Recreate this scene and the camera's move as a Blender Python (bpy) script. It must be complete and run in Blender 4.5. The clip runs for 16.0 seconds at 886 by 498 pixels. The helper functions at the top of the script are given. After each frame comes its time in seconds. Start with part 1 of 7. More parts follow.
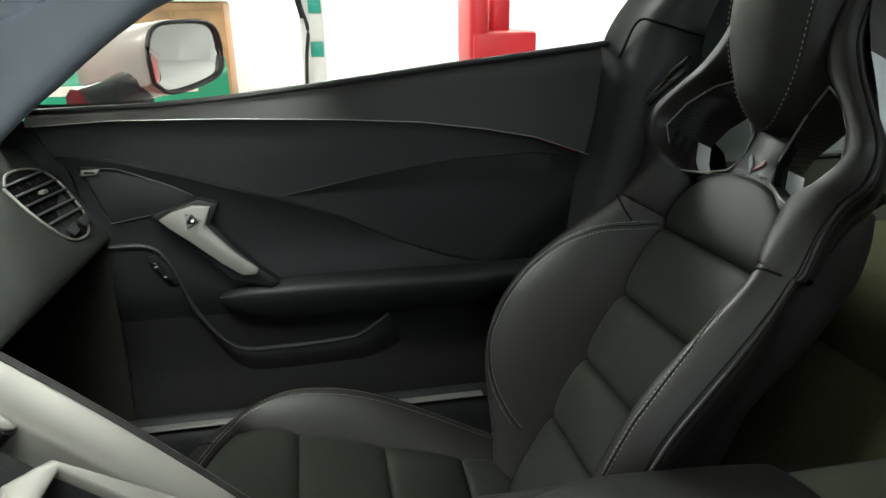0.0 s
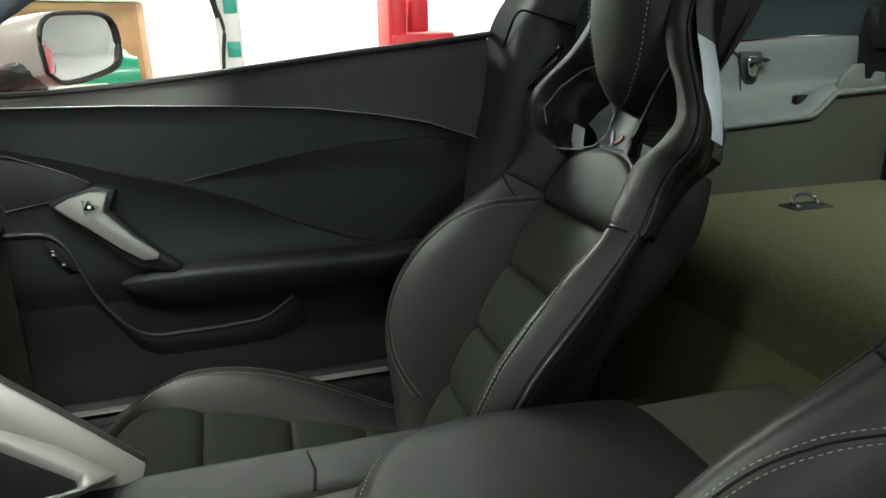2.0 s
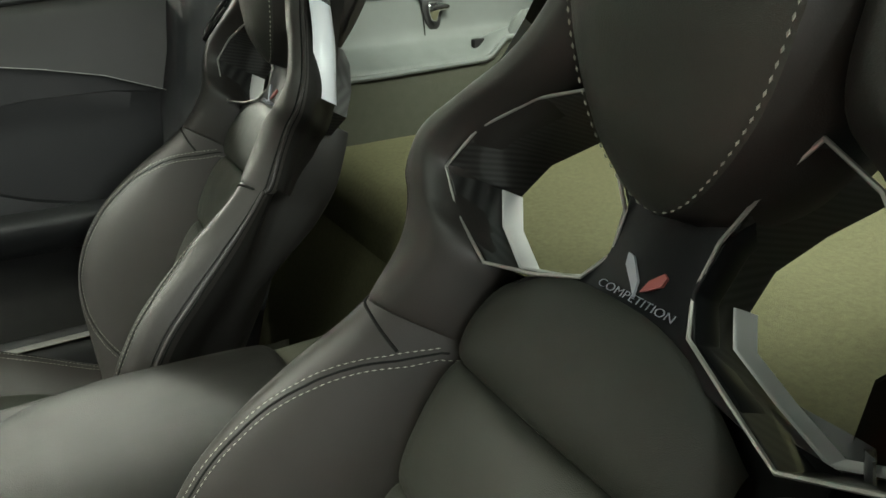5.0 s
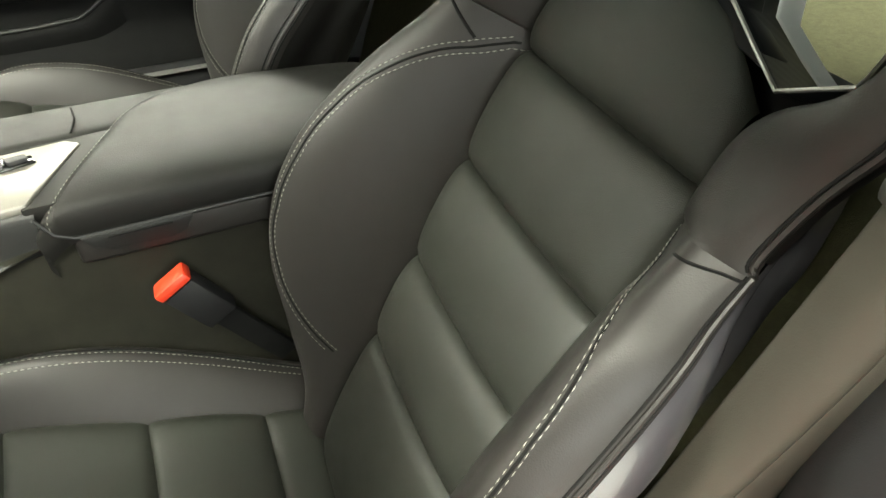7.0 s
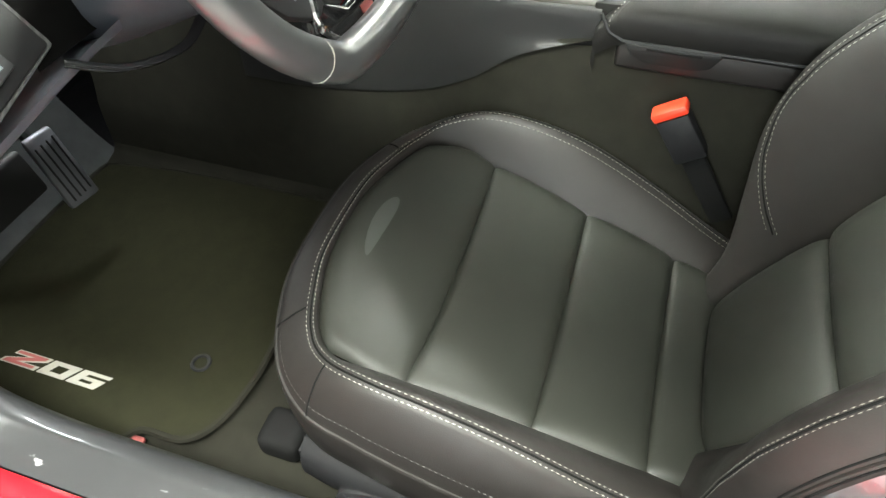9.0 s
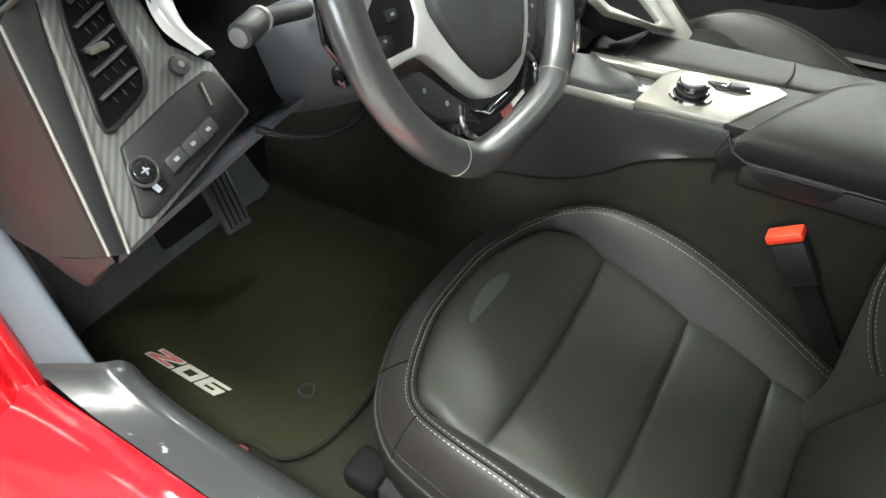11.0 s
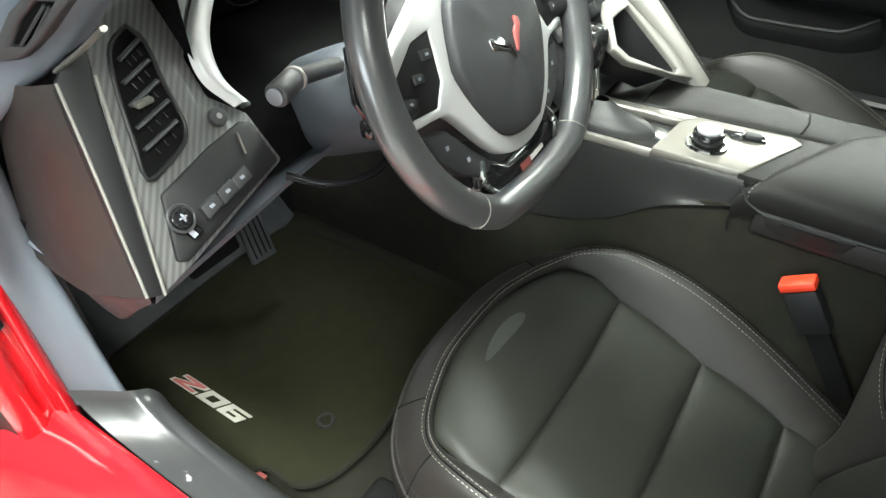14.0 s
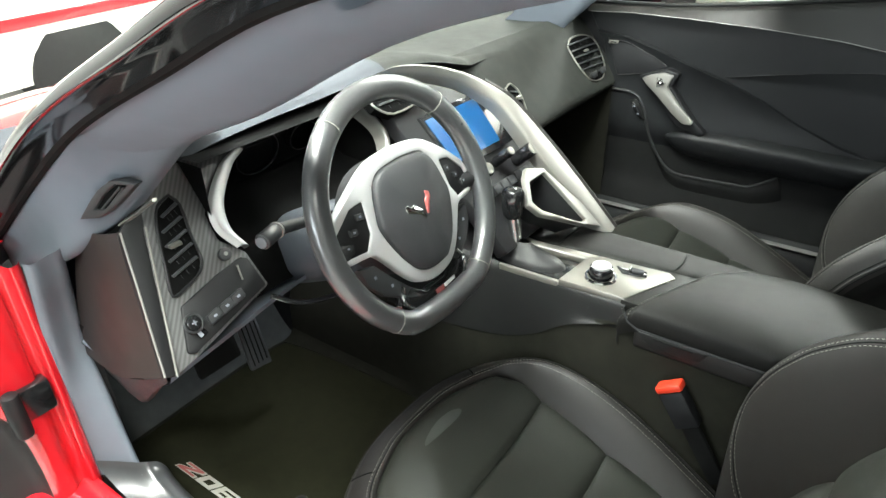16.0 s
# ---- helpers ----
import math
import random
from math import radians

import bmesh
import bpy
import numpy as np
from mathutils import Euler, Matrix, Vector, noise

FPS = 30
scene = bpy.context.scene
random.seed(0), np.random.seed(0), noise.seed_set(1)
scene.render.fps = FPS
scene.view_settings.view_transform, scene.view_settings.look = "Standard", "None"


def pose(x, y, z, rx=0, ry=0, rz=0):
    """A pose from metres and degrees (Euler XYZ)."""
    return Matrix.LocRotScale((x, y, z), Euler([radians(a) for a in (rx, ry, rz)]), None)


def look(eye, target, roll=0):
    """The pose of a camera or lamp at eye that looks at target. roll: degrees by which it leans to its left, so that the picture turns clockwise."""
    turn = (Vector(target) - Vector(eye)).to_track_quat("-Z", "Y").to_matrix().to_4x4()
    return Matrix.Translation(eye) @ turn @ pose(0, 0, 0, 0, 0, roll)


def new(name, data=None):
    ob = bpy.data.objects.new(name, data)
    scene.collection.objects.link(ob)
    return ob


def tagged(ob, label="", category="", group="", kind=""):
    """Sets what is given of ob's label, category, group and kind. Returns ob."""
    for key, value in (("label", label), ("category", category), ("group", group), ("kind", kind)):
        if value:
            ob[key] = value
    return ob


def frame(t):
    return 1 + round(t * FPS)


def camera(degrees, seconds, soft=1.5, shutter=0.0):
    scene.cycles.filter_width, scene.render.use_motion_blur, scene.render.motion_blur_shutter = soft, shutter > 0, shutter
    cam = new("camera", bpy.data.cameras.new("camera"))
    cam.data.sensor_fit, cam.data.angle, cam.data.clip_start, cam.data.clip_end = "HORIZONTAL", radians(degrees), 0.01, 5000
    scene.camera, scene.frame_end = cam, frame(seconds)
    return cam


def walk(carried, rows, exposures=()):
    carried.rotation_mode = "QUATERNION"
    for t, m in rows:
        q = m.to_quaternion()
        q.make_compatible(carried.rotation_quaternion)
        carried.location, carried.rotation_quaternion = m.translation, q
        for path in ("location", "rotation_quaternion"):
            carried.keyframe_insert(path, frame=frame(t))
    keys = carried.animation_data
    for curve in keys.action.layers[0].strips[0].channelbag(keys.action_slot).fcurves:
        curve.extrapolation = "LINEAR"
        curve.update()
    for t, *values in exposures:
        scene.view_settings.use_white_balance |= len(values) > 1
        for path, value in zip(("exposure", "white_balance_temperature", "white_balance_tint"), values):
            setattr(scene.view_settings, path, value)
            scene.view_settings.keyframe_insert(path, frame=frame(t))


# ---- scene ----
from mathutils.bvhtree import BVHTree

cam = camera(67.1, 16.0)
PATH = [
    (0, (0.187, -0.418, 1.057), (0.531, 1.458, 0.456), -1.0),
    (0.5, (0.198, -0.453, 1.042), (0.604, 1.412, 0.443), -0.9),
    (1, (0.208, -0.479, 1.035), (0.68, 1.369, 0.435), -0.9),
    (1.5, (0.213, -0.487, 1.039), (0.727, 1.35, 0.439), -0.9),
    (2, (0.233, -0.502, 1.033), (0.768, 1.331, 0.438), -1.0),
    (2.5, (0.256, -0.527, 1.038), (0.807, 1.304, 0.453), -1.0),
    (3, (0.286, -0.566, 1.055), (0.886, 1.249, 0.468), -1.2),
    (3.5, (0.335, -0.581, 1.065), (1.063, 1.188, 0.482), -1.3),
    (4, (0.384, -0.583, 1.074), (1.289, 1.091, 0.458), -1.5),
    (4.2, (0.404, -0.591, 1.08), (1.373, 1.038, 0.442), -1.3),
    (6.3, (0.463, -0.726, 1.066), (1.216, 0.718, -0.095), -1.6),
    (6.5, (0.452, -0.738, 1.054), (1.147, 0.701, -0.148), -1.6),
    (7, (0.41, -0.756, 1.032), (0.968, 0.661, -0.264), -1.1),
    (7.5, (0.368, -0.78, 1.008), (0.731, 0.619, -0.374), -1.3),
    (8, (0.343, -0.8, 1.01), (0.44, 0.557, -0.456), -2.5),
    (8.5, (0.317, -0.83, 1.017), (0.194, 0.503, -0.468), -2.5),
    (9, (0.287, -0.876, 1.031), (-0.164, 0.394, -0.446), -1.7),
    (9.5, (0.296, -0.903, 1.051), (-0.348, 0.281, -0.427), -1.3),
    (10, (0.309, -0.915, 1.074), (-0.399, 0.28, -0.366), -1.2),
    (10.2, (0.312, -0.911, 1.079), (-0.423, 0.301, -0.332), -1.3),
    (12.3, (0.298, -0.903, 1.101), (-0.532, 0.345, -0.223), -1.2),
    (12.5, (0.298, -0.901, 1.101), (-0.533, 0.343, -0.227), -1.2),
    (13, (0.301, -0.895, 1.105), (-0.541, 0.345, -0.219), -1.2),
    (13.5, (0.305, -0.899, 1.111), (-0.543, 0.335, -0.215), -1.4),
    (14, (0.308, -0.909, 1.131), (-0.56, 0.338, -0.169), -1.4),
    (14.5, (0.333, -0.941, 1.171), (-0.587, 0.355, -0.042), -1.6),
    (15, (0.389, -0.951, 1.205), (-0.573, 0.385, 0.07), -1.8),
    (15.5, (0.467, -0.987, 1.246), (-0.54, 0.392, 0.205), -1.7),
    (16, (0.533, -1.03, 1.272), (-0.504, 0.368, 0.287), -1.6),
]
EXPOSURES = [(0.0, -0.72, 6500, 5), (3.0, -0.50, 6500, 4), (4.2, -0.12, 6800, 3), (6.4, 0.74, 7400, 4), (7.0, 0.66, 7300, 6), (8.0, 0.62, 7100, 7), (8.9, 0.90, 6800, 8), (9.4, 0.42, 6600, 8), (10.1, 0.30, 6600, 8), (12.5, 0.54, 6500, 5), (15.2, 0.34, 6500, 6), (16.0, 0.28, 6500, 7)]
walk(cam, [(t, look(eye, target, roll)) for t, eye, target, roll in PATH], EXPOSURES)

# ---------------------------------------------------------------- world and lights
world = bpy.data.worlds.new("world")
scene.world = world
world.use_nodes = True
wn = world.node_tree.nodes
sky = wn.new("ShaderNodeTexSky")
sky.sky_type, sky.sun_disc = "NISHITA", False
sky.sun_elevation, sky.sun_rotation = radians(45), radians(200)
wn["Background"].inputs["Strength"].default_value = 0.10
world.node_tree.links.new(sky.outputs[0], wn["Background"].inputs["Color"])

CEILING_Z = 4.2
# Panels are out of view; the first is added to light the seat backs.
LAMPS = [(-3.6, -0.5, 400), (-3.2, 5.9, 330), (0.0, -1.8, 400), (0.3, 5.9, 480), (2.7, -2.4, 260), (3.8, 5.9, 330)]
for lx, ly, watts in LAMPS:
    lamp_data = bpy.data.lights.new("ceiling_lamp", "AREA")
    lamp_data.shape, lamp_data.size, lamp_data.size_y = "RECTANGLE", 2.4, 0.9
    lamp_data.energy, lamp_data.color = watts, (0.95, 1.0, 0.95)
    lamp_ob = new("ceiling_lamp", lamp_data)
    lamp_ob.matrix_world = pose(lx, ly, CEILING_Z - 0.12)
# side fill light, added in an unseen window opening behind the open door
FILL_WINDOW = (-1.3, 1.7, 0.5, 2.9)
day = bpy.data.lights.new("side_fill", "AREA")
day.shape, day.size, day.size_y = "RECTANGLE", FILL_WINDOW[1] - FILL_WINDOW[0] - 0.1, FILL_WINDOW[3] - FILL_WINDOW[2] - 0.1
day.energy, day.color = 230, (0.88, 0.95, 1.0)
new("side_fill", day).matrix_world = pose((FILL_WINDOW[0] + FILL_WINDOW[1]) / 2, -6.44, (FILL_WINDOW[2] + FILL_WINDOW[3]) / 2, 90, 0, 0)


# courtesy lamp under the dashboard, lit while the door stands open
foot = bpy.data.lights.new("footwell_light", "AREA")
foot.shape, foot.size, foot.energy, foot.color = "DISK", 0.03, 0.6, (0.90, 0.96, 1.0)
new("footwell_light", foot).matrix_world = pose(-0.52, -0.25, 0.636)


# ---------------------------------------------------------------- materials
def material(name, colour, rough=0.5, metal=0.0, grain=0.0, grain_scale=400.0, tone=0.15, tone_scale=6.0, coat=0.0,
             emit=0.0, spec=0.5, grain_kind="noise", second=None):
    m = bpy.data.materials.new(name)
    m.use_nodes = True
    nt, nodes = m.node_tree, m.node_tree.nodes
    b = nodes["Principled BSDF"]
    b.inputs["Roughness"].default_value = rough
    b.inputs["Metallic"].default_value = metal
    b.inputs["Coat Weight"].default_value = coat
    b.inputs["Coat Roughness"].default_value = 0.05
    b.inputs["Specular IOR Level"].default_value = spec
    co = nodes.new("ShaderNodeTexCoord")
    big = nodes.new("ShaderNodeTexNoise")
    big.inputs["Scale"].default_value, big.inputs["Detail"].default_value = tone_scale, 5.0
    nt.links.new(co.outputs["Object"], big.inputs["Vector"])
    ramp = nodes.new("ShaderNodeMix")
    ramp.data_type = "RGBA"
    dark = tuple(c * (1 - tone) for c in colour)
    light = second or tuple(min(1.0, c * (1 + tone)) for c in colour)
    ramp.inputs["A"].default_value, ramp.inputs["B"].default_value = (*dark, 1), (*light, 1)
    nt.links.new(big.outputs["Fac"], ramp.inputs["Factor"])
    nt.links.new(ramp.outputs["Result"], b.inputs["Base Color"])
    # roughness follows a second, finer noise: rubbed and dull spots
    fine = nodes.new("ShaderNodeTexNoise")
    fine.inputs["Scale"].default_value, fine.inputs["Detail"].default_value = tone_scale * 4.3, 6.0
    nt.links.new(co.outputs["Object"], fine.inputs["Vector"])
    span = nodes.new("ShaderNodeMapRange")
    span.inputs["To Min"].default_value, span.inputs["To Max"].default_value = max(0.02, rough - 0.2 * rough), min(1.0, rough + 0.2 * rough)
    nt.links.new(fine.outputs["Fac"], span.inputs["Value"])
    nt.links.new(span.outputs["Result"], b.inputs["Roughness"])
    if grain > 0:
        if grain_kind == "voronoi":
            g = nodes.new("ShaderNodeTexVoronoi")
            out = "Distance"
        else:
            g = nodes.new("ShaderNodeTexNoise")
            g.inputs["Detail"].default_value = 3.0
            out = "Fac"
        g.inputs["Scale"].default_value = grain_scale
        nt.links.new(co.outputs["Object"], g.inputs["Vector"])
        bump = nodes.new("ShaderNodeBump")
        bump.inputs["Strength"].default_value, bump.inputs["Distance"].default_value = grain, 0.0006
        nt.links.new(g.outputs[out], bump.inputs["Height"])
        nt.links.new(bump.outputs["Normal"], b.inputs["Normal"])
    if emit:
        b.inputs["Emission Color"].default_value = (*colour, 1)
        b.inputs["Emission Strength"].default_value = emit
    return m


def scuff(m, colour, scale=62.0, least=0.705):
    """Small pale scrapes, stretched along the car."""
    nt, nodes = m.node_tree, m.node_tree.nodes
    b = nodes["Principled BSDF"]
    base = b.inputs["Base Color"].links[0].from_socket
    co = nodes.new("ShaderNodeTexCoord")
    mp = nodes.new("ShaderNodeMapping")
    mp.inputs["Scale"].default_value = (0.45, 1.0, 1.0)
    nt.links.new(co.outputs["Object"], mp.inputs["Vector"])
    n = nodes.new("ShaderNodeTexNoise")
    n.inputs["Scale"].default_value, n.inputs["Detail"].default_value = scale, 4.0
    nt.links.new(mp.outputs["Vector"], n.inputs["Vector"])
    cut = nodes.new("ShaderNodeMapRange")
    cut.inputs["From Min"].default_value, cut.inputs["From Max"].default_value = least, least + 0.04
    nt.links.new(n.outputs["Fac"], cut.inputs["Value"])
    mix = nodes.new("ShaderNodeMix")
    mix.data_type = "RGBA"
    mix.inputs["B"].default_value = (*colour, 1)
    nt.links.new(cut.outputs["Result"], mix.inputs["Factor"])
    nt.links.new(base, mix.inputs["A"])
    nt.links.new(mix.outputs["Result"], b.inputs["Base Color"])


def carbon(name, low=0.036, high=0.070, turn=45.0):
    """Woven carbon fibre: diagonal twill bands under clear lacquer."""
    m = material(name, (0.09, 0.095, 0.10), rough=0.32, coat=0.6, tone=0.05)
    nt, nodes = m.node_tree, m.node_tree.nodes
    co = nodes.new("ShaderNodeTexCoord")
    mp = nodes.new("ShaderNodeMapping")
    mp.inputs["Rotation"].default_value = (radians(turn), 0, 0)
    nt.links.new(co.outputs["Object"], mp.inputs["Vector"])
    w = nodes.new("ShaderNodeTexWave")
    w.bands_direction = "Y"
    w.inputs["Scale"].default_value, w.inputs["Distortion"].default_value = 56.0, 0.4
    nt.links.new(mp.outputs["Vector"], w.inputs["Vector"])
    mix = nodes.new("ShaderNodeMix")
    mix.data_type = "RGBA"
    mix.inputs["A"].default_value, mix.inputs["B"].default_value = (low, low, low, 1), (high, high, high, 1)
    nt.links.new(w.outputs["Fac"], mix.inputs["Factor"])
    nt.links.new(mix.outputs["Result"], nodes["Principled BSDF"].inputs["Base Color"])
    return m


def glass(name, tint=(1, 1, 1), rough=0.0):
    m = bpy.data.materials.new(name)
    m.use_nodes = True
    b = m.node_tree.nodes["Principled BSDF"]
    b.inputs["Base Color"].default_value = (*tint, 1)
    b.inputs["Transmission Weight"].default_value = 1.0
    b.inputs["Roughness"].default_value, b.inputs["IOR"].default_value = rough, 1.1
    return m


LEATHER = material("black_leather", (0.0138, 0.0121, 0.0111), rough=0.50, spec=0.45, grain=0.14, grain_scale=900, grain_kind="voronoi", tone=0.2, tone_scale=9)
INSERT = material("soft_black_leather", (0.0175, 0.0188, 0.0150), rough=0.52, spec=0.45, grain=0.3, grain_scale=1300, grain_kind="voronoi", tone=0.15, tone_scale=7)
# Browner leather than the door skin, made paler to carry the roll's sheen.
ROLL_SKIN = material("door_roll_leather_sheen", (0.0230, 0.0215, 0.0205), rough=0.46, spec=0.45, grain=0.3, grain_scale=900, grain_kind="voronoi", tone=0.2)
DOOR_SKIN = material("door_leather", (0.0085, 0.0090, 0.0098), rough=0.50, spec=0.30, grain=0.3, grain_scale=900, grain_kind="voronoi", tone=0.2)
THREAD = material("grey_thread", (0.30, 0.295, 0.26), rough=0.8, tone=0.2, tone_scale=300)
PLASTIC = material("black_plastic", (0.011, 0.011, 0.012), rough=0.5, spec=0.3, grain=0.2, grain_scale=1500, tone=0.2)
SOFT_PLASTIC = material("grey_black_plastic", (0.026, 0.027, 0.029), rough=0.55, grain=0.3, grain_scale=1200, tone=0.12)
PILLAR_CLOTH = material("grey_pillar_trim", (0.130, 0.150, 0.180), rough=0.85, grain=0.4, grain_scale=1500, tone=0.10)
# Pillar cloth made darker to offset the windscreen light on the hood.
HOOD_DIMMED = material("dimmed_hood_cloth", (0.040, 0.045, 0.054), rough=0.85, grain=0.4, grain_scale=1500, tone=0.10)
GLOSS = material("gloss_black", (0.012, 0.012, 0.013), rough=0.12, coat=0.5, tone=0.1)
SATIN = material("satin_silver", (0.25, 0.24, 0.215), rough=0.40, metal=0.65, grain=0.1, grain_scale=2000, tone=0.06)
SILVER_PAINT = material("silver_paint", (0.62, 0.625, 0.63), rough=0.38, metal=0.35, tone=0.04)
CHROME = material("chrome", (0.8, 0.8, 0.8), rough=0.1, metal=1.0, tone=0.03)
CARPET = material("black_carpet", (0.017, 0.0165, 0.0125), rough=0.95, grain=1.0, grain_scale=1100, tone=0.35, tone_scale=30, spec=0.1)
CARGO_CARPET = material("cargo_carpet", (0.060, 0.058, 0.032), rough=0.95, grain=1.0, grain_scale=700, tone=0.32, tone_scale=170, spec=0.1)
SIDE_CARPET = material("cargo_side_felt", (0.036, 0.037, 0.028), rough=0.95, grain=0.8, grain_scale=900, tone=0.12, tone_scale=60, spec=0.1)
MAT_CARPET = material("floor_mat_carpet", (0.016, 0.016, 0.0085), rough=0.95, grain=1.0, grain_scale=1300, tone=0.3, tone_scale=45, spec=0.1)
CARGO_TRIM = material("cargo_grey_trim", (0.060, 0.066, 0.062), rough=0.7, grain=0.3, grain_scale=900, tone=0.08)
RED_PAINT = material("red_lacquer", (0.58, 0.012, 0.020), rough=0.12, coat=1.0, tone=0.05, tone_scale=3)
RED_PLASTIC = material("red_plastic", (0.75, 0.05, 0.02), rough=0.4, tone=0.06)
WHITE = material("white_print", (0.75, 0.75, 0.72), rough=0.5, tone=0.05)
RED_PRINT = material("red_print", (0.30, 0.075, 0.07), rough=0.5, tone=0.05)
SMOOTH_SPOT = material("smooth_pale_leather", (0.046, 0.050, 0.046), rough=0.34, spec=0.5, grain=0.2, grain_scale=1300, grain_kind="voronoi", tone=0.1)
RUBBER = material("black_rubber", (0.008, 0.008, 0.0085), rough=0.55, tone=0.2, grain=0.2, grain_scale=600)
CARBON = carbon("carbon_fibre", 0.065, 0.125)
LINER_CARBON = carbon("dark_carbon_fibre", 0.010, 0.034)
SCREEN = material("blue_display", (0.003, 0.050, 0.15), rough=0.3, emit=0.16, tone=0.03)


def tint(name, colour):
    """A thin tinted sheet that lets light straight through, under a clear gloss."""
    m = bpy.data.materials.new(name)
    m.use_nodes = True
    nt, nodes = m.node_tree, m.node_tree.nodes
    clear, gloss, mix = nodes.new("ShaderNodeBsdfTransparent"), nodes.new("ShaderNodeBsdfGlossy"), nodes.new("ShaderNodeMixShader")
    clear.inputs["Color"].default_value = (*colour, 1)
    gloss.inputs["Roughness"].default_value, mix.inputs["Fac"].default_value = 0.05, 0.05
    nt.links.new(clear.outputs[0], mix.inputs[1])
    nt.links.new(gloss.outputs[0], mix.inputs[2])
    nt.links.new(mix.outputs[0], nodes["Material Output"].inputs["Surface"])
    return m


ROOF_FILTER = tint("roof_light_filter", (0.09, 0.10, 0.10))
LENS = glass("clear_glass", (0.97, 0.98, 0.97))
MIRROR = material("mirror_glass", (0.9, 0.9, 0.9), rough=0.02, metal=1.0, tone=0.0)
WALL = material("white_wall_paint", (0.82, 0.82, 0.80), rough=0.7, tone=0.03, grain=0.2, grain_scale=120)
# Walls and ceiling out of view, greyed to cut light bounced into the car.
DIM_WALL = material("dim_wall_grey", (0.40, 0.40, 0.39), rough=0.75, tone=0.05, grain=0.2, grain_scale=120)
DIM_CEILING = material("dim_ceiling_grey", (0.40, 0.40, 0.39), rough=0.85, tone=0.05, grain=0.2, grain_scale=80)
CONCRETE = material("polished_floor", (0.42, 0.415, 0.40), rough=0.3, tone=0.12, tone_scale=1.2, grain=0.1, grain_scale=60)
LAMP_GLOW = material("lamp_diffuser", (1.0, 0.97, 0.92), rough=0.6, emit=6.0, tone=0.0)
TEAL = material("teal_enamel", (0.02, 0.32, 0.24), rough=0.3, coat=0.5, tone=0.08)
GREEN = material("green_enamel", (0.02, 0.30, 0.16), rough=0.3, coat=0.5, tone=0.08)
RED_VINYL = material("red_vinyl", (0.55, 0.02, 0.03), rough=0.4, tone=0.08)
TIMBER = material("varnished_wood", (0.35, 0.18, 0.08), rough=0.5, tone=0.3, tone_scale=8)
CREAM = material("cream_paint", (0.80, 0.78, 0.70), rough=0.3, coat=0.4, tone=0.04)
TINTED = glass("tinted_hatch_glass", (0.05, 0.075, 0.085))
RIM_LEATHER = material("smooth_rim_leather", (0.048, 0.049, 0.051), rough=0.30, spec=1.0, coat=0.2, tone=0.08, tone_scale=4)
SILL = material("sill_plastic", (0.036, 0.037, 0.039), rough=0.34, spec=0.8, coat=0.5, grain=0.1, grain_scale=700, tone=0.25, tone_scale=14)
scuff(SILL, (0.34, 0.34, 0.35))
# Black mirror shell; its beige reflection is painted in as the base colour.
SHELL_REFLECTION = material("mirror_shell_reflection", (0.30, 0.26, 0.235), rough=0.35, coat=0.3, tone=0.1)
SHELL = material("seat_shell_plastic", (0.0065, 0.006, 0.0058), rough=0.5, spec=0.2, tone=0.1)
BRIDGE = material("bridge_plastic", (0.009, 0.0095, 0.011), rough=0.3, spec=0.15, tone=0.1)
CAP_TRIM = material("pillar_cap_trim", (0.056, 0.059, 0.054), rough=0.6, grain=0.3, grain_scale=900, tone=0.1)
# Lit copy of the seat shell: sheen from the door opening in its colour.
SIDE_LIT = material("lit_shell_side", (0.036, 0.035, 0.040), rough=0.32, coat=1.0, spec=1.0, tone=0.1)
DULL = material("dull_metal", (0.34, 0.335, 0.32), rough=0.45, metal=0.7, tone=0.1)
PALE_FLAG = material("pale_grey_print", (0.28, 0.30, 0.35), rough=0.5, tone=0.1)
# Dark grey cap with the red body's reflection mixed into its colour.
END_CAP = material("end_cap_red_reflection", (0.018, 0.012, 0.011), rough=0.5, coat=0.0, tone=0.15)
DASH_TOP = material("dash_soft_top", (0.019, 0.0205, 0.018), rough=0.80, spec=0.25, grain=0.4, grain_scale=1100, grain_kind="voronoi", tone=0.12)
COLUMN_TRIM = material("lower_pillar_trim", (0.050, 0.047, 0.037), rough=0.6, grain=0.3, grain_scale=900, tone=0.1)
PEDAL_FACE = material("pedal_metal", (0.16, 0.165, 0.18), rough=0.4, metal=0.4, tone=0.1)
SHELL_EDGE_GLARE = material("pale_shell_glare", (0.40, 0.42, 0.46), rough=0.3, coat=0.3, tone=0.1)
COLUMN = material("column_plastic", (0.050, 0.055, 0.065), rough=0.5, grain=0.3, grain_scale=1200, tone=0.12)
KNEE = material("blue_grey_plastic", (0.120, 0.135, 0.165), rough=0.5, grain=0.3, grain_scale=1200, tone=0.12)
CONSOLE_SIDE = material("console_side_leather", (0.013, 0.0132, 0.0130), rough=0.5, spec=0.3, grain=0.3, grain_scale=900, grain_kind="voronoi", tone=0.2, tone_scale=9)
CONSOLE_LEATHER = material("console_leather", (0.0085, 0.0082, 0.0074), rough=0.54, spec=0.20, grain=0.3, grain_scale=900, grain_kind="voronoi", tone=0.2, tone_scale=9)
BADGE_GREY = material("badge_thread", (0.36, 0.35, 0.31), rough=0.8, grain=0.5, grain_scale=900, tone=0.15, tone_scale=200)
# Lit copy of the black carpet: footwell glare is in its paler colour.
LIT_CARPET = material("lit_footwell_carpet", (0.055, 0.058, 0.058), rough=0.95, grain=1.0, grain_scale=1100, tone=0.3, tone_scale=30, spec=0.1)
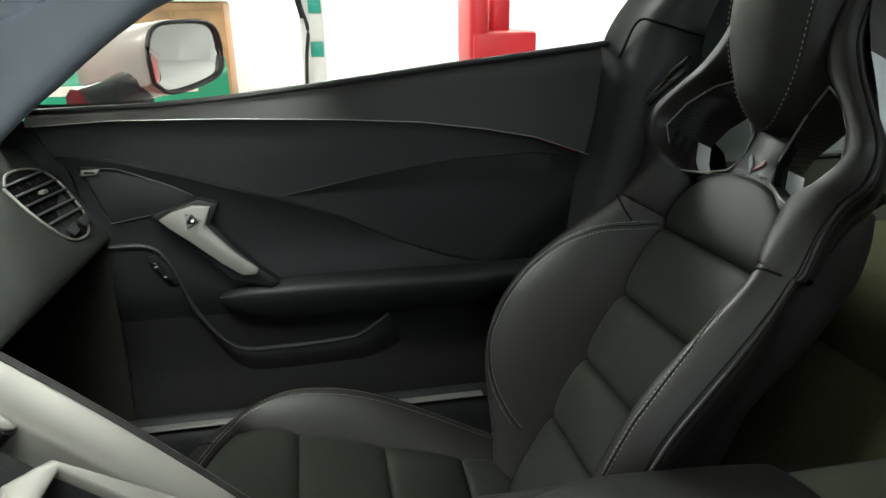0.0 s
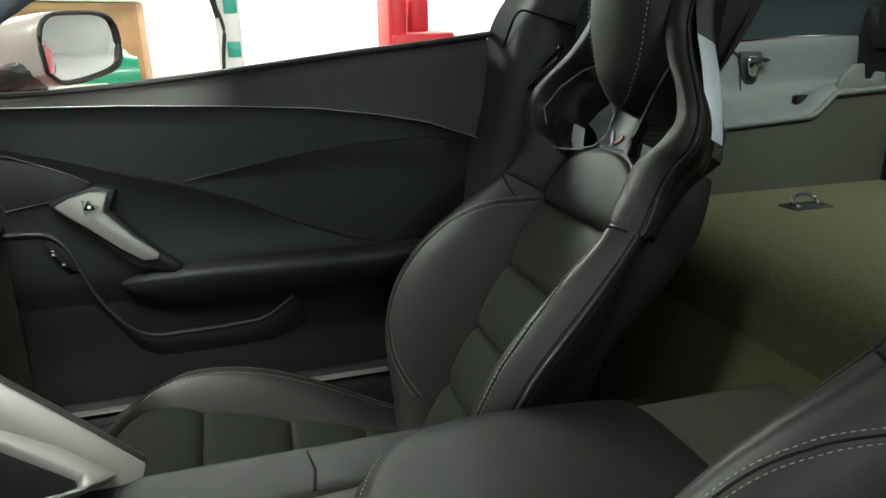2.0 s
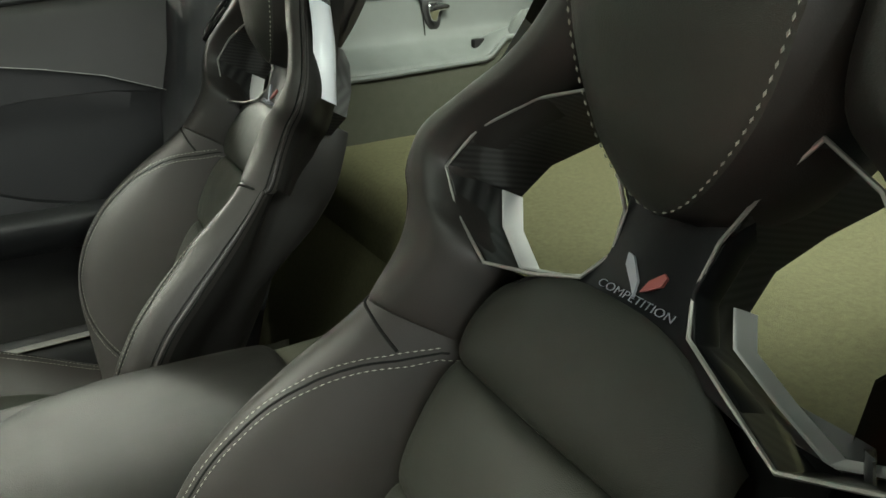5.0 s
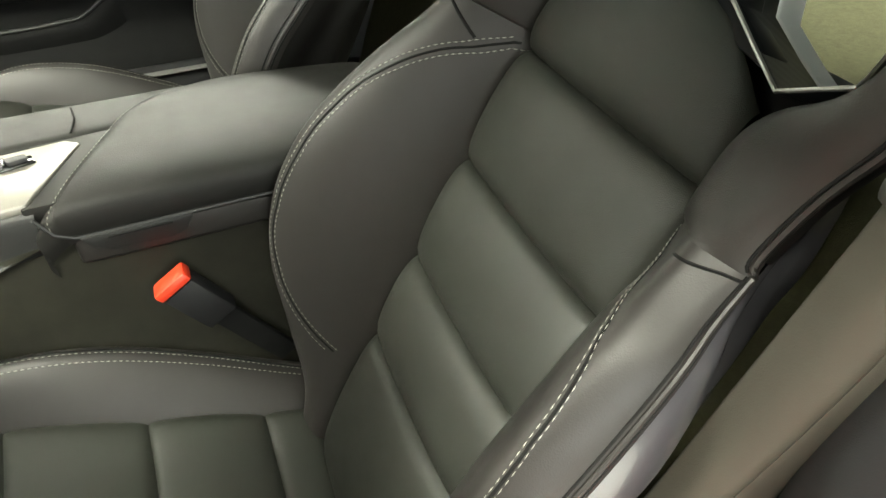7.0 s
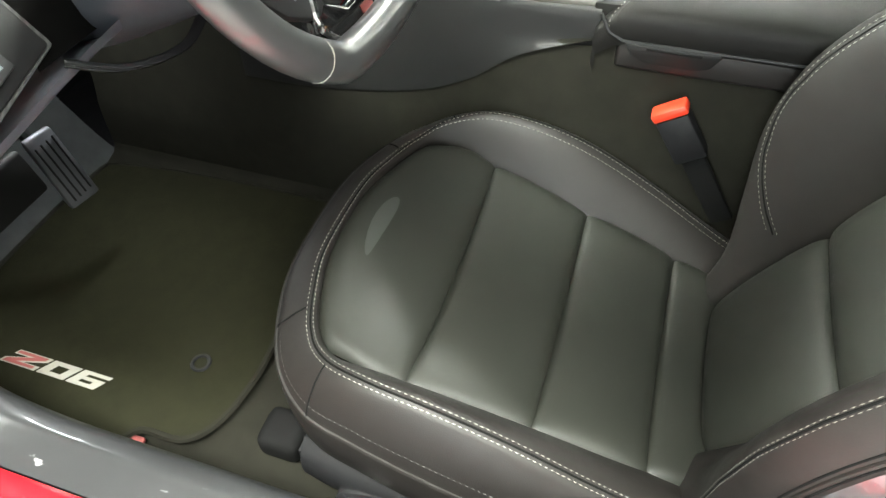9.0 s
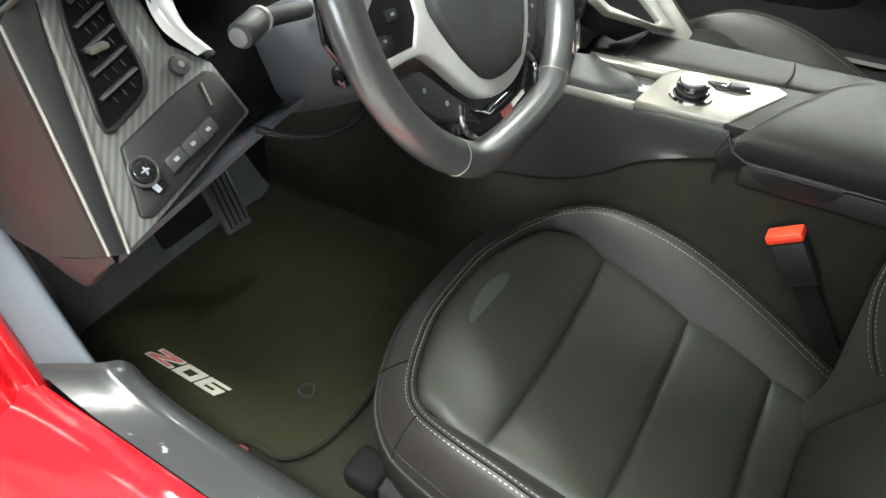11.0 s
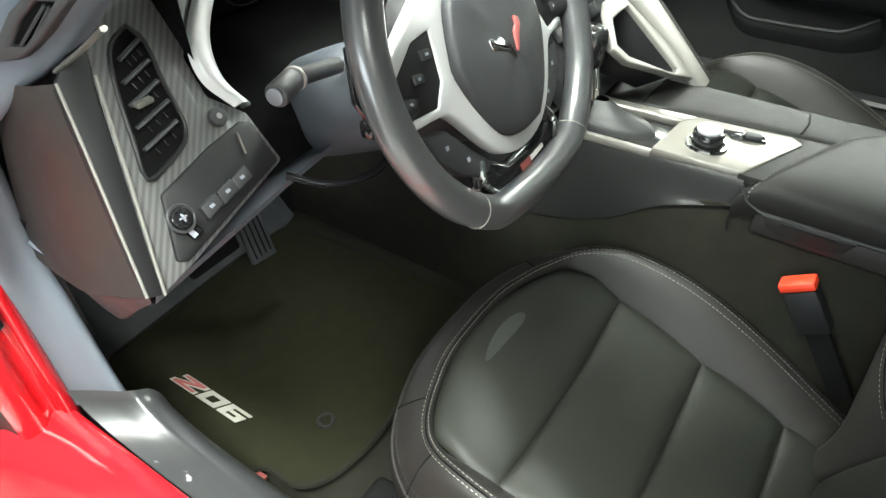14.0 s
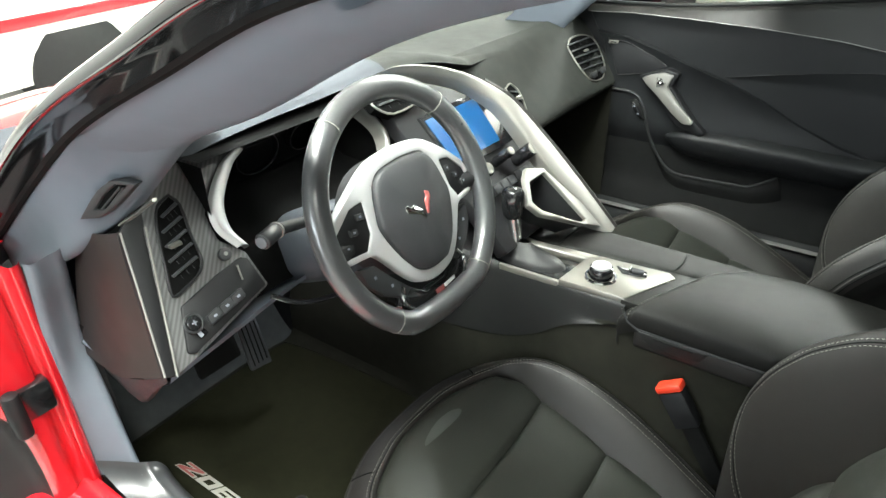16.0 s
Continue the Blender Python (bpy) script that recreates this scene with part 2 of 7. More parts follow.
GRAB = material("grab_bar_silver", (0.23, 0.222, 0.205), rough=0.38, metal=0.35, tone=0.05)
TEAL_BLACK = material("teal_black_trim", (0.014, 0.020, 0.022), rough=0.5, tone=0.15)
# Near-black that paints the shade inside vents, slots and the instrument well.
RECESS_SHADE = material("recess_shade", (0.004, 0.004, 0.004), rough=0.9, spec=0.05, tone=0.1)
SLAT = material("vent_slat_plastic", (0.038, 0.039, 0.042), rough=0.4, grain=0.2, grain_scale=1200, tone=0.1)
SEAL = material("dull_seal", (0.007, 0.007, 0.007), rough=0.8, spec=0.12, tone=0.1)
PILLAR_GLOSS = material("pillar_black_lacquer", (0.012, 0.012, 0.013), rough=0.08, coat=1.0, spec=1.0, tone=0.1)
DULL_THREAD = material("dark_thread", (0.10, 0.10, 0.095), rough=0.8, tone=0.2, tone_scale=300)
INSTRUMENT = material("unlit_instrument_glass", (0.004, 0.0045, 0.005), rough=0.12, tone=0.1)
DARK_GLASS = material("dark_window_glass", (0.05, 0.06, 0.07), rough=0.05, tone=0.1)
AMBER = material("warm_bulb", (1.0, 0.55, 0.2), rough=0.4, emit=18.0, tone=0.0)

# ---------------------------------------------------------------- mesh helpers
WHERE = {}


def thing(name, at, label, category, group="", kind=""):
    ob = new(name)
    ob.empty_display_size = 0.05
    ob.location = at
    WHERE[ob] = Vector(at)
    return tagged(ob, label, category, group, kind)


def part(name, bm, mat, parent, label="", smooth=True):
    """Links a bmesh, given in world places, as one mesh under a thing or a part."""
    at = WHERE[parent]
    bmesh.ops.translate(bm, verts=bm.verts, vec=-at)
    bmesh.ops.recalc_face_normals(bm, faces=bm.faces)
    me = bpy.data.meshes.new(name)
    bm.to_mesh(me)
    bm.free()
    me.materials.append(mat)
    if smooth:
        me.polygons.foreach_set("use_smooth", [True] * len(me.polygons))
        me.set_sharp_from_angle(angle=radians(42))
    ob = new(name, me)
    ob.parent = parent
    WHERE[ob] = at
    if label:
        ob["label"] = label
    return ob


def solid(name, bm, mat, label, category, group="", kind="", smooth=True):
    """A thing that is one mesh, with its base as origin."""
    zs = [v.co for v in bm.verts]
    lo = Vector((min(v[i] for v in zs) for i in range(3)))
    hi = Vector((max(v[i] for v in zs) for i in range(3)))
    at = Vector(((lo.x + hi.x) / 2, (lo.y + hi.y) / 2, lo.z))
    bmesh.ops.translate(bm, verts=bm.verts, vec=-at)
    bmesh.ops.recalc_face_normals(bm, faces=bm.faces)
    me = bpy.data.meshes.new(name)
    bm.to_mesh(me)
    bm.free()
    me.materials.append(mat)
    if smooth:
        me.polygons.foreach_set("use_smooth", [True] * len(me.polygons))
        me.set_sharp_from_angle(angle=radians(42))
    ob = new(name, me)
    ob.location = at
    WHERE[ob] = at
    return tagged(ob, label, category, group, kind)


def spline(P, t):
    """Catmull-Rom through the rows of P at the parameter t (0 to rows - 1)."""
    n = len(P)
    i = min(max(int(math.floor(t)), 0), n - 2)
    f = t - i
    p1, p2 = P[i], P[i + 1]
    p0 = P[i - 1] if i > 0 else 2 * p1 - p2
    p3 = P[i + 2] if i + 2 < n else 2 * p2 - p1
    return 0.5 * (2 * p1 + (p2 - p0) * f + (2 * p0 - 5 * p1 + 4 * p2 - p3) * f * f + (3 * p1 - p0 - 3 * p2 + p3) * f ** 3)


class Sheet:
    """A smooth sheet through a grid of control places: rows along it, columns across it."""

    def __init__(self, rows):
        self.c = np.array(rows, float)

    def at(self, u, v):
        row = np.array([spline(self.c[:, j], u) for j in range(self.c.shape[1])])
        return spline(row, v)

    def normal(self, u, v):
        d = 0.02
        a = self.at(min(u + d, len(self.c) - 1), v) - self.at(max(u - d, 0), v)
        b = self.at(u, min(v + d, self.c.shape[1] - 1)) - self.at(u, max(v - d, 0))
        n = np.cross(a, b)
        return n / (np.linalg.norm(n) + 1e-9)

    def mesh(self, nu=6, nv=6, bm=None, shape=None):
        bm = bm or bmesh.new()
        K, J = self.c.shape[:2]
        us = np.linspace(0, K - 1, (K - 1) * nu + 1)
        vs = np.linspace(0, J - 1, (J - 1) * nv + 1)
        grid = []
        for u in us:
            row = np.array([spline(self.c[:, j], u) for j in range(J)])
            line = [spline(row, v) for v in vs]
            grid.append([bm.verts.new(shape(p, u, v) if shape else p) for p in line])
        for a, b in zip(grid, grid[1:]):
            for i in range(len(a) - 1):
                bm.faces.new((a[i], a[i + 1], b[i + 1], b[i]))
        return bm


def curve(points, n=8):
    P = np.array(points, float)
    return [spline(P, t) for t in np.linspace(0, len(P) - 1, (len(P) - 1) * n + 1)]


def tube(points, r, seg=8, bm=None, closed=False, flat=1.0, up=(0, 0, 1)):
    """A round or flattened bar along points. r: one radius, or one for each point."""
    bm = bm or bmesh.new()
    P = [Vector(p) for p in points]
    n = len(P)
    rs = [r] * n if isinstance(r, (int, float)) else list(r)
    rings = []
    for i, p in enumerate(P):
        if closed:
            d = P[(i + 1) % n] - P[i - 1]
        else:
            d = P[min(i + 1, n - 1)] - P[max(i - 1, 0)]
        d.normalize()
        side = d.cross(Vector(up))
        if side.length < 1e-4:
            side = d.cross(Vector((0, 1, 0)))
        side.normalize()
        top = side.cross(d)
        rings.append([bm.verts.new(p + rs[i] * (math.cos(a) * side + flat * math.sin(a) * top))
                      for a in [2 * math.pi * k / seg for k in range(seg)]])
    for i in range(n if closed else n - 1):
        a, b = rings[i], rings[(i + 1) % n]
        for k in range(seg):
            bm.faces.new((a[k], a[(k + 1) % seg], b[(k + 1) % seg], b[k]))
    if not closed:
        bm.faces.new(rings[0][::-1])
        bm.faces.new(rings[-1])
    return bm


def box(x0, x1, y0, y1, z0, z1, bevel=0.004, seg=2, bm=None, m=None):
    fresh = bmesh.new()
    bmesh.ops.create_cube(fresh, size=1.0)
    bmesh.ops.scale(fresh, vec=(abs(x1 - x0), abs(y1 - y0), abs(z1 - z0)), verts=fresh.verts)
    bmesh.ops.translate(fresh, vec=((x0 + x1) / 2, (y0 + y1) / 2, (z0 + z1) / 2), verts=fresh.verts)
    if bevel:
        bmesh.ops.bevel(fresh, geom=fresh.edges[:], offset=bevel, segments=seg, affect="EDGES", profile=0.5)
    if m:
        bmesh.ops.transform(fresh, matrix=m, verts=fresh.verts)
    return merge(bm, fresh)


def merge(bm, other):
    if bm is None:
        return other
    me = bpy.data.meshes.new("joined")
    other.to_mesh(me)
    other.free()
    bm.from_mesh(me)
    bpy.data.meshes.remove(me)
    return bm


def plate(outline, to_world, depth, bevel=0.0015, holes=(), bm=None):
    """A plate of the given outline (pairs), laid by to_world(a, b, height), depth thick below its face, with holes through it."""
    fresh = bmesh.new()
    loops = [list(outline)] + [list(h) for h in holes]
    if not holes:
        top = [fresh.verts.new(to_world(a, b, 0.0)) for a, b in loops[0]]
        fresh.faces.new(top)
    else:
        edges = []
        for loop in loops:
            vs = [fresh.verts.new(to_world(a, b, 0.0)) for a, b in loop]
            edges += [fresh.edges.new((vs[i], vs[(i + 1) % len(vs)])) for i in range(len(vs))]
        bmesh.ops.triangle_fill(fresh, edges=edges, use_beauty=True, use_dissolve=False)
    down = Vector(to_world(*loops[0][0], -depth)) - Vector(to_world(*loops[0][0], 0.0))
    res = bmesh.ops.extrude_face_region(fresh, geom=fresh.faces[:])
    bmesh.ops.translate(fresh, vec=down, verts=[g for g in res["geom"] if isinstance(g, bmesh.types.BMVert)])
    bmesh.ops.recalc_face_normals(fresh, faces=fresh.faces)
    if bevel:
        rim = [e for e in fresh.edges if len(e.link_faces) == 2 and e.calc_face_angle(0) > 0.6]
        bmesh.ops.bevel(fresh, geom=rim, offset=bevel, segments=2, affect="EDGES", profile=0.5)
    return merge(bm, fresh)


def cylinder(centre, axis, r, length, seg=24, bevel=0.0015, r2=None, bm=None):
    fresh = bmesh.new()
    bmesh.ops.create_cone(fresh, cap_ends=True, segments=seg, radius1=r, radius2=r if r2 is None else r2, depth=length)
    if bevel:
        rim = [e for e in fresh.edges if e.calc_face_angle(0) > 0.9]
        bmesh.ops.bevel(fresh, geom=rim, offset=bevel, segments=2, affect="EDGES", profile=0.5)
    q = Vector((0, 0, 1)).rotation_difference(Vector(axis))
    bmesh.ops.transform(fresh, matrix=Matrix.Translation(centre) @ q.to_matrix().to_4x4(), verts=fresh.verts)
    return merge(bm, fresh)


def stitches(path, normals=None, length=0.0050, gap=0.0014, r=0.0005, bm=None):
    """A row of short thread stitches along a path of close points."""
    bm = bm or bmesh.new()
    P = [Vector(p) for p in path]
    far = [0.0]
    for a, b in zip(P, P[1:]):
        far.append(far[-1] + (b - a).length)

    def place(d):
        for i in range(len(P) - 1):
            if d <= far[i + 1]:
                f = (d - far[i]) / max(far[i + 1] - far[i], 1e-9)
                return P[i].lerp(P[i + 1], f)
        return P[-1]

    d = 0.0
    while d + length < far[-1]:
        a, b = place(d), place(d + length)
        ahead = (b - a).normalized()
        side = ahead.orthogonal().normalized()
        up = ahead.cross(side)
        mid = (a + b) / 2
        vs = [bm.verts.new(q) for q in (a, b)]
        ring = [bm.verts.new(mid + r * (math.cos(k * 1.5708) * side + math.sin(k * 1.5708) * up)) for k in range(4)]
        for k in range(4):
            bm.faces.new((vs[0], ring[k], ring[(k + 1) % 4]))
            bm.faces.new((vs[1], ring[(k + 1) % 4], ring[k]))
        d += length + gap
    return bm


def along(sheet, v, u0, u1, n=60, lift=0.0006, sign=1):
    out = []
    for u in np.linspace(u0, u1, n):
        out.append(sheet.at(u, v) + sign * lift * sheet.normal(u, v))
    return out

# ---------------------------------------------------------------- the showroom
RX0, RX1, RY0, RY1 = -9.0, 8.0, -6.5, 7.0


def slab(name, x0, x1, y0, y1, z0, z1, mat, label, category):
    return solid(name, box(x0, x1, y0, y1, z0, z1, bevel=0), mat, label, category, kind="structure", smooth=False)


slab("floor", RX0, RX1, RY0, RY1, -0.2, 0.0, CONCRETE, "pale polished concrete showroom floor", "floor")
slab("wall_north", RX0, RX1, RY1, RY1 + 0.2, 0.0, CEILING_Z, WALL, "white painted showroom wall", "wall")
for k, (x0, x1, z0, z1) in enumerate(((RX0, FILL_WINDOW[0], 0.0, CEILING_Z), (FILL_WINDOW[1], RX1, 0.0, CEILING_Z), (FILL_WINDOW[0], FILL_WINDOW[1], 0.0, FILL_WINDOW[2]), (FILL_WINDOW[0], FILL_WINDOW[1], FILL_WINDOW[3], CEILING_Z))):
    slab("wall_south_%d" % (k + 1), x0, x1, RY0 - 0.2, RY0, z0, z1, DIM_WALL, "unseen wall round the added window, greyed to cut bounce light", "wall")
win = thing("fill_window_1", ((FILL_WINDOW[0] + FILL_WINDOW[1]) / 2, RY0 - 0.1, FILL_WINDOW[2]), "unseen window with dark metal frame, added to hold the side fill light", "window", kind="structure")
for k in range(4):
    wx = FILL_WINDOW[0] + 0.04 + k * (FILL_WINDOW[1] - FILL_WINDOW[0] - 0.08) / 3
    part("mullion", box(wx - 0.035, wx + 0.035, RY0 - 0.14, RY0 - 0.08, FILL_WINDOW[2], FILL_WINDOW[3], 0.006), PLASTIC, win)
for wz in (FILL_WINDOW[2] + 0.035, FILL_WINDOW[3] - 0.035):
    part("rail", box(FILL_WINDOW[0], FILL_WINDOW[1], RY0 - 0.135, RY0 - 0.085, wz - 0.034, wz + 0.034, 0.006), PLASTIC, win)
slab("wall_east", RX1, RX1 + 0.2, RY0 - 0.2, RY1 + 0.2, 0.0, CEILING_Z, DIM_WALL, "unseen showroom wall, greyed to cut bounce light", "wall")
slab("wall_west", RX0 - 0.2, RX0, RY0 - 0.2, RY1 + 0.2, 0.0, CEILING_Z, DIM_WALL, "unseen showroom wall, greyed to cut bounce light", "wall")
slab("ceiling", RX0 - 0.2, RX1 + 0.2, RY0 - 0.2, RY1 + 0.2, CEILING_Z, CEILING_Z + 0.2, DIM_CEILING, "unseen showroom ceiling, greyed to cut bounce light", "ceiling")
for lx, ly, watts in LAMPS:
    cl = thing("ceiling_light", (lx, ly, CEILING_Z - 0.1), "long white ceiling light panel with a bright diffuser, out of view, placed for its light", "ceiling light", "ceiling lights")
    part("frame", box(lx - 1.25, lx + 1.25, ly - 0.5, ly + 0.5, CEILING_Z - 0.06, CEILING_Z - 0.001, 0.01), WALL, cl)
    part("diffuser", box(lx - 1.2, lx + 1.2, ly - 0.45, ly + 0.45, CEILING_Z - 0.075, CEILING_Z - 0.061, 0.003), LAMP_GLOW, cl)

# ---------------------------------------------------------------- the car's shell
SEAT_Y = 0.366
car = thing("sports_car_shell", (0.0, 0.0, 0.0), "red low sports car, driver's door open, black interior", "car")

# floor pan, tunnel and bulkhead
part("floor_carpet", Sheet([[(x, y, z) for y, z in ((-0.70, 0.30), (-0.66, 0.235), (-0.40, 0.228), (-0.17, 0.235), (-0.13, 0.27))]
                            for x in (-0.62, -0.3, 0.0, 0.4, 0.72)]).mesh(4, 4), CARPET, car, "black carpeted floor")
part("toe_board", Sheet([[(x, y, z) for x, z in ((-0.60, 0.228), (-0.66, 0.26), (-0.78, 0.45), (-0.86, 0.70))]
                         for y in (-0.70, -0.4, -0.13)]).mesh(4, 5), LIT_CARPET, car)
part("floor_carpet", Sheet([[(x, y, z) for y, z in ((0.70, 0.30), (0.66, 0.235), (0.40, 0.228), (0.17, 0.235), (0.13, 0.27))]
                            for x in (-0.62, -0.3, 0.0, 0.4, 0.72)]).mesh(4, 4), CARPET, car)
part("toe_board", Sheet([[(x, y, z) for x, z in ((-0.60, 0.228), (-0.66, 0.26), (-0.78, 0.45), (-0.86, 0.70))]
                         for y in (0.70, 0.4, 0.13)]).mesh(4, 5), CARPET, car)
# carpeted wall behind the seats, and the cargo floor with its rounded front edge
part("rear_bulkhead", Sheet([[(x, y, z) for x, z in ((0.70, 0.228), (0.735, 0.30), (0.775, 0.44), (0.825, 0.58), (0.858, 0.652))]
                             for y in (-0.62, -0.3, 0.0, 0.3, 0.62)]).mesh(3, 4), CARGO_CARPET, car, "olive-black carpeted wall behind the seats")
part("rear_carpet", Sheet([[(x, y, z) for x, z in ((0.854, 0.645), (0.858, 0.672), (0.868, 0.708), (0.890, 0.737), (0.93, 0.752), (1.05, 0.757), (1.4, 0.757), (1.95, 0.76))]
                           for y in (-0.62, -0.3, 0.0, 0.3, 0.62)]).mesh(3, 5), CARGO_CARPET, car, "olive-black carpeted cargo floor")
# carpeted tunnel end behind the armrest
part("tunnel_cover", Sheet([[(x, y, z) for y, z in ((-0.13, 0.25), (-0.125, 0.45), (-0.115, 0.60), (-0.06, 0.625), (0.06, 0.625), (0.115, 0.60), (0.125, 0.45), (0.13, 0.25))]
                            for x in (0.60, 0.70, 0.78, 0.83)]).mesh(4, 4), SIDE_CARPET, car, "olive-grey carpeted tunnel end")

for sgn in (-1, 1):
    # door sill: carpet edge, black plate, painted rocker
    profile = ((0.666, 0.235, -0.310), (0.670, 0.36, -0.311), (0.681, 0.402, -0.313), (0.700, 0.4185, -0.316), (0.712, 0.4212, -0.328), (0.728, 0.4225, -0.353), (0.7485, 0.424, -0.383))
    rows = [[(x, sgn * y, z) for y, z, front in profile] for x in (0.9, 0.45, 0.1, -0.1)]
    # its front end turns up below the kick panel
    rows += [[(front + dx, sgn * y, z + rise) for y, z, front in profile]
             for dx, rise in ((0.16, 0.0), (0.12, 0.001), (0.085, 0.004), (0.055, 0.010), (0.030, 0.019), (0.012, 0.030), (0.003, 0.042))]
    part("sill_plate", Sheet(rows).mesh(6, 5), SILL if sgn < 0 else PLASTIC, car, "black plastic sill cover, scuffed")
    rows = [[(x, sgn * y, z) for y, z in ((0.749, 0.418), (0.752, 0.428), (0.765, 0.430), (0.80, 0.424), (0.85, 0.405), (0.885, 0.36), (0.895, 0.25), (0.87, 0.14))]
            for x in (-0.62, -0.42, 0.0, 0.45, 0.9)]
    if sgn > 0:
        rows = [[(x, y + 0.03, min(z, 0.36)) for x, y, z in r] for r in rows]
    part("rocker_panel", Sheet(rows).mesh(6, 5), RED_PAINT, car, "glossy red painted rocker panel")
    # kick panel at the front of the door opening, up into the pillar
    rows = [[(xr - 0.16, sgn * (yr - 0.035), z + 0.01), (xr - 0.03, sgn * (yr - 0.012), z), (xr, sgn * yr, z), (0.55 * xr + 0.45 * xl, sgn * (0.5 * yr + 0.5 * 0.746 - 0.002), z), (xl, sgn * 0.744, z), (xl - 0.012, sgn * 0.751, z)]
            for z, xr, yr, xl in ((0.425, -0.325, 0.708, -0.388), (0.50, -0.345, 0.706, -0.388), (0.58, -0.368, 0.702, -0.386), (0.66, -0.392, 0.698, -0.378), (0.74, -0.387, 0.696, -0.366), (0.80, -0.370, 0.698, -0.352), (0.84, -0.358, 0.700, -0.345))]
    part("kick_panel", Sheet(rows).mesh(5, 5), PILLAR_CLOTH, car, "grey-blue kick panel")
    # foot of the pillar trim, wrapping round the end of the dashboard
    rows = [[(x, sgn * (0.704 if x < -0.2 else 0.690), zt - 0.002), (x, sgn * (0.704 + 0.27 * (yb - 0.704)), 0.75 * zt + 0.25 * zb), (x + 0.002, sgn * (0.704 + 0.58 * (yb - 0.704)), 0.45 * zt + 0.55 * zb), (x + 0.006, sgn * yb, zb), (x - 0.01, sgn * (yb - 0.03), zb - 0.008)]
            for x, zt, zb, yb in ((-0.56, 0.792, 0.745, 0.700), (-0.48, 0.848, 0.775, 0.700), (-0.41, 0.898, 0.800, 0.699), (-0.35, 0.940, 0.830, 0.694), (-0.30, 0.971, 0.868, 0.674), (-0.255, 0.999, 0.905, 0.650), (-0.21, 1.027, 0.955, 0.628), (-0.16, 1.049, 0.998, 0.622), (-0.12, 1.066, 1.020, 0.618))]
    if sgn < 0:
        part("pillar_foot", Sheet(rows).mesh(5, 5), PILLAR_CLOTH, car, "grey-blue foot of the pillar trim")
    # windscreen pillar: inner trim, seal, gloss outer
    OUT = [(-0.66, 0.71), (-0.575, 0.782), (-0.348, 0.941), (-0.185, 1.042), (-0.002, 1.125), (0.189, 1.202), (0.45, 1.250), (0.75, 1.240)]
    INN = [(-0.70, 0.70), (-0.60, 0.76), (-0.377, 0.885), (-0.168, 0.994), (0.008, 1.066), (0.215, 1.165), (0.46, 1.218), (0.75, 1.21)]
    if sgn > 0:
        OUT = [(-0.66, 0.71), (-0.575, 0.782), (-0.348, 0.941), (-0.245, 1.005), (-0.185, 1.042), (-0.135, 1.066), (-0.08, 1.092), (-0.002, 1.127), (0.189, 1.202), (0.45, 1.250), (0.75, 1.240)]
        INN = [(-0.70, 0.66), (-0.60, 0.72), (-0.377, 0.820), (-0.255, 0.925), (-0.205, 0.970), (-0.165, 1.001), (-0.122, 1.037), (-0.068, 1.078), (0.003, 1.120), (0.205, 1.187), (0.46, 1.226), (0.75, 1.215)]
        OUT.insert(3, (-0.29, 0.978))
    rows = [[(xi - 0.13 * k, sgn * (0.62 - 0.15 * k), zi + 0.012), (xi - 0.06 * k, sgn * (0.62 - 0.07 * k), zi + 0.004), (xi, sgn * 0.62, zi), (0.5 * xi + 0.5 * xo, sgn * 0.668, 0.5 * zi + 0.5 * zo - 0.004), (xo, sgn * 0.695, zo - 0.006), (xo, sgn * 0.705, zo)]
            for (xo, zo), (xi, zi), k in zip(OUT, INN, (1.0, 1.0, 1.0, 0.85, 0.4, 0.15, 0.12, 0.12) if sgn < 0 else (1.0,) * 12)]
    if sgn > 0:
        rows = [[(a[0] + 0.06, 0.545, a[2] + 0.070), (b[0] + 0.03, 0.585, b[2] + 0.034)] + r for a, b, *r in rows]
    part("pillar_trim", Sheet(rows).mesh(6, 4), PILLAR_CLOTH, car, "grey cloth windscreen pillar trim")
    part("door_seal", tube(curve([(x, sgn * 0.708, z + 0.004) for x, z in OUT], 6), 0.008, 8), SEAL, car, "black rubber door seal")
    rows = [[(x, sgn * 0.716, z + 0.003), (x - 0.004, sgn * 0.735, z + 0.012), (x - 0.012, sgn * 0.748, z + 0.016), (x - 0.028, sgn * 0.735, z + 0.026), (x - 0.045, sgn * 0.70, z + 0.032)] for x, z in OUT]
    part("windscreen_pillar", Sheet(rows).mesh(6, 4), PILLAR_GLOSS, car, "glossy black windscreen pillar")
    # front fender behind the wheel
    rows = [[(x, sgn * y, z) for y, z in ((0.72, zt), (0.80, zt - 0.02), (0.90, zt - 0.09), (0.93, zt - 0.25), (0.92, 0.40), (0.88, 0.2))]
            for x, zt in ((-0.49, 0.82), (-0.7, 0.80), (-1.0, 0.79), (-1.4, 0.75), (-1.9, 0.64))]
    part("front_fender", Sheet(rows).mesh(4, 4), RED_PAINT, car, "glossy red front fender")
sgn = -1
# painted door shut face
rows = [[(-0.390, sgn * 0.743, z), (-0.382, sgn * 0.750, z), (-0.382, sgn * 0.760, z), (-0.398, sgn * 0.764, z), (-0.398, sgn * 0.774, z), (-0.388, sgn * 0.786, z), (-0.392, sgn * ye, z), (-0.402, sgn * (ye + 0.008), z)]
        for z, ye in ((0.41, 0.805), (0.5, 0.806), (0.58, 0.814), (0.64, 0.838), (0.74, 0.85), (0.83, 0.85))]
part("door_shut_panel", Sheet(rows).mesh(4, 4), RED_PAINT, car, "glossy red door shut face")
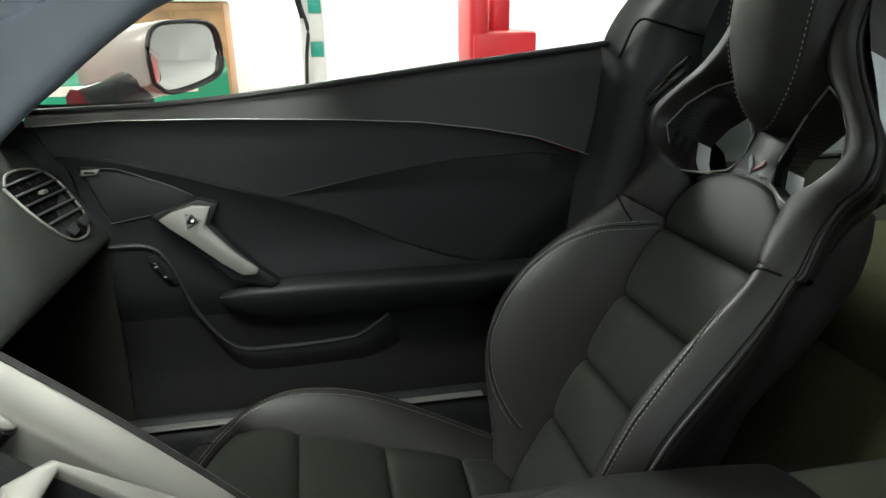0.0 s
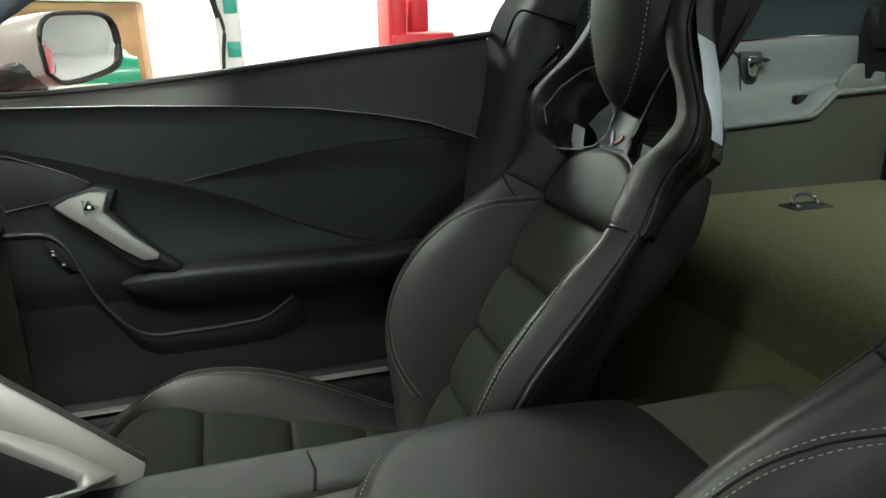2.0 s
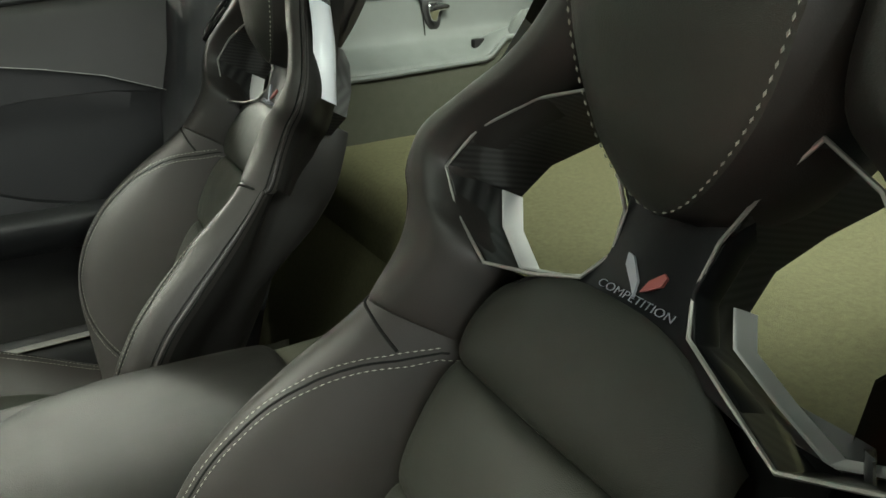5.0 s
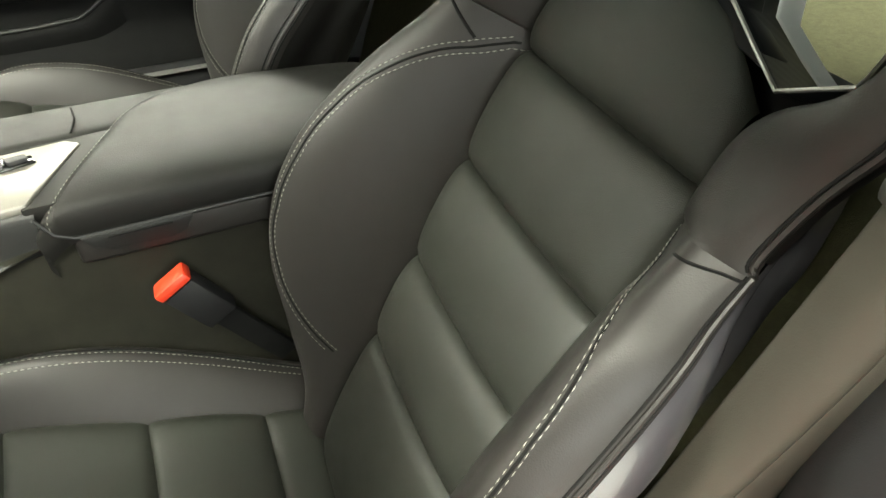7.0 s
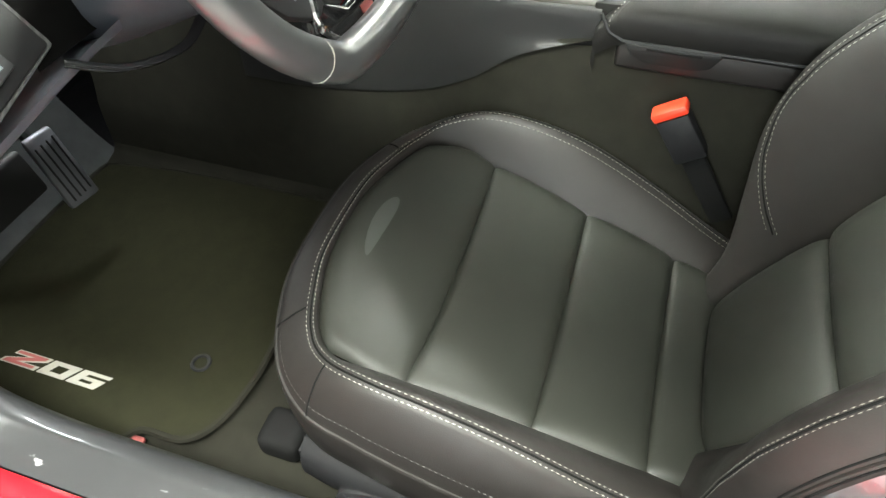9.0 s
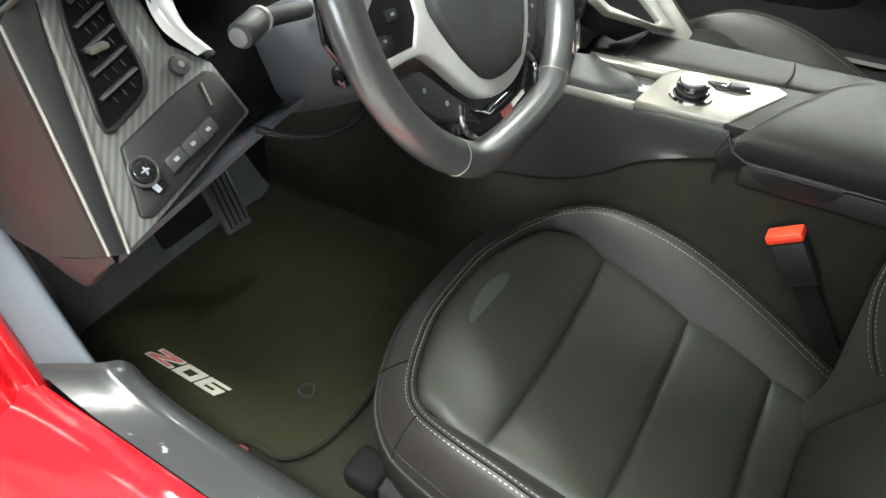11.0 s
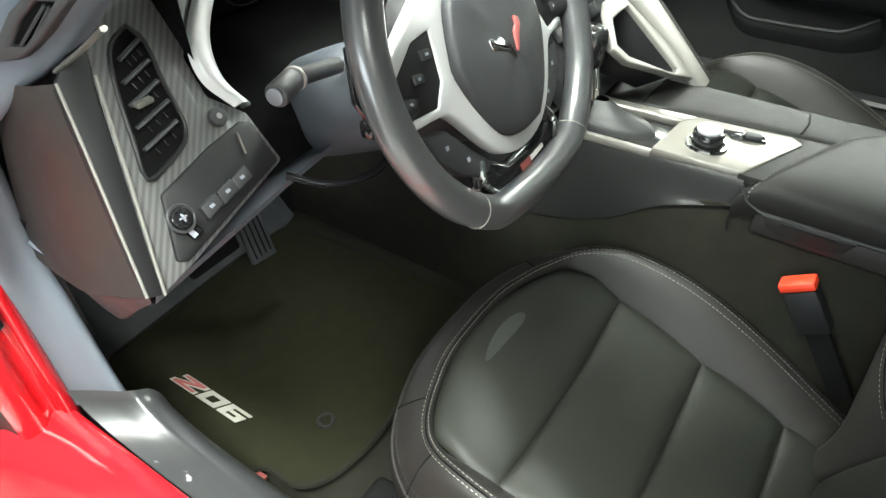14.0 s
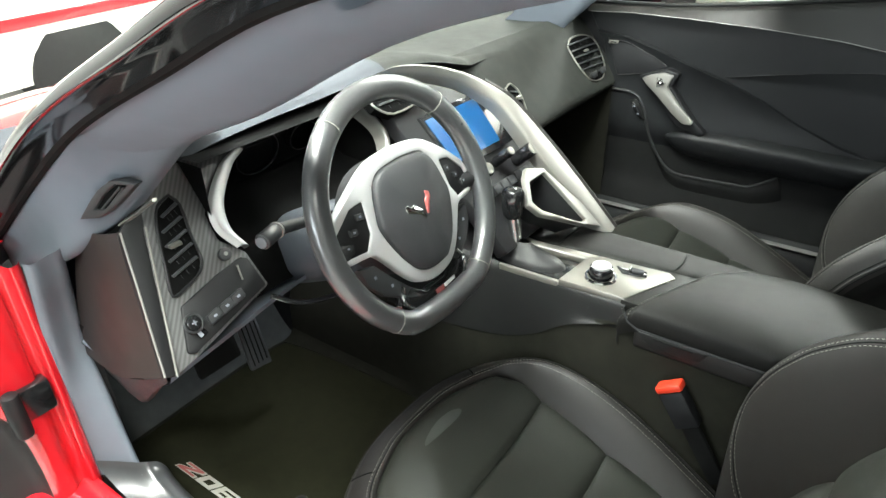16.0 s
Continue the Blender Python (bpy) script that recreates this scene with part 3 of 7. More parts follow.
rows = [[(-0.404, sgn * (ye + 0.006), z), (-0.45, sgn * (ye + 0.02), z), (-0.49, sgn * 0.90, z), (-0.50, sgn * 0.93, z)] for z, ye in ((0.36, 0.805), (0.5, 0.806), (0.58, 0.814), (0.64, 0.838), (0.74, 0.85), (0.83, 0.85))]
part("shut_liner", Sheet(rows).mesh(4, 4), RUBBER, car)
part("footwell_side", Sheet([[(x, -0.690, 0.23), (x, -0.694, 0.42), (x, -0.698, 0.70)] for x in (-0.68, -0.55, -0.45, -0.36)]).mesh(3, 3), SEAL, car, "black side of the footwell")
part("footwell_side", Sheet([[(x, 0.70, 0.23), (x, 0.705, 0.45), (x, 0.715, 0.76)] for x in (-0.66, -0.45, -0.30, -0.165)]).mesh(3, 3), CARPET, car)
part("hinge_cover", Sheet([[(x, 0.737, z0 + (z1 - z0) * k) for k in (0, 0.5, 1)] for x, z0, z1 in ((-0.70, 0.30, 0.76), (-0.5, 0.30, 0.84), (-0.35, 0.30, 0.93), (-0.25, 0.36, 0.945), (-0.14, 0.36, 0.945))]).mesh(3, 3), RUBBER, car)
part("sill_strip", box(-0.22, 0.46, 0.672, 0.690, 0.4105, 0.4145, 0.002), DULL, car, "thin bright sill strip")
# bonnet, windscreen, roof
part("bonnet", Sheet([[(x, y, z - 0.10 * (y / 0.75) ** 2) for y in (-0.75, -0.4, 0.0, 0.4, 0.75)] for x, z in ((-0.86, 0.83), (-1.1, 0.80), (-1.5, 0.75), (-1.9, 0.66), (-2.2, 0.52))]).mesh(4, 4), RED_PAINT, car, "glossy red bonnet")
part("firewall", box(-0.90, -0.87, -0.72, 0.72, 0.21, 0.82, 0.005), PLASTIC, car)
part("scuttle", Sheet([[(x, y, z) for y in (-0.72, -0.35, 0.0, 0.35, 0.72)] for x, z in ((-0.88, 0.835), (-0.82, 0.825), (-0.74, 0.835))]).mesh(3, 3), PLASTIC, car)
ws = part("windscreen", Sheet([[(x - 0.10 * (1 - (y / 0.68) ** 2), y, z + 0.02 * (1 - (y / 0.68) ** 2)) for y in (-0.70, -0.35, 0.0, 0.35, 0.70)]
                               for x, z in ((-0.66, 0.80), (-0.40, 0.955), (-0.10, 1.115), (0.14, 1.21))]).mesh(4, 4), LENS, car, "clear curved windscreen")
ws.visible_shadow = False
# unseen roof panel, tinted to pass some lamp light, between a header and a rear bar
part("roof_panel", Sheet([[(x, y, z - 0.032 * (y / 0.7) ** 2) for y in (-0.66, -0.35, 0.0, 0.35, 0.66)] for x, z in ((0.20, 1.246), (0.4, 1.280), (0.7, 1.278), (0.84, 1.252))]).mesh(4, 4), ROOF_FILTER, car, "unseen roof panel, made see-through to pass some lamp light")
part("roof_header", Sheet([[(x, y, z - 0.032 * (y / 0.7) ** 2) for y in (-0.70, -0.35, 0.0, 0.35, 0.70)] for x, z in ((0.13, 1.215), (0.15, 1.240), (0.22, 1.252), (0.24, 1.236), (0.20, 1.222))]).mesh(3, 4), GLOSS, car, "black roof header")
part("roof_bar", Sheet([[(x, y, z - 0.032 * (y / 0.7) ** 2) for y in (-0.70, -0.35, 0.0, 0.35, 0.70)] for x, z in ((0.80, 1.225), (0.80, 1.262), (0.88, 1.255), (0.90, 1.235))]).mesh(3, 4), GLOSS, car, "black rear roof bar")
for sgn in (-1, 1):
    part("roof_rail", tube([(x, sgn * 0.685, z) for x, z in ((0.14, 1.205), (0.3, 1.232), (0.5, 1.246), (0.7, 1.244), (0.88, 1.222))], 0.016, 10), GLOSS, car, "black roof rail")
# rear hoop and cargo sides, on both sides
for sgn in (-1, 1):
    rows = [[(x - 0.02, sgn * 0.745, z), (x, sgn * 0.70, z), (x + 0.015, sgn * 0.655, z), (x + 0.06, sgn * 0.625, z), (x + 0.22, sgn * 0.60, z)]
            for x, z in ((0.655, 0.40), (0.64, 0.60), (0.648, 0.74), (0.672, 0.86), (0.70, 0.985), (0.725, 1.07), (0.78, 1.14), (0.86, 1.20))]
    part("rear_pillar_trim", Sheet(rows).mesh(5, 5), SOFT_PLASTIC, car, "dark grey plastic rear pillar trim")
    part("trim_joint", tube(curve([(0.706, sgn * 0.70, 1.02), (0.722, sgn * 0.672, 1.078), (0.745, sgn * 0.640, 1.075), (0.80, sgn * 0.612, 1.055), (0.90, sgn * 0.599, 1.03)], 6), 0.0022, 6), SEAL, car, "dark joint in the pillar trim")
    # upper cargo side: a flat wall, a sloping shelf and a raised lip; the shelf steps up towards the tail
    rows = [[(x, sgn * 0.603, 1.012 + 0.02 * k), (x, sgn * 0.598, 0.995 + 0.02 * k), (x, sgn * 0.592, 0.955), (x, sgn * 0.584, 0.922 + 0.02 * k), (x, sgn * 0.570, 0.908 + 0.02 * k), (x, sgn * 0.535, 0.896 + st), (x, sgn * 0.512, 0.886 + st), (x, sgn * 0.503, 0.872 + st)]
            for x, k, st in ((0.80, 0.0, -0.004), (1.0, 0.2, 0.0), (1.15, 0.5, 0.004), (1.23, 0.7, 0.010), (1.285, 0.8, 0.044), (1.42, 1.0, 0.050), (1.95, 1.0, 0.050))]
    part("cargo_side_trim", Sheet(rows).mesh(5, 4), CARGO_TRIM, car, "pale grey moulded cargo side trim")
    access = curve([(0.98, 1.004, 0), (1.10, 1.008, 0), (1.138, 0.998, 0), (1.145, 0.96, 0), (1.142, 0.925, 0), (1.12, 0.912, 0), (1.0, 0.908, 0)], 6)
    part("access_joint", tube([(p[0], sgn * (0.5905 + 0.09 * max(0.0, p[1] - 0.955) - 0.22 * max(0.0, 0.955 - p[1]) * (p[1] < 0.955)), p[1]) for p in access], 0.0014, 6), SEAL, car, "thin joint of the access cover")
    part("cargo_ledge", tube([(0.84, sgn * 0.50, 0.872), (1.0, sgn * 0.50, 0.876), (1.235, sgn * 0.50, 0.889), (1.25, sgn * 0.50, 0.896), (1.285, sgn * 0.50, 0.928), (1.42, sgn * 0.50, 0.935)], 0.0055, 8), CARGO_TRIM, car, "pale edge of the shelf")
    clip = [(1.297, 0.925), (1.312, 0.960), (1.335, 0.978), (1.356, 0.980), (1.362, 0.952), (1.385, 0.950), (1.392, 0.964), (1.410, 0.962), (1.416, 0.925)]
    part("shelf_clip", plate(clip, lambda a, b, h: (a, sgn * (0.512 - h), b), 0.012, 0.003), CARGO_TRIM, car, "upright moulded clip")
    part("net_hook", box(1.23, 1.265, sgn * 0.533, sgn * 0.548, 0.905, 0.925, 0.004), SEAL, car)
    rows = [[(x, sgn * 0.502, zt), (x, sgn * 0.50, 0.82), (x, sgn * 0.50, 0.755)] for x, zt in ((0.80, 0.87), (1.0, 0.872), (1.23, 0.887), (1.245, 0.89), (1.28, 0.925), (1.42, 0.934), (1.95, 0.935))]
    part("cargo_side_carpet", Sheet(rows).mesh(3, 3), SIDE_CARPET, car)
    # black corner cover towards the tail lamps
    rows = [[(x, sgn * y, z) for y, z in ((0.60, 1.10), (0.57, 1.06), (0.52, 1.0), (0.485, 0.93), (0.47, 0.85), (0.47, 0.756))] for x in (1.43, 1.46, 1.6, 1.9)]
    rows.insert(0, [(1.425, sgn * 0.62, p[2]) for p in rows[0]])
    part("corner_cover", Sheet(rows).mesh(4, 4), SEAL, car, "black corner cover beside the hatch")
    # rear quarter and window frame seen over the trim
    rows = [[(x, sgn * 0.60, zl), (x, sgn * 0.59, zl + 0.06), (x + 0.01, sgn * 0.57, zl + 0.11)] for x, zl in ((0.80, 1.01), (1.0, 1.014), (1.25, 1.03), (1.5, 1.03), (1.95, 1.02))]
    part("hatch_frame", Sheet(rows).mesh(4, 4), TEAL_BLACK, car)
    rows = [[(x, sgn * y, z) for y, z in ((0.76, 0.14), (0.93, 0.35), (0.96, 0.65), (0.93, 0.90), (0.76, 1.00), (0.62, 1.03))] for x in (0.9, 1.2, 1.6, 2.0)]
    part("rear_fender", Sheet(rows).mesh(4, 4), RED_PAINT, car, "glossy red rear fender")
# trim column beside the driver's seat with its pale cap
rows = []
for z in (0.470, 0.495, 0.56, 0.64, 0.72, 0.80, 0.855, 0.866):
    x = 0.615 + 0.145 * (z - 0.5)
    yl = float(np.interp(z, [0.466, 0.645, 0.712, 0.861], [-0.561, -0.586, -0.594, -0.613]))
    yr = float(np.interp(z, [0.466, 0.496, 0.619, 0.781, 0.861], [-0.575, -0.601, -0.622, -0.647, -0.652]))
    ym = 0.42 * yl + 0.58 * yr
    rows.append([(x + 0.09, yl + 0.016, z), (x + 0.02, yl + 0.003, z), (x + 0.001, yl - 0.001, z), (x - 0.002, yl - 0.006, z), (x - 0.003, ym, z), (x + 0.004, yr + 0.002, z), (x + 0.010, yr - 0.002, z), (x + 0.09, yr - 0.012, z)])
part("pillar_column", Sheet(rows).mesh(4, 4), COLUMN_TRIM, car, "olive-grey lower pillar trim")
part("column_cap", plate([(0.664, -0.610), (0.662, -0.642), (0.668, -0.657), (0.705, -0.664), (0.712, -0.606), (0.69, -0.605)], lambda a, b, h: (a + 0.1 * h, b, 0.876 - 0.10 * (a - 0.664) + h), 0.016, 0.006), CAP_TRIM, car, "pale cap of the pillar trim")
part("tail_wall", Sheet([[(1.95, y, z) for z in (0.3, 0.7, 1.03)] for y in (-0.7, 0.0, 0.7)]).mesh(2, 2), CARPET, car)
hatch = part("hatch_lid", Sheet([[(x, y, z) for y in (-0.6, -0.3, 0.0, 0.3, 0.6)] for x, z in ((0.86, 1.23), (1.2, 1.20), (1.5, 1.12), (1.75, 1.05), (1.95, 1.02))]).mesh(3, 3), TINTED, car, "tinted hatch glass")
hatch.visible_shadow = False
part("hatch_header", plate([(0.555, 1.005), (0.578, 1.03), (0.575, 1.075), (0.555, 1.145), (-0.555, 1.145), (-0.578, 1.03), (-0.555, 1.005)], lambda a, b, h: (1.425 + 0.35 * (b - 1.04) - h, a, b), 0.03, 0.004), SEAL, car, "black trim at the rear of the hatch")
part("underbody", box(-0.9, 1.95, -0.72, 0.72, 0.13, 0.22, 0.01), PLASTIC, car)
WH = [(-1.25, -0.84), (-1.25, 0.84), (1.45, -0.84), (1.45, 0.84)]
for wx, wy in WH:
    wheel = part("wheel", cylinder((wx, wy, 0.34), (0, 1, 0), 0.25, 0.20, 32, 0.01), GLOSS, car)
    part("tyre", tube([(wx + 0.29 * math.cos(a), wy, 0.34 + 0.29 * math.sin(a)) for a in np.linspace(0, 2 * math.pi, 33)[:-1]], 0.05, 10, closed=True, up=(0, 1, 0), flat=2.2), RUBBER, wheel)

# ---------------------------------------------------------------- seats
S_N, C_N = (-0.873, 0.488), (0.488, 0.873)


def build_seat(yc, outer, label, own_kind):
    """A sports seat; outer: -1 where its door side is towards -y."""
    seat = thing("car_seat", (0.25, yc, 0.24), label, "car seat", "front seats")

    def B(lat, s, n):
        return (0.446 + C_N[0] * s + S_N[0] * n, yc + lat, 0.33 + C_N[1] * s + S_N[1] * n)

    # the passenger's cushion is set higher
    raised = 0.0 if outer < 0 else 1.0

    def zc(x):
        return 0.414 - (x - 0.116) * 0.32 + raised * (0.028 + 0.05 * (x - 0.1))

    # the driver's head section leans a little towards the door
    off = -0.0135 if outer < 0 else 0.0

    def H(lat, s, n):
        return B(lat + off, s, n)

    # back insert: quilted panels with sunk joints
    edge = [(0.0, 0.108), (0.06, 0.115), (0.165, 0.122), (0.285, 0.127), (0.395, 0.129), (0.51, 0.127), (0.575, 0.118)]

    def half(s):
        return float(np.interp(s, [e[0] for e in edge], [e[1] for e in edge]))

    cuts = [-0.01, 0.165, 0.274, 0.393, 0.512, 0.62]
    for k, (a, b) in enumerate(zip(cuts, cuts[1:])):
        bm, grid = bmesh.new(), []
        top = k == len(cuts) - 2
        for i in range(17):
            row = []
            for j in range(25):
                q = -math.cos(math.pi * j / 24)
                u = 0.5 - 0.5 * math.cos(math.pi * i / 16)
                end = b
                if top:
                    end = 0.62 - 0.05 * abs(q) ** 3.2
                s = a + (end - a) * u
                w = half(s) - (0.022 * max(0.0, (s - 0.575) / 0.045) ** 2 if top else 0)
                e = min(u, 1 - u)
                dip = 0.007 * math.exp(-e * (end - a) / 0.0028) + 0.006 * math.exp(-(e * (end - a) / 0.013) ** 1.3) if not (top and i > 8) else 0.006 * math.exp(-(e * (end - a) / 0.006))
                side = 0.012 * math.exp(-((1 - abs(q)) * w / 0.009))
                n = 0.008 + 0.006 * math.cos(q * 1.3) + 0.004 * math.sin(math.pi * u) - dip - side
                row.append(bm.verts.new(B(q * w, s, n)))
            grid.append(row)
        for r0, r1 in zip(grid, grid[1:]):
            for j in range(24):
                bm.faces.new((r0[j], r0[j + 1], r1[j + 1], r1[j]))
        part("back_panel", bm, INSERT, seat)
    core = [[B(q * 0.15, s, -0.024) for q in (-1, -0.5, 0, 0.5, 1)] for s in (0.0, 0.2, 0.4, 0.55, 0.595)]
    part("back_core", Sheet(core).mesh(2, 2), SEAL, seat)

    # side bolsters and shoulder wings
    LOW = [  # s, insert edge, crest lat, crest height
        (-0.03, 0.105, 0.140, 0.012), (0.04, 0.112, 0.154, 0.030), (0.11, 0.119, 0.177, 0.070), (0.18, 0.124, 0.202, 0.110), (0.25, 0.127, 0.212, 0.130),
        (0.32, 0.129, 0.211, 0.131), (0.38, 0.130, 0.206, 0.118), (0.44, 0.130, 0.197, 0.096), (0.49, 0.128, 0.186, 0.074), (0.525, 0.127, 0.176, 0.062)]
    UP = [  # inner, crest, outer: lat, s, height
        ((0.126, 0.530, 0.004), (0.172, 0.533, 0.062), (0.206, 0.535, 0.036)),
        ((0.118, 0.572, 0.004), (0.160, 0.577, 0.058), (0.203, 0.580, 0.040)),
        ((0.122, 0.600, 0.016), (0.166, 0.610, 0.060), (0.212, 0.613, 0.046)),
        ((0.155, 0.622, 0.032), (0.190, 0.632, 0.064), (0.230, 0.640, 0.052)),
        ((0.182, 0.654, 0.046), (0.206, 0.668, 0.068), (0.221, 0.676, 0.056)),
        ((0.160, 0.692, 0.046), (0.172, 0.706, 0.070), (0.182, 0.716, 0.058)),
        ((0.122, 0.724, 0.044), (0.132, 0.738, 0.073), (0.148, 0.752, 0.062)),
        ((0.092, 0.752, 0.054), (0.108, 0.782, 0.080), (0.122, 0.792, 0.068)),
        ((0.090, 0.800, 0.078), (0.102, 0.838, 0.088), (0.114, 0.850, 0.074)),
        ((0.088, 0.870, 0.088), (0.098, 0.900, 0.086), (0.108, 0.912, 0.068)),
        ((0.066, 0.925, 0.080), (0.074, 0.950, 0.072), (0.078, 0.962, 0.050)),
        ((0.000, 0.940, 0.078), (0.000, 0.968, 0.068), (0.000, 0.978, 0.046))]
    def drop(s):
        return 1 - 0.45 * max(0.0, min(1.0, (s - 0.41) / 0.10))

    FULL = [(-0.03, 0.105, 0.180, 0.02), (0.04, 0.112, 0.192, 0.045), (0.11, 0.119, 0.202, 0.082), (0.18, 0.124, 0.209, 0.113)]
    # the driver's door-side wing sits lower and wider
    LOW_D = LOW[:8] + [(0.472, 0.129, 0.184, 0.072), (0.500, 0.127, 0.177, 0.054)]
    UP_D = [
        ((0.126, 0.506, 0.002), (0.178, 0.509, 0.052), (0.2045, 0.511, 0.036)),
        ((0.124, 0.548, 0.002), (0.182, 0.549, 0.054), (0.213, 0.552, 0.042)),
        ((0.146, 0.575, 0.016), (0.192, 0.580, 0.061), (0.2265, 0.588, 0.048)),
        ((0.188, 0.600, 0.034), (0.208, 0.604, 0.062), (0.231, 0.612, 0.052)),
        ((0.199, 0.630, 0.044), (0.212, 0.636, 0.066), (0.2310, 0.646, 0.056)),
        ((0.170, 0.676, 0.046), (0.180, 0.692, 0.070), (0.190, 0.704, 0.058))] + UP[6:]
    for sgn in (1, -1):
        low_d = outer < 0 and sgn < 0
        bulge = 0.012 if sgn == outer else 0.003
        lows, ups = (LOW_D, UP_D) if low_d else (LOW, UP)
        if sgn < 0:
            lows = FULL + lows[4:]
        ramp = [0, 0.1, 0.3, 0.5, 0.6, 0.8, 1, 1, 1, 1, 1, 1] if sgn > 0 else [0, 0, 0, 0, 0, 0.3, 1, 1, 1, 1, 1, 1]
        ups = [tuple((p[0] + sgn * off * g, p[1], p[2]) for p in row) for row, g in zip(ups, ramp)]
        rows = []
        for s, li, lc, nc in lows:
            rows.append([B(sgn * (li - 0.004), s, -0.022), B(sgn * (li + 0.004), s, 0.006), B(sgn * (li + 0.55 * (lc - li)), s, 0.008 + (0.56 if low_d and s > 0.45 else 0.70) * (nc - 0.008)),
                         B(sgn * lc, s, nc), B(sgn * (lc + 0.020), s, nc - 0.011), B(sgn * (lc + 0.030), s, nc - 0.036 * drop(s)), B(sgn * (lc + 0.029), s, nc - 0.048 * drop(s))])
        low = Sheet(rows)
        bol = part("side_bolster", low.mesh(5, 5), LEATHER, seat, "padded black leather side bolster")

        def on_low(s, lat):
            us = [r[0] for r in lows]
            li, lc = float(np.interp(s, us, [r[1] for r in lows])), float(np.interp(s, us, [r[2] for r in lows]))
            return (float(np.interp(s, us, range(len(us)))), float(np.interp(lat, [li - 0.004, li + 0.004, li + 0.55 * (lc - li), lc, lc + 0.02, lc + 0.03], range(6))))

        # twin stitching: along the top seam, down the crest, and inwards at the foot
        top_s = lows[-1][0]
        spine = [(0.512, 0.130), (0.496, 0.143), (0.470, 0.162), (0.440, 0.179), (0.400, 0.193), (0.355, 0.201), (0.305, 0.205), (0.250, 0.206), (0.210, 0.201), (0.175, 0.188), (0.150, 0.172), (0.128, 0.152), (0.114, 0.136)]
        if sgn < 0:
            spine = [(s, la + 0.016 * min(1.0, (0.513 - s) / 0.06)) for s, la in spine[:8]] + [(0.20, 0.219), (0.15, 0.214), (0.10, 0.207), (0.05, 0.199)]
        spine = [(s - 0.3 * max(0.0, s - top_s + 0.07) if low_d else min(s, top_s - 0.003), la, 0) for s, la in spine]
        fine = curve(spine, 14)
        for dv in ((-0.0040, 0.0040, 0.0) if sgn > 0 else (-0.0017, 0.0017, 0.0)):
            way = []
            for k, p in enumerate(fine):
                d = fine[min(k + 1, len(fine) - 1)] - fine[max(k - 1, 0)]
                d = d / (np.linalg.norm(d) + 1e-9)
                u, v = on_low(min(p[0] - dv * d[1], top_s), p[1] + dv * d[0])
                lift = 0.0012 if dv else -0.0003
                way.append(low.at(u, v) + sgn * lift * low.normal(u, v))
            if dv:
                part("stitching", stitches(way, length=0.0052, gap=0.0012, r=0.00052 if sgn > 0 else 0.00034), THREAD, bol, "pale grey twin stitching")
            else:
                part("seam", tube(way, 0.0012, 6), SEAL, bol, "dark joint between the stitching")
        for v in (4.72, 5.22):
            part("piping_joint", tube([tuple(p) for p in along(low, v, 0.2, 9, 50, 0.0, 1)], 0.0011, 6), SEAL, bol, "dark joint beside the piping")
        part("piping", tube([tuple(p) for p in along(low, 4.97, 0.2, 9, 50, 0.0, 1)], 0.0024, 8), LEATHER, bol)
        prof = []
        for s, li, lc, nc in lows:
            w = min(1.0, (0.54 - s) / 0.14)
            prof.append((s, [(lc + 0.0285, nc - 0.046 * drop(s)), (lc + 0.022 + bulge * w, nc - 0.066 * drop(s)), (lc + 0.004 + 2.2 * bulge * w, nc - 0.090 * drop(s)), (lc + 0.004, min(0.0, nc - 0.118)), (lc - 0.045, min(-0.035, nc - 0.13)), (lc - 0.11, -0.066)]))
        # runs out upwards behind the wing
        s, end = prof[-1]
        for ds, g, dn in ((0.025, 0.97, 0.010), (0.048, 0.92, 0.022), (0.066, 0.85, 0.034)) if sgn > 0 else ((0.035, 0.965, 0.010), (0.075, 0.90, 0.022), (0.11, 0.80, 0.034)):
            prof.append((s + ds, [(la * g, max(-0.064, n - dn)) for la, n in end]))
        side = [[B(sgn * la, s, n) for la, n in p] for s, p in prof]
        part("side_shell", Sheet(side).mesh(5, 4), SIDE_LIT if sgn == outer else SHELL, seat, "smooth side of the seat shell, door side coloured as lit")
        rows = [rows[-1]]
        for a, b, c in ups:
            mid = [(a[i] + b[i]) / 2 for i in range(3)]
            rows.append([B(sgn * a[0], a[1], a[2] - 0.03), B(sgn * a[0], a[1], a[2]), B(sgn * mid[0], mid[1], max(a[2], b[2]) * 0.5 + mid[2] * 0.5 + 0.002), B(sgn * b[0], b[1], b[2]),
                         B(sgn * (0.4 * b[0] + 0.6 * c[0]), 0.4 * b[1] + 0.6 * c[1], 0.55 * b[2] + 0.45 * c[2] + 0.004), B(sgn * c[0], c[1], c[2]), B(sgn * c[0] * 0.995, c[1] - 0.001, c[2] - 0.010)])
        up = Sheet(rows)
        wing = part("shoulder_wing", up.mesh(5, 4), LEATHER, seat, "black leather shoulder wing")
        part("piping", tube([tuple(p) for p in along(up, 4.97, 0.3, 11, 60, 0.0, 1)], 0.0026, 6), LEATHER, wing)
        for v in (4.72, 5.2):
            part("piping_joint", tube([tuple(p) for p in along(up, v, 0.3, 11, 60, 0.0, 1)], 0.0011, 6), SEAL, wing)
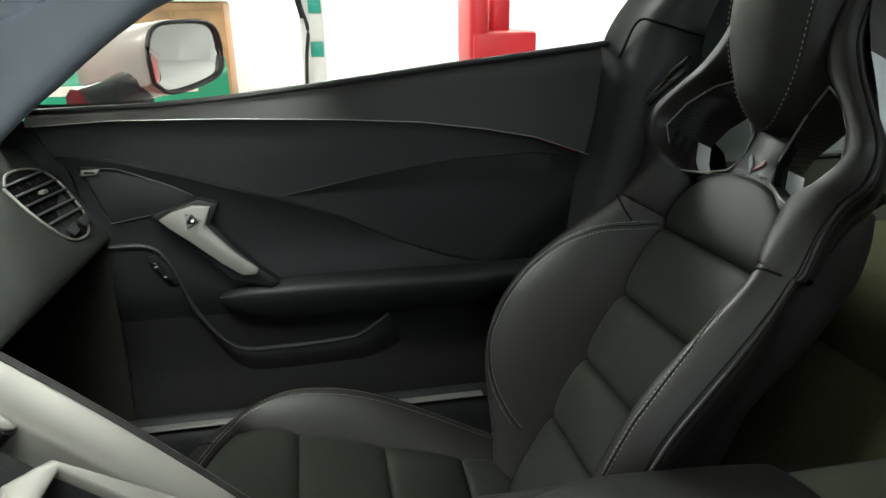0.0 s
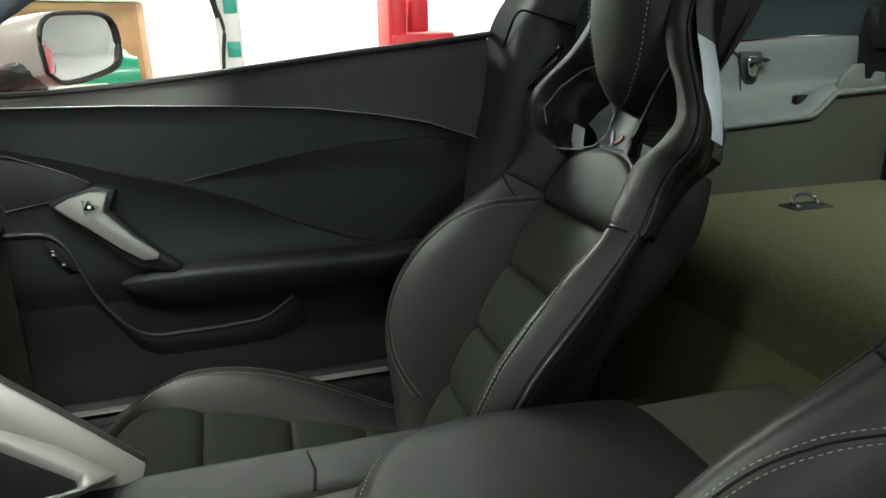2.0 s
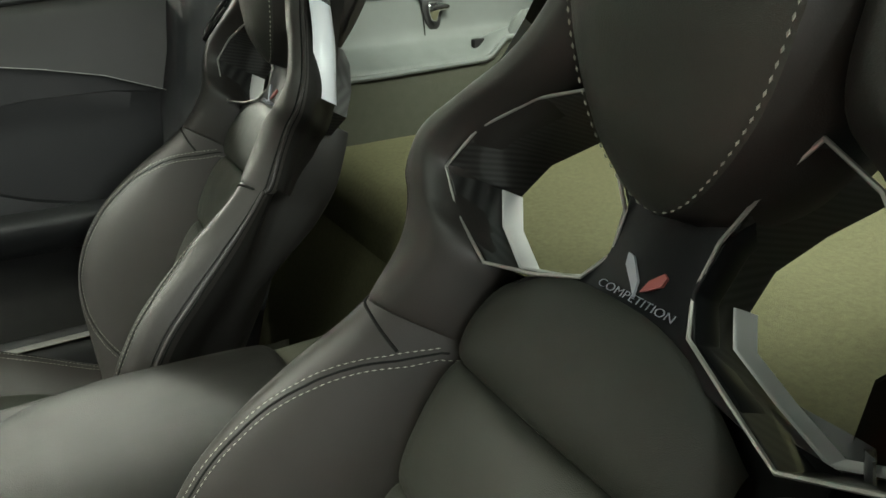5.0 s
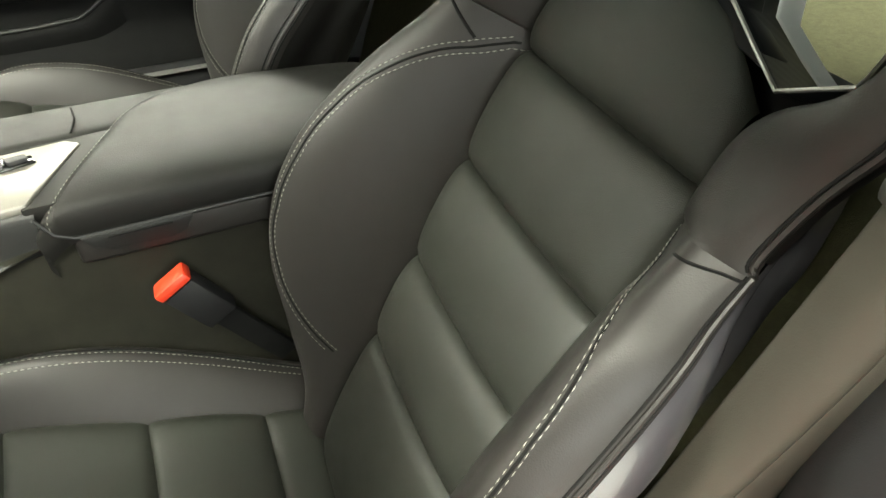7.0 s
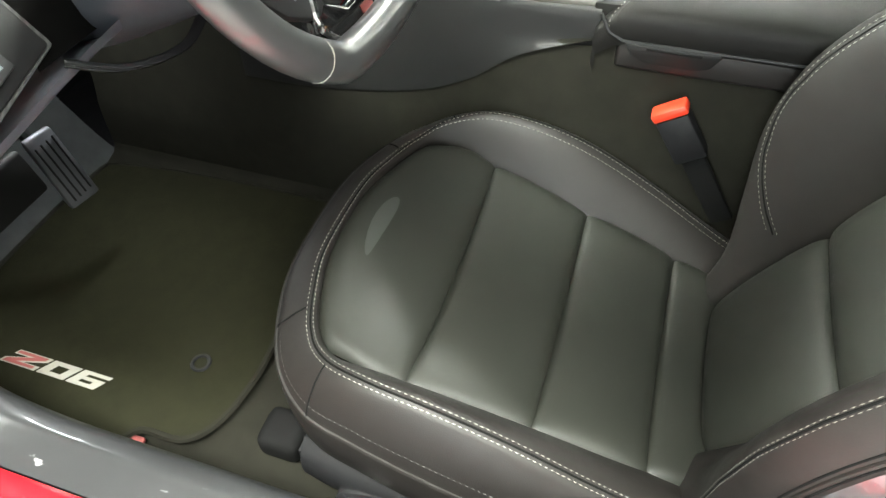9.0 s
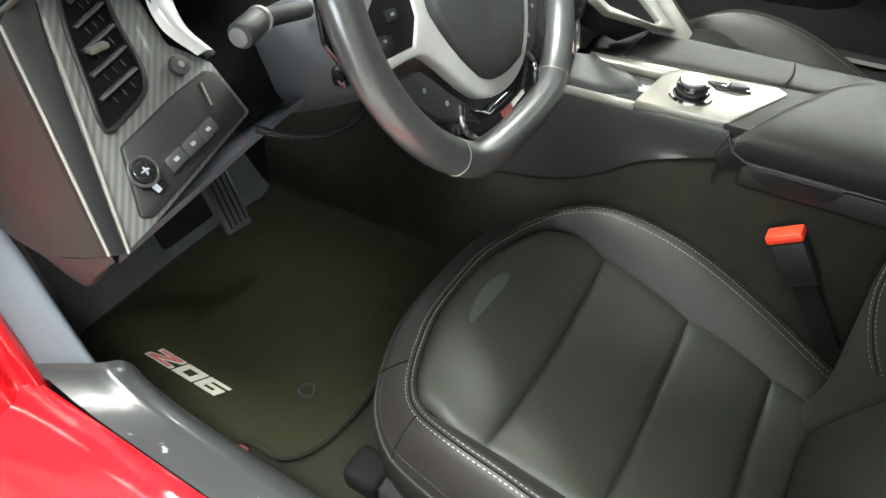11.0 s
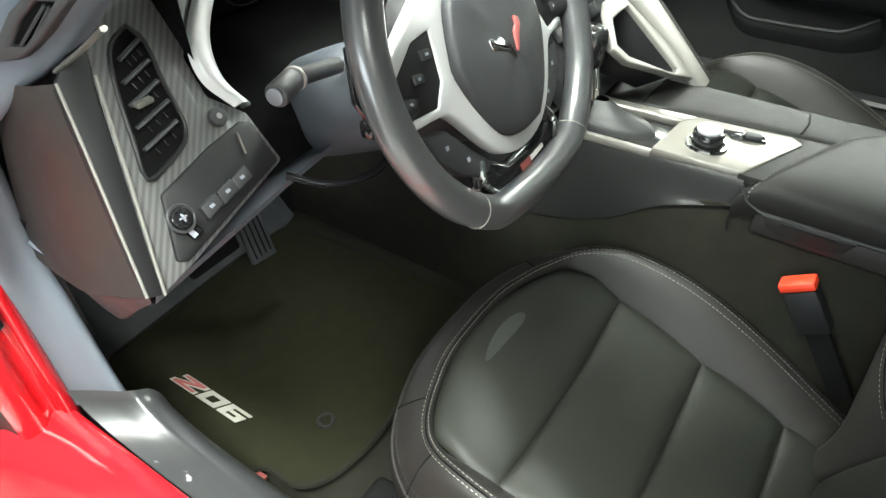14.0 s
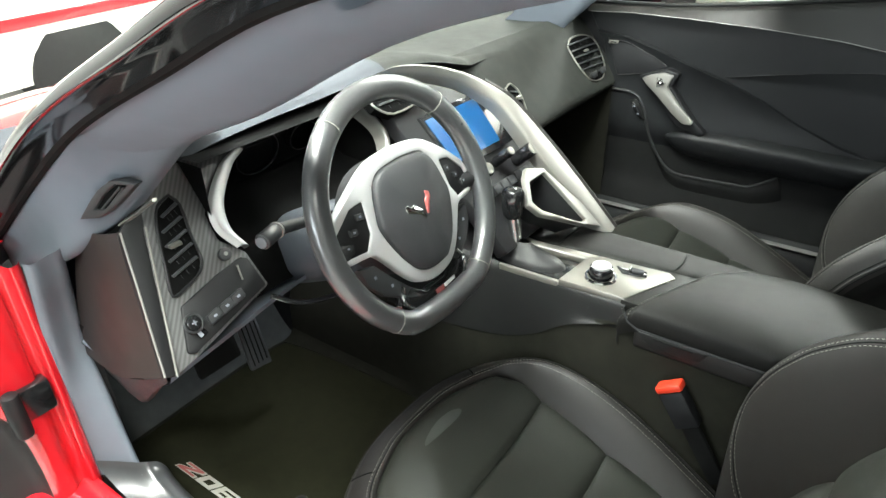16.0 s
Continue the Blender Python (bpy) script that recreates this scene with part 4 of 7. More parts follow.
        side = [[B(sgn * c[0], c[1], c[2] - 0.002), B(sgn * c[0] * 0.985, c[1] - 0.002, c[2] - 0.02), B(sgn * c[0] * 0.89, c[1] - 0.006, 0.5 * c[2] - 0.018), B(sgn * c[0] * 0.85, c[1] - 0.008, 0.5 * c[2] - 0.030), B(sgn * c[0] * 0.81, c[1] - 0.010, 0.5 * c[2] - 0.040)] for a, b, c in ups]
        part("side_shell", Sheet(side).mesh(5, 4), SHELL, seat)
        joint = [(0.489, 0.176), (0.491, 0.186), (0.495, 0.198), (0.498, 0.210)] if low_d else [(0.497, 0.149), (0.507, 0.159), (0.517, 0.171), (0.522, 0.185), (0.524, 0.197)]
        part("seam", tube([tuple(low.at(*on_low(p[0], p[1]))) for p in curve([(a, b, 0) for a, b in joint], 8)], 0.0011 if low_d else 0.0016, 6), SEAL, wing, "sunk black joint")
        # cut-out: carbon tunnel with a bright rim
        ring = [(0.182, 0.652), (0.160, 0.622), (0.124, 0.597), (0.084, 0.607), (0.047, 0.621), (0.034, 0.645), (0.037, 0.675), (0.058, 0.712), (0.083, 0.742), (0.124, 0.724), (0.162, 0.690)]
        if outer < 0:
            ring = [(la + sgn * off * (0.5 if la > 0.15 else 1.0), s) for la, s in ring]
        deep = -0.060 if low_d else -0.036
        if low_d:
            ring = [(0.197, 0.628), (0.188, 0.606), (0.142, 0.586), (0.100, 0.602), (0.060, 0.620), (0.047, 0.645), (0.050, 0.678), (0.070, 0.712), (0.094, 0.742), (0.134, 0.722), (0.174, 0.680)]
        ht = [0.046, 0.034, 0.022, 0.010, 0.004, 0.000, 0.004, 0.020, 0.034, 0.042, 0.046]
        rows = []
        for (la, s), h in zip(ring + ring[:1], ht + ht[:1]):
            cx, cs = 0.105, 0.672
            ins = [(la + (cx - la) * f, s + (cs - s) * f) for f in (0.0, 0.01, 0.03, 0.05)]
            rows.append([B(sgn * ins[0][0], ins[0][1], h - 0.002), B(sgn * ins[1][0], ins[1][1], h - 0.004), B(sgn * ins[2][0], ins[2][1], 0.3 * deep), B(sgn * ins[3][0], ins[3][1], deep)])
        cut = part("opening_liner", Sheet(rows).mesh(1, 4), LINER_CARBON, seat, "carbon fibre lined opening")
        rim = [B(sgn * la, s, h + 0.003) for (la, s), h in zip(ring, ht)]
        part("rim", tube(rim, 0.0016, 6, closed=True), DULL, cut, "thin dull metal rim")
        lip = []
        for la, s in (ring[:5] if sgn > 0 else ring[1:6]):
            p, q, r = [(la + (0.115 - la) * g, s + (0.668 - s) * g) for g in (0.07, 0.095, 0.14)]
            lip.append([B(sgn * p[0], p[1], deep + 0.024), B(sgn * q[0], q[1], deep + 0.021), B(sgn * r[0], r[1], deep + 0.002)])
        part("rear_lip", Sheet(lip).mesh(1, 3), SILVER_PAINT, cut, "pale silver rear lip")
    # bridge with the badge under the headrest
    bridge = [(-0.050, 0.620), (-0.036, 0.645), (-0.039, 0.678), (-0.050, 0.700), (0.050, 0.700), (0.039, 0.678), (0.036, 0.645), (0.050, 0.620), (0.092, 0.603), (0.100, 0.592), (0.05, 0.600), (0.0, 0.604), (-0.05, 0.600), (-0.100, 0.592), (-0.092, 0.603)]
    br = part("badge_bridge", plate(bridge, lambda a, b, h: H(a, b, 0.005 + 0.12 * max(0.0, abs(a) - 0.05) + h), 0.03, 0.002), BRIDGE, seat, "gloss black bridge with a crossed-flag badge")
    part("flag", plate([(0.019, 0.651), (0.014, 0.650), (0.003, 0.637), (0.001, 0.626), (0.006, 0.632), (0.017, 0.643)], lambda a, b, h: H(a, b, 0.0075 + h), 0.003, 0), PALE_FLAG, br, "pale flag shape")
    part("flag", plate([(-0.016, 0.646), (-0.013, 0.648), (-0.005, 0.640), (-0.002, 0.631), (-0.007, 0.634), (-0.015, 0.640)], lambda a, b, h: H(a, b, 0.0075 + h), 0.003, 0), RED_PRINT, br, "red flag shape")
    text = bpy.data.curves.new("lettering", "FONT")
    text.body, text.size, text.align_x, text.extrude, text.offset, text.shear = "COMPETITION", 0.0082, "CENTER", 0.0003, -0.00014, 0.2
    tob = new("lettering", text)
    dg = bpy.context.evaluated_depsgraph_get()
    me = bpy.data.meshes.new_from_object(tob.evaluated_get(dg))
    bpy.data.objects.remove(tob)
    me.materials.clear()
    me.materials.append(PALE_FLAG)
    tm = new("lettering", me)
    o = Vector(H(0, 0.6225, 0.0062))
    m3 = Matrix(((0, C_N[0], S_N[0]), (-1, 0, 0), (0, C_N[1], S_N[1]))).to_4x4()
    tm.parent = br
    WHERE[tm] = WHERE[br]
    tm.matrix_basis = Matrix.Translation(o - WHERE[br]) @ m3 @ Matrix.Diagonal((1.18, 1.0, 1.0, 1.0))
    # head restraint pad
    W = [(0.679, 0.004, 0.024), (0.684, 0.018, 0.029), (0.692, 0.030, 0.036), (0.71, 0.047, 0.050), (0.73, 0.060, 0.063), (0.75, 0.069, 0.076), (0.775, 0.076, 0.092), (0.805, 0.080, 0.107), (0.84, 0.082, 0.118), (0.88, 0.081, 0.124), (0.915, 0.074, 0.122), (0.940, 0.056, 0.116), (0.952, 0.024, 0.110)]
    rows = []
    for s, w, n in W:
        puff = 0.020 * min(1.0, w / 0.05)
        rows.append([H(q * w, s - 0.35 * puff * (1 - abs(q) ** 2.4), n + puff * max(0.0, 1 - abs(q) ** 2.4)) for q in (-1, -0.9, -0.72, -0.4, 0, 0.4, 0.72, 0.9, 1)])
    pad = Sheet(rows)
    head = part("head_restraint", pad.mesh(4, 4), INSERT, seat, "black leather head restraint pad")
    edge_l = [np.array(H(p[1] * 0.985, p[0], p[2] + 0.0045)) for p in curve(W[1:], 6)]
    edge_r = [np.array(H(-p[1] * 0.985, p[0], p[2] + 0.0045)) for p in curve(W[1:], 6)]
    tip = [np.array(H(0.010, 0.6805, 0.030)), np.array(H(0.0, 0.6795, 0.0295)), np.array(H(-0.010, 0.6805, 0.030))]
    loop = edge_l[::-1] + tip + edge_r
    part("stitching", stitches(loop, length=0.0046, gap=0.0026, r=0.0009), THREAD, head)
    for sgn in (-1, 1):
        rows = [[H(sgn * w, s, n), H(sgn * (w + 0.006), s + 0.002, n - 0.012), H(sgn * (w + 0.016), s + 0.004, 0.6 * n - 0.010), H(sgn * (w + 0.020), s + 0.006, 0.3 * n - 0.02), H(sgn * (w + 0.010), s + 0.006, -0.036)] for s, w, n in W]
        part("head_side", Sheet(rows).mesh(4, 4), LEATHER, head)
    # hard back shell
    rows = []
    for s, w, n in ((-0.02, 0.11, -0.06), (0.15, 0.12, -0.066), (0.32, 0.12, -0.068), (0.5, 0.11, -0.068), (0.60, 0.10, -0.066)):
        rows.append([B(q * w, s, n + 0.03 * abs(q) ** 3) for q in (-1, -0.6, 0, 0.6, 1)])
    part("back_shell", Sheet(rows).mesh(5, 4), GLOSS, seat, "gloss black seat back shell")
    rows = []
    for s, w in ((0.760, 0.10), (0.82, 0.10), (0.90, 0.09), (0.95, 0.06), (0.97, 0.02)):
        rows.append([B(q * w, s, -0.040 + 0.02 * abs(q) ** 3) for q in (-1, -0.6, 0, 0.6, 1)])
    part("back_shell", Sheet(rows).mesh(5, 4), GLOSS, seat)
    # pale inner edge of the shell; window glare is part of its colour
    edge_bar = [(0.208, 0.662, 0.004), (0.190, 0.700, 0.014), (0.165, 0.738, 0.022), (0.140, 0.775, 0.034), (0.122, 0.812, 0.046), (0.112, 0.850, 0.054), (0.104, 0.90, 0.056), (0.085, 0.94, 0.050)]
    for bar, mat, say in ((edge_bar[:4], SHELL_EDGE_GLARE, "pale grey edge of the seat shell, glare put into its colour"), (edge_bar[3:], LEATHER, "")):
        part("shell_edge", Sheet([[B(-outer * (la + 0.002), s, n + 0.028), B(-outer * (la + 0.006), s, n + 0.014), B(-outer * (la + 0.005), s, n), B(-outer * (la - 0.008), s, n - 0.010)] for la, s, n in bar]).mesh(4, 4), mat, seat, say)
    # belt guide on the door-side shoulder
    g = [(0.185, 0.735), (0.215, 0.705), (0.238, 0.675), (0.245, 0.69), (0.222, 0.73), (0.196, 0.755)]
    part("belt_guide", tube([B(outer * a, b, 0.066) for a, b in g], 0.005, 8, closed=True), GLOSS, seat, "gloss black belt guide loop")

    # cushion insert panels
    def hw(x):
        return float(np.interp(x, [-0.02, 0.03, 0.09, 0.2, 0.35, 0.48], [0.125, 0.166, 0.178, 0.168, 0.157, 0.146]))

    xs = [0.475, 0.384, 0.258, 0.123, -0.019]
    for k, (a, b) in enumerate(zip(xs, xs[1:])):
        bm, grid = bmesh.new(), []
        front = k == len(xs) - 2
        for i in range(17):
            row = []
            for j in range(29):
                q = -math.cos(math.pi * j / 28)
                u = 0.5 - 0.5 * math.cos(math.pi * i / 16)
                end = b + (0.040 * abs(q) ** 2.6 if front else 0)
                x = a + (end - a) * u
                e = min(u, 1 - u)
                dip = 0.007 * math.exp(-e * abs(end - a) / 0.0028) + 0.005 * math.exp(-(e * abs(end - a) / 0.013) ** 1.3) if not (front and i > 8) else 0.004 * math.exp(-(e * abs(end - a) / 0.006))
                dip *= 1 - 0.8 * abs(q) ** 5
                side = 0.016 * math.exp(-((1 - abs(q)) * (hw(x) + 0.010) / 0.009))
                ease = max(0.0, min(1.0, (x + 0.01) / 0.08))
                h = 0.003 + 0.004 * math.sin(math.pi * u) - dip - side + 0.022 * ease * abs(q) ** 2.5 - (0.006 * math.exp(-(1 - u) * 16.0) if front else 0)
                row.append(bm.verts.new((x, yc + q * (hw(x) + 0.010), zc(x) + h)))
            grid.append(row)
        for r0, r1 in zip(grid, grid[1:]):
            for j in range(28):
                bm.faces.new((r0[j], r0[j + 1], r1[j + 1], r1[j]))
        patch = bmesh.new()
        if front and outer < 0:
            # paler, smoother spot near the front edge
            tree, loops = BVHTree.FromBMesh(bm), []
            for f in (1.0, 0.75, 0.4, 0.02):
                loop = []
                for k in range(20):
                    a = 2 * math.pi * k / 20
                    px, pl = 0.022 + f * (0.010 + 0.003 * math.sin(a)) * math.cos(a) + 0.03 * (f * 0.05 * math.sin(a)) ** 2 * 60, 0.006 + f * 0.052 * math.sin(a)
                    hit = tree.ray_cast(Vector((px, yc + pl, 0.6)), Vector((0, 0, -1)))[0]
                    loop.append(patch.verts.new(hit + Vector((0, 0, 0.0004 if f < 1 else 0.0))))
                loops.append(loop)
            for a, b in zip(loops, loops[1:]):
                for k in range(20):
                    patch.faces.new((a[k], a[(k + 1) % 20], b[(k + 1) % 20], b[k]))
        cp = part("cushion_panel", bm, INSERT, seat)
        if front and outer < 0:
            part("pale_spot", patch, SMOOTH_SPOT, cp, "paler, smoother spot on the leather")
        else:
            patch.free()
    # cushion rim: side bolsters joined round the front
    U = [  # inner lat, x; crest lat, x, height; outer lat, x, height; inner height
        (0.146, 0.490, 0.200, 0.490, 0.034, 0.236, 0.490, -0.03, 0.010), (0.150, 0.42, 0.212, 0.42, 0.044, 0.250, 0.42, -0.02, 0.012), (0.157, 0.33, 0.222, 0.335, 0.064, 0.260, 0.33, -0.010, 0.014),
        (0.164, 0.24, 0.226, 0.25, 0.080, 0.264, 0.25, -0.002, 0.015), (0.170, 0.17, 0.226, 0.175, 0.080, 0.264, 0.17, -0.002, 0.015), (0.177, 0.10, 0.221, 0.105, 0.065, 0.258, 0.095, -0.006, 0.014), (0.182, 0.050, 0.203, 0.050, 0.036, 0.246, 0.038, -0.015, 0.010),
        (0.160, 0.021, 0.168, 0.016, 0.013, 0.205, -0.010, -0.024, 0.003), (0.110, -0.001, 0.115, -0.006, 0.005, 0.135, -0.042, -0.030, 0.0), (0.052, -0.014, 0.054, -0.019, 0.003, 0.060, -0.057, -0.032, -0.001)]
    full = U + [tuple(-v if i in (0, 2, 5) else v for i, v in enumerate(u)) for u in U[::-1]]
    rows = []
    for li, xi, lc, xc, hc, lo, xo, ho, hi in full:
        rows.append([(xi, yc + li, zc(xi) + hi - 0.016), (xi + 0.08 * (xc - xi), yc + li + 0.08 * (lc - li), zc(xi) + hi), (0.45 * xi + 0.55 * xc, yc + 0.45 * li + 0.55 * lc, zc(0.5 * xi + 0.5 * xc) + hi + 0.66 * (hc - hi) + 0.002),
                     (xc, yc + lc, zc(xc) + hc), (0.45 * xc + 0.55 * xo, yc + 0.45 * lc + 0.55 * lo, zc(xc) + 0.80 * hc - 0.006), (xo, yc + lo, zc(xo) + ho), (xo + (0.01 if abs(lo) < 0.2 else 0), yc + lo * 1.0, zc(xo) + ho - 0.05), (xo + (0.03 if abs(lo) < 0.2 else 0), yc + lo * 0.94, zc(xo) + ho - 0.10)])
    cr = Sheet(rows)
    crim = part("cushion_rim", cr.mesh(5, 5), LEATHER, seat, "padded black leather cushion rim")
    for dv in (-0.0042, 0.0042):
        way = []
        for u in np.linspace(0.4, 18.6, 260):
            step = np.linalg.norm(cr.at(u, 3.2) - cr.at(u, 3.0)) / 0.2 if dv > 0 else np.linalg.norm(cr.at(u, 3.0) - cr.at(u, 2.8)) / 0.2
            v = 3.02 - 0.34 * max(0.0, min(1.0, (7.4 - u) / 1.5)) + max(-0.75, min(0.75, dv / max(step, 1e-4)))
            way.append(cr.at(u, v) - 0.0010 * cr.normal(u, v))
        part("stitching", stitches(way, r=0.00055), THREAD, crim, "pale grey twin stitching")
    part("piping", tube([tuple(p) for p in along(cr, 4.9, 0.1, 18.9, 100, 0.0, 1)], 0.0026, 6), LEATHER, crim)
    part("seam", tube([tuple(p) for p in along(cr, 3.0, 0.4, 18.6, 120, 0.0, 1)], 0.0012, 6), SEAL, crim, "dark joint between the stitching")
    for u in (5.9, 13.1, 7.6, 11.4):
        part("seam", tube([tuple(cr.at(u, v) - 0.0002 * cr.normal(u, v)) for v in np.linspace(3.2, 4.9, 14)], 0.0011, 6), SEAL, crim)
    for u0, u1 in ((0.4, 7.4), (11.6, 18.6)):
        part("stitching", stitches(along(cr, 4.55, u0, u1, 120, 0.0008, -1), length=0.0042, gap=0.0022, r=0.0004), DULL_THREAD, crim, "dark grey lower stitching")
    # base: valance with levers, rails
    for sgn in (1, -1):
        rows = [[(x, yc + sgn * 0.245, zt), (x, yc + sgn * 0.262, zt - 0.02), (x, yc + sgn * 0.262, zt - 0.055), (x, yc + sgn * 0.245, zt - 0.075)]
                for x, zt in ((0.03, 0.375), (0.06, 0.355), (0.12, 0.335), (0.25, 0.315), (0.40, 0.30), (0.52, 0.29))]
        val = part("side_valance", Sheet(rows).mesh(4, 4), PLASTIC, seat, "dark plastic side cover")
        if sgn == outer:
            for lx, w in ((0.095, 0.05), (0.165, 0.028), (0.215, 0.035)):
                part("switch", box(lx - w / 2, lx + w / 2, yc + sgn * 0.258, yc + sgn * 0.283, 0.300 - 0.2 * (lx - 0.09), 0.318 - 0.2 * (lx - 0.09), 0.005), GLOSS, val, "seat adjuster switch")
                part("switch_edge", box(lx - w / 2, lx + w / 2, yc + sgn * 0.281, yc + sgn * 0.2845, 0.297 - 0.2 * (lx - 0.09), 0.302 - 0.2 * (lx - 0.09), 0.001), CHROME, val)
        part("seat_rail", box(-0.02, 0.60, yc + sgn * 0.20 - 0.02, yc + sgn * 0.20 + 0.02, 0.232, 0.262, 0.004), PLASTIC, seat)
        part("rail_cap", box(-0.07, -0.012, yc + sgn * 0.20 - 0.028, yc + sgn * 0.20 + 0.028, 0.230, 0.272, 0.012, 3), SEAL, seat, "black rail end cap")
    part("seat_pan", box(0.0, 0.54, yc - 0.235, yc + 0.235, 0.245, 0.285, 0.01), PLASTIC, seat)
    return seat


build_seat(-SEAT_Y, -1, "driver's sports seat in black leather with pale twin stitching", "driver")
build_seat(SEAT_Y, 1, "passenger sports seat in black leather beside the closed door", "passenger")

# ---------------------------------------------------------------- passenger door, closed
door = thing("passenger_door", (0.2, 0.74, 0.40), "closed passenger door with black leather panel and silver pull handle", "car door")
TOPZ = [(-0.26, 0.955), (-0.06, 0.960), (0.05, 0.968), (0.20, 0.984), (0.41, 1.010), (0.60, 1.030), (0.72, 1.044)]


def topz(x):
    return float(np.interp(x, [a for a, _ in TOPZ], [b for _, b in TOPZ]))


def seamz(x):
    return float(np.interp(x, [-0.26, -0.126, 0.044, 0.223, 0.356, 0.464, 0.556, 0.658, 0.72], [0.935, 0.941, 0.938, 0.930, 0.921, 0.906, 0.888, 0.852, 0.83]))


def frontx(z):
    return float(np.interp(z, [0.40, 0.73, 0.75, 0.866, 0.89, 0.944, 0.96], [-0.174, -0.174, -0.184, -0.204, -0.225, -0.256, -0.26]))


def rearx(z):
    return float(np.interp(z, [0.40, 0.60, 0.736, 0.855, 0.928, 1.04], [0.628, 0.632, 0.641, 0.652, 0.674, 0.693]))


# main skin: bands between the spear crease, the second crease and the stitched seam
RIDGE = ([-0.26, -0.2, -0.137, -0.054, 0.031, 0.121, 0.213, 0.309, 0.40, 0.72], [0.892, 0.886, 0.880, 0.857, 0.829, 0.801, 0.764, 0.715, 0.68, 0.60])
LINE2 = ([-0.26, -0.2, -0.137, -0.054, 0.031, 0.121, 0.217, 0.334, 0.435, 0.558, 0.72], [0.895, 0.889, 0.883, 0.860, 0.833, 0.806, 0.824, 0.844, 0.857, 0.860, 0.842])


def ridgez(x):
    return float(np.interp(x, *RIDGE))


def line2z(x):
    return float(np.interp(x, *LINE2))


def skin_y(x, z, band):
    zr, z2, zs, zt = ridgez(x), line2z(x), seamz(x), topz(x)
    fade = 1 - 0.75 * max(0.0, min(1.0, (x - 0.08) / 0.25))
    low = 0.007 * max(0.0, min(1.0, (x - 0.12) / 0.10))
    if band == 4:
        k = (z - zs) / max(zt - zs, 0.01)
        return 0.694 + 0.030 * k + 0.018 * max(0.0, (k - 0.80) / 0.20) ** 2.2
    if band == 3:
        return 0.719 + 0.006 * math.exp(-(zs - z) / 0.012)
    if band == 2:
        return 0.719 + low * (1 - math.exp(-(z2 - z) / 0.0035))
    y = 0.719 + low - 0.013 * math.exp(-(zr - z) / 0.028) * fade
    y -= 0.010 * math.exp(-((z - 0.655) / 0.045) ** 2) * max(0.0, min(1.0, (x + 0.02) / 0.12))
    y += 0.024 * max(0.0, min(1.0, (0.64 - z) / 0.06))
    y -= 0.035 * max(0.0, min(1.0, (0.50 - z) / 0.10))
    return y


bm, roll, grid, upper = bmesh.new(), bmesh.new(), [], []
for i in range(91):
    fx = i / 90
    rise = []

    def xat(z):
        return frontx(z) + 0.006 + fx * (rearx(z) - frontx(z) - 0.010)

    def settle(fn):
        x = xat(0.85)
        for _ in range(4):
            x = xat(fn(x))
        return fn(x)

    zr, z2, zs, zt = settle(ridgez), settle(line2z), settle(seamz), settle(topz)
    for n, a, b, band in ((22, 0.385, zr, 1), (6, zr + 0.0025, z2, 2), (8, z2 + 0.0025, zs, 3), (10, zs + 0.003, zt, 4)):
        b = max(b, a + 0.001)
        rise += [(a + (b - a) * k / n, band) for k in range(n + 1)]
    grid.append([bm.verts.new((xat(z), skin_y(xat(z), z, band), z)) for z, band in rise if band < 4])
    upper.append([roll.verts.new((xat(z), skin_y(xat(z), z, band), z)) for z, band in rise if band == 4])
for mesh, lines in ((bm, grid), (roll, upper)):
    for a, b in zip(lines, lines[1:]):
        for j in range(len(a) - 1):
            mesh.faces.new((a[j], a[j + 1], b[j + 1], b[j]))
part("upper_roll", roll, ROLL_SKIN, door, "padded brown-black leather roll below the window, sheen put into its colour")
part("lower_panel", Sheet([[(x, 0.7375, 0.64), (x, 0.7365, 0.58), (x, 0.7345, 0.50), (x, 0.714, 0.445), (x, 0.699, 0.39)] for x in (-0.17, 0.1, 0.35, 0.625)]).mesh(4, 4), SEAL, door, "black plastic lower door panel")
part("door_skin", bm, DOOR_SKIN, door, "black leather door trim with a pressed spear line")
sx = np.linspace(-0.235, 0.655, 120)
part("seam", tube([(x, 0.6932, seamz(x) + 0.004) for x in sx], 0.0009, 6), DULL, door, "thin pale welted seam")
part("crease", tube([(x, 0.7192, line2z(x) + 0.0008) for x in np.linspace(0.122, 0.62, 60)], 0.0013, 6), DOOR_SKIN, door, "fine raised crease")
part("window_seal", tube([(x, 0.738, topz(x) + 0.002) for x in np.linspace(-0.26, 0.70, 30)], 0.006, 8), RUBBER, door, "black rubber window seal")
# outer skin and edge of the door
rows = [[(x, y, z) for y, z in ((0.745, topz(x) - 0.025), (0.80, topz(x) - 0.06), (0.90, topz(x) - 0.14), (0.93, 0.68), (0.90, 0.42), (0.80, 0.38), (0.74, 0.40))] for x in (-0.36, -0.1, 0.2, 0.5, 0.74)]
part("outer_panel", Sheet(rows).mesh(4, 4), RED_PAINT, door, "glossy red outer panel")
part("door_edge", Sheet([[(frontx(z) - 0.004, 0.735, z), (frontx(z) - 0.02, 0.75, z), (frontx(z) - 0.06, 0.78, z)] for z in (0.40, 0.6, 0.73, 0.80, 0.87, 0.90, 0.945)]).mesh(3, 3), RUBBER, door)
# speaker grille
spk = [(-0.186, 0.874), (-0.13, 0.868), (-0.055, 0.838), (-0.020, 0.818), (-0.026, 0.808), (-0.09, 0.790), (-0.150, 0.780), (-0.156, 0.790)]
